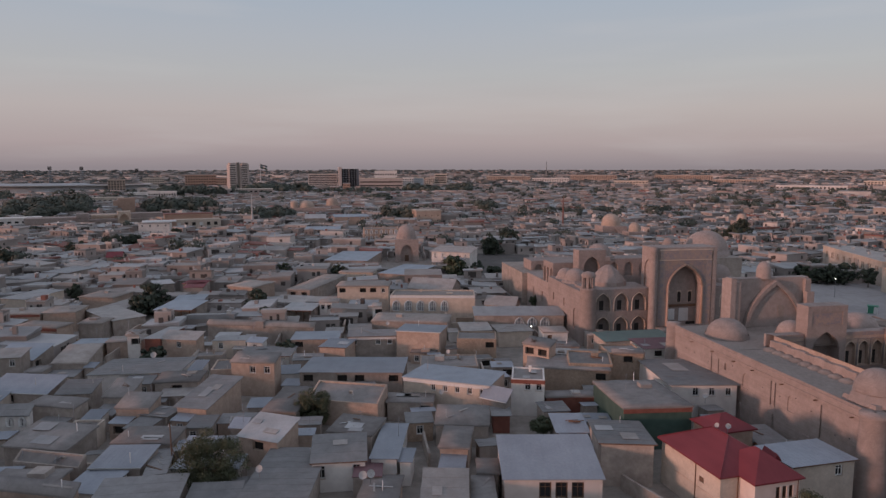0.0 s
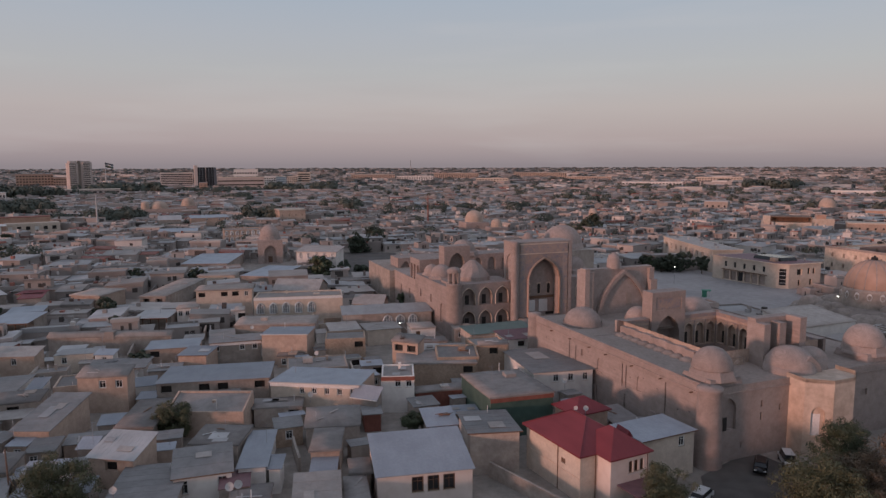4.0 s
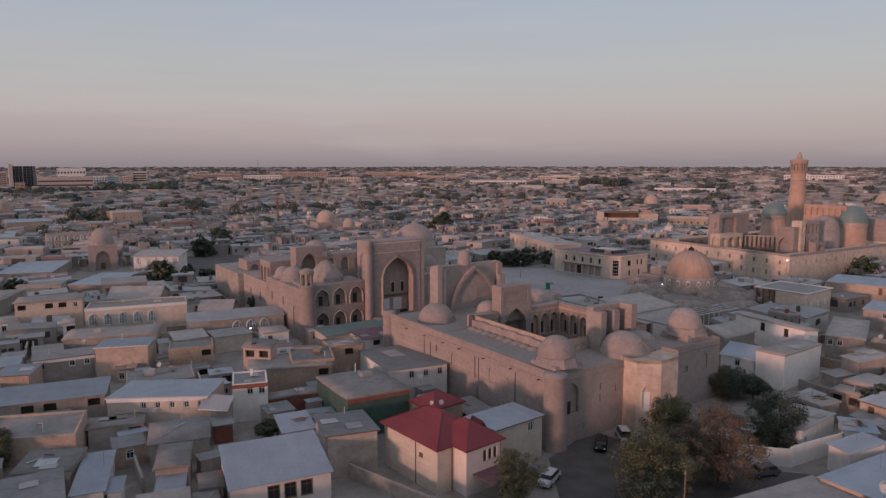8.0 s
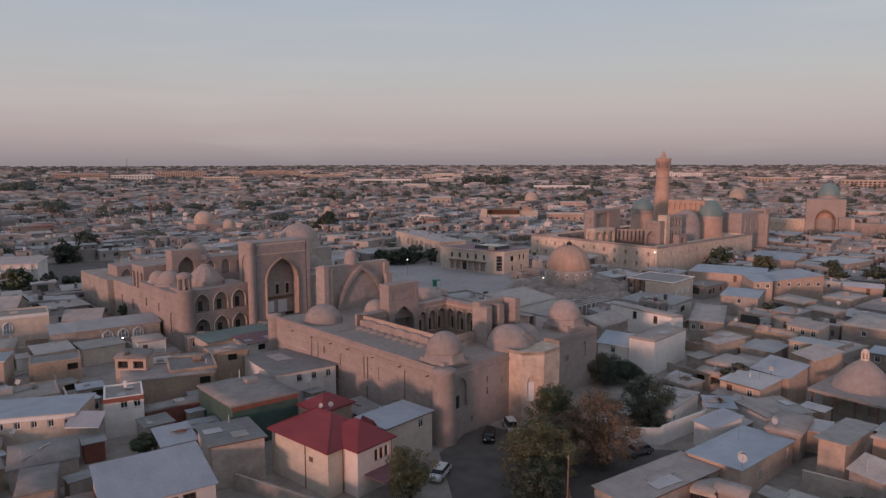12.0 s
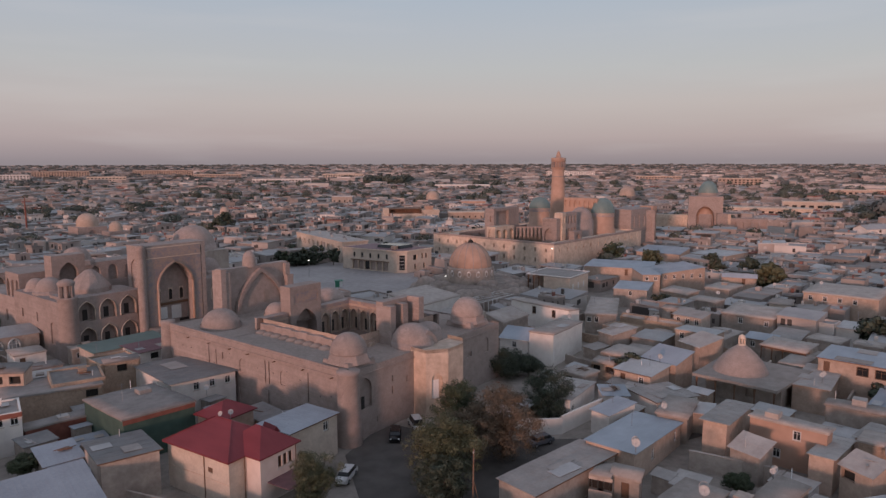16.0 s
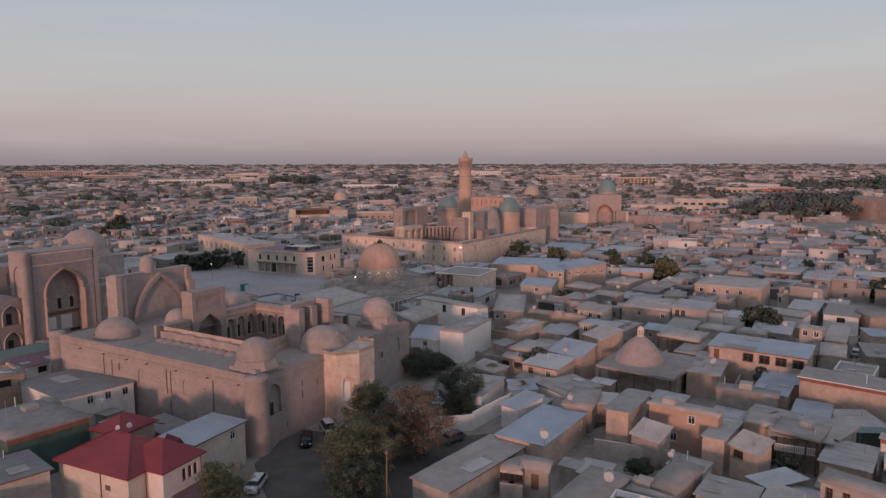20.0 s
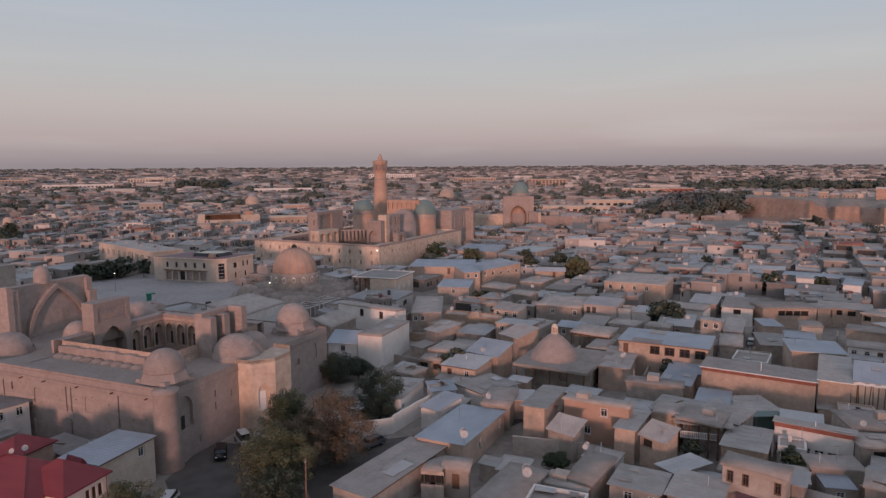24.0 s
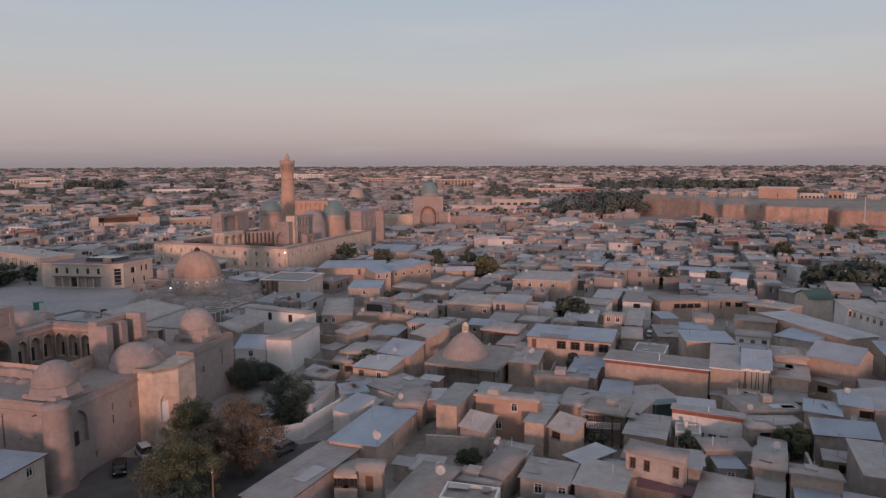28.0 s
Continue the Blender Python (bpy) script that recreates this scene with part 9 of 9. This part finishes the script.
                px, py = q.uniform(-hw * 0.5, hw * 0.5), q.choice((-1, 1)) * (hd + q.uniform(0.4, 1.4))
                unit(x + px * c - py * s, y + px * s + py * c, q.uniform(3, w * 0.8), q.uniform(2.5, 5), h * q.uniform(0.5, 0.85), rot + q.choice((0, 0, 0, 10, -12)), False)
            if k < 0.12 and h < 5:
                unit(x, y, w * q.uniform(0.35, 0.6), d * q.uniform(0.4, 0.7), h + 2.7, rot, False)
            if q.random() < 0.4:
                # a thin yard wall
                px = q.choice((-1, 1)) * (hw + 2.5)
                brick(x + px * c, y + px * s, 0.18, hd + q.uniform(1, 4), c, s, gz, gz + q.uniform(2.0, 3.2), 0)

    for x, y, w, d, h, rot in cells:
        unit(x, y, w, d, h, rot)
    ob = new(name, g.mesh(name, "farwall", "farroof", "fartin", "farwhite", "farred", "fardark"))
    return tagged(ob, label, "houses", kind="stuff")


near_cells = [cell for cell in stuff_cells if not clashes(cell[0], cell[1], cell[2] / 2, cell[3] / 2, cell[5])]
mid_cells, far_cells, edge_cells = [], [], []
q = random.Random(21)
step = 11.0
for gi in range(-95, 96):
    for gj in range(-95, 96):
        u, v = gi * step + q.uniform(-3, 3), gj * step + q.uniform(-3, 3)
        x, y = u * cg_ - v * sg_, u * sg_ + v * cg_
        d, az = math.hypot(x, y), math.degrees(math.atan2(x, y))
        w, dp, h = q.uniform(7, 15), q.uniform(6.5, 12), (q.uniform(3.2, 4.8) if q.random() < 0.85 else q.uniform(5.8, 7.5))
        jit, keep = q.uniform(-7, 7), q.random()
        if not 300 < d < 1050 or not -40 < az < 103 or keep > 0.86:
            continue
        if not clashes(x, y, w / 2, dp / 2, GRID + jit):
            mid_cells.append((x, y, w, dp, h, GRID + jit + 25 * math.sin(x / 170) * math.sin(y / 230)))
for _ in range(9500):
    d = math.sqrt(q.uniform(1050 ** 2, 3000 ** 2))
    az = q.uniform(-40, 103)
    big = q.random() < 0.06
    x, y, _z = polar(az, d)
    far_cells.append((x, y, q.uniform(30, 70) if big else q.uniform(9, 22), q.uniform(9, 16), q.uniform(5.5, 9) if big else q.uniform(3.0, 5.6), q.choice((4, 94, 20, -30)) + q.uniform(-8, 8)))
for _ in range(6000):
    d = math.sqrt(q.uniform(3000 ** 2, 4850 ** 2))
    az = q.uniform(-40, 103)
    x, y, _z = polar(az, d)
    edge_cells.append((x, y, q.uniform(15, 50), q.uniform(10, 30), q.uniform(1.0, 2.4), q.uniform(-90, 90)))
town("town_houses", near_cells, "low mud-brick houses around the old town, unseen ones raised for shade", True, red=0.0)
town("distant_houses", mid_cells, "crowded flat-roofed mud-brick houses of the old town", True)
town("far_houses", far_cells, "low houses and blocks of the outer town", white=0.27)
town("horizon_houses", edge_cells, "faint low houses on the horizon", white=0.22)


# ---- distant trees, joined ----
def woods(name, spots, label, leaf="leafdark"):
    q = random.Random(len(spots))
    g = Geo()
    for x, y, h, r in spots:
        gz = ground_z(math.hypot(x, y))
        n_q = 170 if math.hypot(x, y) < 1000 else 70 if math.hypot(x, y) < 1500 else 22
        s = r * (0.14 if n_q > 100 else 0.22 if n_q > 30 else 0.42)
        ecc = q.uniform(0.8, 1.25)
        for _ in range(n_q):
            d = Vector((q.gauss(0, 1), q.gauss(0, 1), q.gauss(0, 1))).normalized()
            p = Vector((x, y, gz + h * 0.58)) + Vector((d.x * r * ecc, d.y * r, d.z * h * 0.42)) * q.uniform(0.55, 1.0)
            u = d.orthogonal().normalized() * s * q.uniform(0.6, 1.3)
            w = d.cross(u) * q.uniform(0.6, 1.2)
            g.face([tuple(p - u), tuple(p + w), tuple(p + u), tuple(p - w)])
    return tagged(new(name, g.mesh(name, leaf)), label, "trees", kind="stuff")


q = random.Random(8)
spots = []


def grove(az0, az1, d0, d1, n, h=10.5, r=6.5):
    for _ in range(n):
        x, y, _z = polar(q.uniform(az0, az1), q.uniform(d0, d1))
        spots.append((x, y, h * q.uniform(0.7, 1.3), r * q.uniform(0.7, 1.35)))


for az0, az1, d0, d1, n, h, r in ((-32.4, -27.3, 610, 720, 85, 14, 7), (-33, -29.5, 580, 640, 24, 9, 6), (-29, -27.2, 740, 860, 20, 13, 7), (-23.0, -18.3, 640, 720, 75, 12, 6.5), (-18.9, -16.7, 530, 570, 22, 8.5, 5), (-22, -17.6, 990, 1080, 55, 14, 8),
                                  (-36, -24, 860, 960, 40, 9, 7), (-15.6, -10.8, 1120, 1230, 70, 14, 8), (-10.8, -6, 1080, 1130, 16, 9, 7), (-6.2, -3.0, 1080, 1150, 14, 9, 7), (-2.8, 2.9, 1070, 1200, 70, 13, 8),
                                  (-16.2, -12.4, 530, 585, 40, 9.5, 6), (-4.5, -1.7, 495, 540, 26, 11, 5.5), (-5.9, -4.3, 800, 850, 14, 9.5, 7), (2.0, 3.1, 640, 680, 9, 9, 5), (3.3, 5.0, 620, 680, 14, 10, 5.5),
                                  (4, 12, 520, 620, 12, 9, 5.5), (12.5, 16, 560, 600, 9, 9, 5.5), (17, 22, 560, 640, 10, 9, 5.5), (20, 36, 650, 950, 26, 10, 6.5), (35.9, 39.6, 1230, 1330, 70, 15, 8), (36.4, 39.8, 690, 730, 20, 8, 6), (40.9, 41.7, 700, 725, 6, 10, 5), (45.7, 47, 770, 800, 9, 11, 6), (39, 46, 620, 700, 12, 10, 6),
                                  (30, 58, 900, 1300, 34, 10, 7), (55, 75, 700, 900, 26, 10, 7), (78.6, 81.6, 560, 680, 80, 15, 7), (74.0, 78.8, 525, 580, 40, 10, 6), (78.2, 92.6, 1100, 1300, 190, 13, 9), (92, 94, 900, 960, 10, 11, 7),
                                  (68, 80, 900, 1200, 36, 10, 7), (58, 66, 480, 560, 8, 9, 5), (96, 101, 250, 300, 10, 8, 5), (24, 27, 700, 720, 6, 9, 6), (-38, 101, 1400, 2100, 260, 7, 7), (-38, -10, 1000, 1500, 50, 10, 7)):
    grove(az0, az1, d0, d1, n, h, r)
spots += [(*polar(-2.45, 488)[:2], 15.5, 4.4), (*polar(86.1, 462)[:2], 8.5, 5), (*polar(94.7, 440)[:2], 5, 3.5), (*polar(96.2, 440)[:2], 4.5, 2.6), (*polar(97.6, 440)[:2], 6, 5), (*polar(98.4, 436)[:2], 5, 5)]
for _ in range(620):
    d = math.sqrt(q.uniform(260 ** 2, 1400 ** 2))
    x, y, _z = polar(q.uniform(-38, 101), d)
    r = q.uniform(2.2, 5)
    if not clashes(x, y, r * 0.5, r * 0.5, 0):
        spots.append((x, y, r * q.uniform(1.5, 2.1), r))
for _ in range(1000):
    d = math.sqrt(q.uniform(380 ** 2, 1450 ** 2))
    x, y, _z = polar(q.uniform(-38, 101), d)
    r = q.uniform(2.6, 6.0)
    if not clashes(x, y, r * 0.6, r * 0.6, 0):
        spots.append((x, y, r * q.uniform(1.3, 1.9), r))
for _ in range(3300):
    d = math.sqrt(q.uniform(1300 ** 2, 4850 ** 2))
    x, y, _z = polar(q.uniform(-38, 101), d)
    spots.append((x, y, q.uniform(4.5, 6.5) if d < 2200 else q.uniform(2.6, 3.8) if d < 3500 else q.uniform(1.4, 2.0), q.uniform(7, 20)))
near_spots = list(spots)
spots.clear()
grove(75.4, 79.0, 545, 690, 70, 15, 7.5)
# Leaf colours of these far trees carry the haze of distance.
woods("fortress_grove", spots, "green grove below the fortress, greyed as by haze", "leafhazefar")
spots = near_spots
woods("distant_trees", [sp for sp in spots if math.hypot(sp[0], sp[1]) < 560], "scattered trees among the distant houses, greyed as by haze", "leafhaze")
woods("outer_trees", [sp for sp in spots if 560 <= math.hypot(sp[0], sp[1]) < 1330], "dark green trees of the outer town, lightened as by haze", "leafhaze")
woods("horizon_trees", [sp for sp in spots if math.hypot(sp[0], sp[1]) >= 1330], "trees towards the horizon, greyed as by haze", "leafhazefar")


# ---- cars ----


def car(x, y, rot, paint, label, van=False):
    ob = thing("car", pose(x, y, 0.06, 0, 0, rot), label, "car", "parked cars")
    h = 1.85 if van else 1.45
    lo = [(-0.85, -2.15, 0.35), (0.85, -2.15, 0.35), (0.85, 2.15, 0.35), (-0.85, 2.15, 0.35)]
    g = Geo()
    prof = [(-2.15, 0.35), (-2.2, 0.75), (-1.9, 0.9), (-1.0, 0.98), (1.35, 0.98), (2.1, 0.92), (2.15, 0.6), (2.1, 0.35)]
    for (ya, za), (yb, zb) in zip(prof, prof[1:]):
        g.face([(-0.85, ya, za), (0.85, ya, za), (0.85, yb, zb), (-0.85, yb, zb)], True)
    for sx in (-0.85, 0.85):
        pts = [(sx, a, b) for a, b in prof]
        g.face(pts if sx > 0 else pts[::-1])
    g.face([(q[0], q[1], q[2]) for q in reversed(lo)])
    part("body", g, paint, ob)
    cab = Geo().prism([(-0.80, -1.35), (0.80, -1.35), (0.80, 1.75), (-0.80, 1.75)], 0.97, h - 0.06, 0.8)
    part("glazing", cab, "pane", ob, "dark car glazing")
    part("roof_panel", Geo().box(-0.64, -0.98, h - 0.06, 0.64, 1.42, h), paint, ob)
    for sx in (-0.8, 0.8):
        for sy in (-1.35, 1.3):
            wl_ = part("wheel", Geo().lathe(0, 0, [(0.02, -0.1), (0.31, -0.1), (0.33, 0), (0.31, 0.1), (0.02, 0.1)], 14), "rubber", ob, "", pose(sx, sy, 0.32, 0, 90, 0))
            part("rim", Geo().lathe(0, 0, [(0.02, 0.11), (0.19, 0.11), (0.2, 0.09)], 10), "steel", wl_)
    for sx in (-0.6, 0.6):
        part("headlight", Geo().box(sx - 0.16, -2.22, 0.66, sx + 0.16, -2.16, 0.8), "frame", ob)
    part("bumper", Geo().box(-0.84, -2.27, 0.36, 0.84, -2.15, 0.56), paint, ob)
    return ob


car(61.2, 78.0, -40, "carblack", "black parked saloon car by the madrasa wall")
car(66.2, 79.0, 155, "carwhite", "white parked van beside the trees", True)
car(48.0, 71.8, -55, "carwhite", "silver-white parked car near the red-roofed house")
car(75.6, 61.5, -100, "cargrey", "grey parked car beside the white yard wall")

car(166.7, 22.6, 98, "carwhite", "white parked car in a lane between the houses")
car(177.9, 23.1, 96, "cargrey", "grey parked van in a lane between the houses", True)
car(188.1, -12.6, 88, "carblack", "dark parked car in a narrow lane")
car(197.6, -12.7, 92, "carblack", "dark parked car in a narrow lane")

# ---- yard walls, poles, dishes, kiosk ----


def yard_wall(a, b, h, wall, label, t=0.35):
    a, b = Vector(a), Vector(b)
    ln = (b - a).length
    rot = math.degrees(math.atan2(b.y - a.y, b.x - a.x))
    ob = thing("yard_wall", pose(a.x, a.y, 0, 0, 0, rot), label, "wall", "yard walls")
    r = random.Random(round(a.x * 9))
    n = max(2, int(ln / 2.5))
    g = Geo()
    tops = [h + r.uniform(-0.12, 0.12) for _ in range(n + 1)]
    for i in range(n):
        xa, xb = ln * i / n, ln * (i + 1) / n
        g.face([(xa, 0, 0), (xb, 0, 0), (xb, 0, tops[i + 1]), (xa, 0, tops[i])])
        g.face([(xb, t, 0), (xa, t, 0), (xa, t, tops[i]), (xb, t, tops[i + 1])])
        g.face([(xa, 0, tops[i]), (xb, 0, tops[i + 1]), (xb, t, tops[i + 1]), (xa, t, tops[i])])
    g.face([(0, t, 0), (0, 0, 0), (0, 0, tops[0]), (0, t, tops[0])])
    g.face([(ln, 0, 0), (ln, t, 0), (ln, t, tops[-1]), (ln, 0, tops[-1])])
    part("wall", g, wall, ob)
    return ob


yard_wall((74.0, 66.8), (81.2, 61.6), 2.6, "limewhite", "white-plastered yard wall along the lane")
yard_wall((81.3, 61.7), (99.5, 62.6), 2.8, "limewhite", "white-plastered yard wall beside the trees")
yard_wall((30.5, 71), (41, 63), 2.0, "mud", "low mud wall of the courtyard")
yard_wall((24, 84), (30.4, 71.2), 2.0, "mud", "low mud wall beside the alley")
yw = random.Random(77)
made = 0
for _ in range(900):
    az_, d_ = yw.uniform(-34, 97), yw.uniform(92, 185)
    x_, y_, _z = polar(az_, d_)
    ln_ = yw.uniform(4, 11)
    t_ = GRID + yw.choice((0, 90)) + yw.uniform(-5, 5)
    if clashes(x_, y_, ln_ / 2, 0.3, t_):
        continue
    dx_, dy_ = math.cos(radians(t_)) * ln_ / 2, math.sin(radians(t_)) * ln_ / 2
    yard_wall((x_ - dx_, y_ - dy_), (x_ + dx_, y_ + dy_), yw.uniform(2.0, 3.0), yw.choice(("mud", "mud", "clay", "cream", "brickwall")), "weathered plastered yard wall between the houses")
    claim(x_, y_, ln_ / 2, 2.4, t_)
    made += 1
    if made == 150:
        break


def dish(x, y, z, r, rot, label="white satellite dish on a roof"):
    ob = thing("satellite_dish", pose(x, y, z, 0, 0, rot), label, "dish", "satellite dishes")
    part("pole", Geo().lathe(0, 0, [(0.04, -0.6), (0.04, 0.6)], 6), "steel", ob)
    part("reflector", Geo().lathe(0, 0, [(r, 0.22 * r), (0.7 * r, 0.1 * r), (0.35 * r, 0.03 * r), (0.02, 0.0)], 18), "dish", ob, "", pose(0, -0.08, 0.75, 62, 0, 0))
    part("feed_arm", tube(Geo(), (0, -0.1, 0.5), (0, -0.75, 1.05), 0.02, 5), "steel", ob)
    return ob


dish(75.2, 45.2, 5.2, 0.54, -84)
dish(111.9, 62.9, 5.4, 0.43, -49)
dish(92.1, 50.7, 4.4, 0.43, -62)
dish(70.5, 33.5, 4.8, 0.58, -79)
dish(83.8, 31.1, 3.5, 0.43, -47)
dish(122.5, 38.5, 5.5, 0.43, -63)
dish(74.6, 44.8, 5.2, 0.54, -62)
dish(91.4, 50.3, 4.4, 0.43, -77)
dish(111.5, 62.7, 5.4, 0.43, -40)
dish(69.6, 33.1, 4.8, 0.58, -57)
dish(107.7, -0.3, 5, 0.43, -95)
dish(94.5, -3.7, 4.8, 0.50, -110)
dish(120.9, -14.1, 5.4, 0.43, -78)
dish(110.1, -13.9, 4.6, 0.43, -91)
dish(81.9, 30.5, 4, 0.36, -77)
dish(121.5, 38.3, 5.5, 0.43, -93)
dish(39.5, 87.9, 6.3, 0.38, -7)
dish(38.2, 88.2, 6.3, 0.34, -60)
dish(42.9, 104.1, 5, 0.43, -31)
dish(-21.6, 78.3, 5, 0.43, -7)
dish(-8.1, 77.9, 4.5, 0.50, 21)
dish(-9.0, 77.5, 4.5, 0.50, 9)
dish(-55.0, 128.0, 5.2, 0.58, 12)
dish(2.2, 130.4, 5, 0.43, -25)
dish(0.6, 106.3, 5, 0.43, 13)
dish(-11.6, 155.0, 5, 0.43, 4)
dish(142.5, 89.0, 5, 0.43, -71)
dish(120.6, 90.4, 7, 0.50, -29)
dish(181.1, 85.0, 5, 0.50, -54)
dish(200.0, 77.3, 6, 0.50, -71)
dish(203.9, 66.2, 7.4, 0.50, -87)
dish(139.7, 87.6, 5.5, 0.43, -36)
kiosk = thing("kiosk", pose(125.5, 190, 0.06, 0, 0, -30), "small green and white street kiosk on the square", "kiosk")
part("body", Geo().box(-1.2, -1, 0, 1.2, 1, 2.1), "frame", kiosk)
part("panel", Geo().box(-1.25, -1.05, 0.1, 0.2, -1.001, 2.2), "kiosk", kiosk, "green panel")
part("roof", Geo().box(-1.4, -1.2, 2.104, 1.4, 1.2, 2.3), "kiosk", kiosk)
for x_, y_, h_, lean_ in ((53.3, 53.3, 8.6, 1.5), (-35.8, 87.5, 8.0, -1.0)):
    pole = thing("utility_pole", pose(x_, y_, 0, 0, lean_, 20), "leaning grey wooden utility pole with small insulators", "pole", "utility poles")
    part("pole", tube(Geo(), (0, 0, -0.2), (0, 0, h_), 0.13, 8, 0.085), "wood", pole)
    part("brace", tube(Geo(), (1.5, -0.5, -0.1), (0.08, 0, h_ * 0.55), 0.07, 7), "wood", pole)
    for k_ in (-0.16, 0.16):
        part("insulator", Geo().lathe(k_, 0, [(0.03, h_ - 0.5), (0.05, h_ - 0.3), (0.01, h_ - 0.24)], 6), "frame", pole)
for az_, d_, z_ in ((42.6, 205, 7), (51.6, 258, 9), (52.1, 262, 9), (8.1, 160, 4), (31, 250, 6), (44.3, 240, 7)):
    x_, y_, _ = polar(az_, d_)
    ob_ = thing("street_lamp", pose(x_, y_, 0), "thin steel street lamp with a lit white head", "lamp", "street lamps")
    part("pole", Geo().lathe(0, 0, [(0.09, 0), (0.06, z_)], 7), "steel", ob_)
    part("lamp_head", Geo().lathe(0, 0, [(0.05, z_), (0.2, z_ + 0.06), (0.18, z_ + 0.2), (0.05, z_ + 0.28)], 10), "lit", ob_, "lit white lamp head")
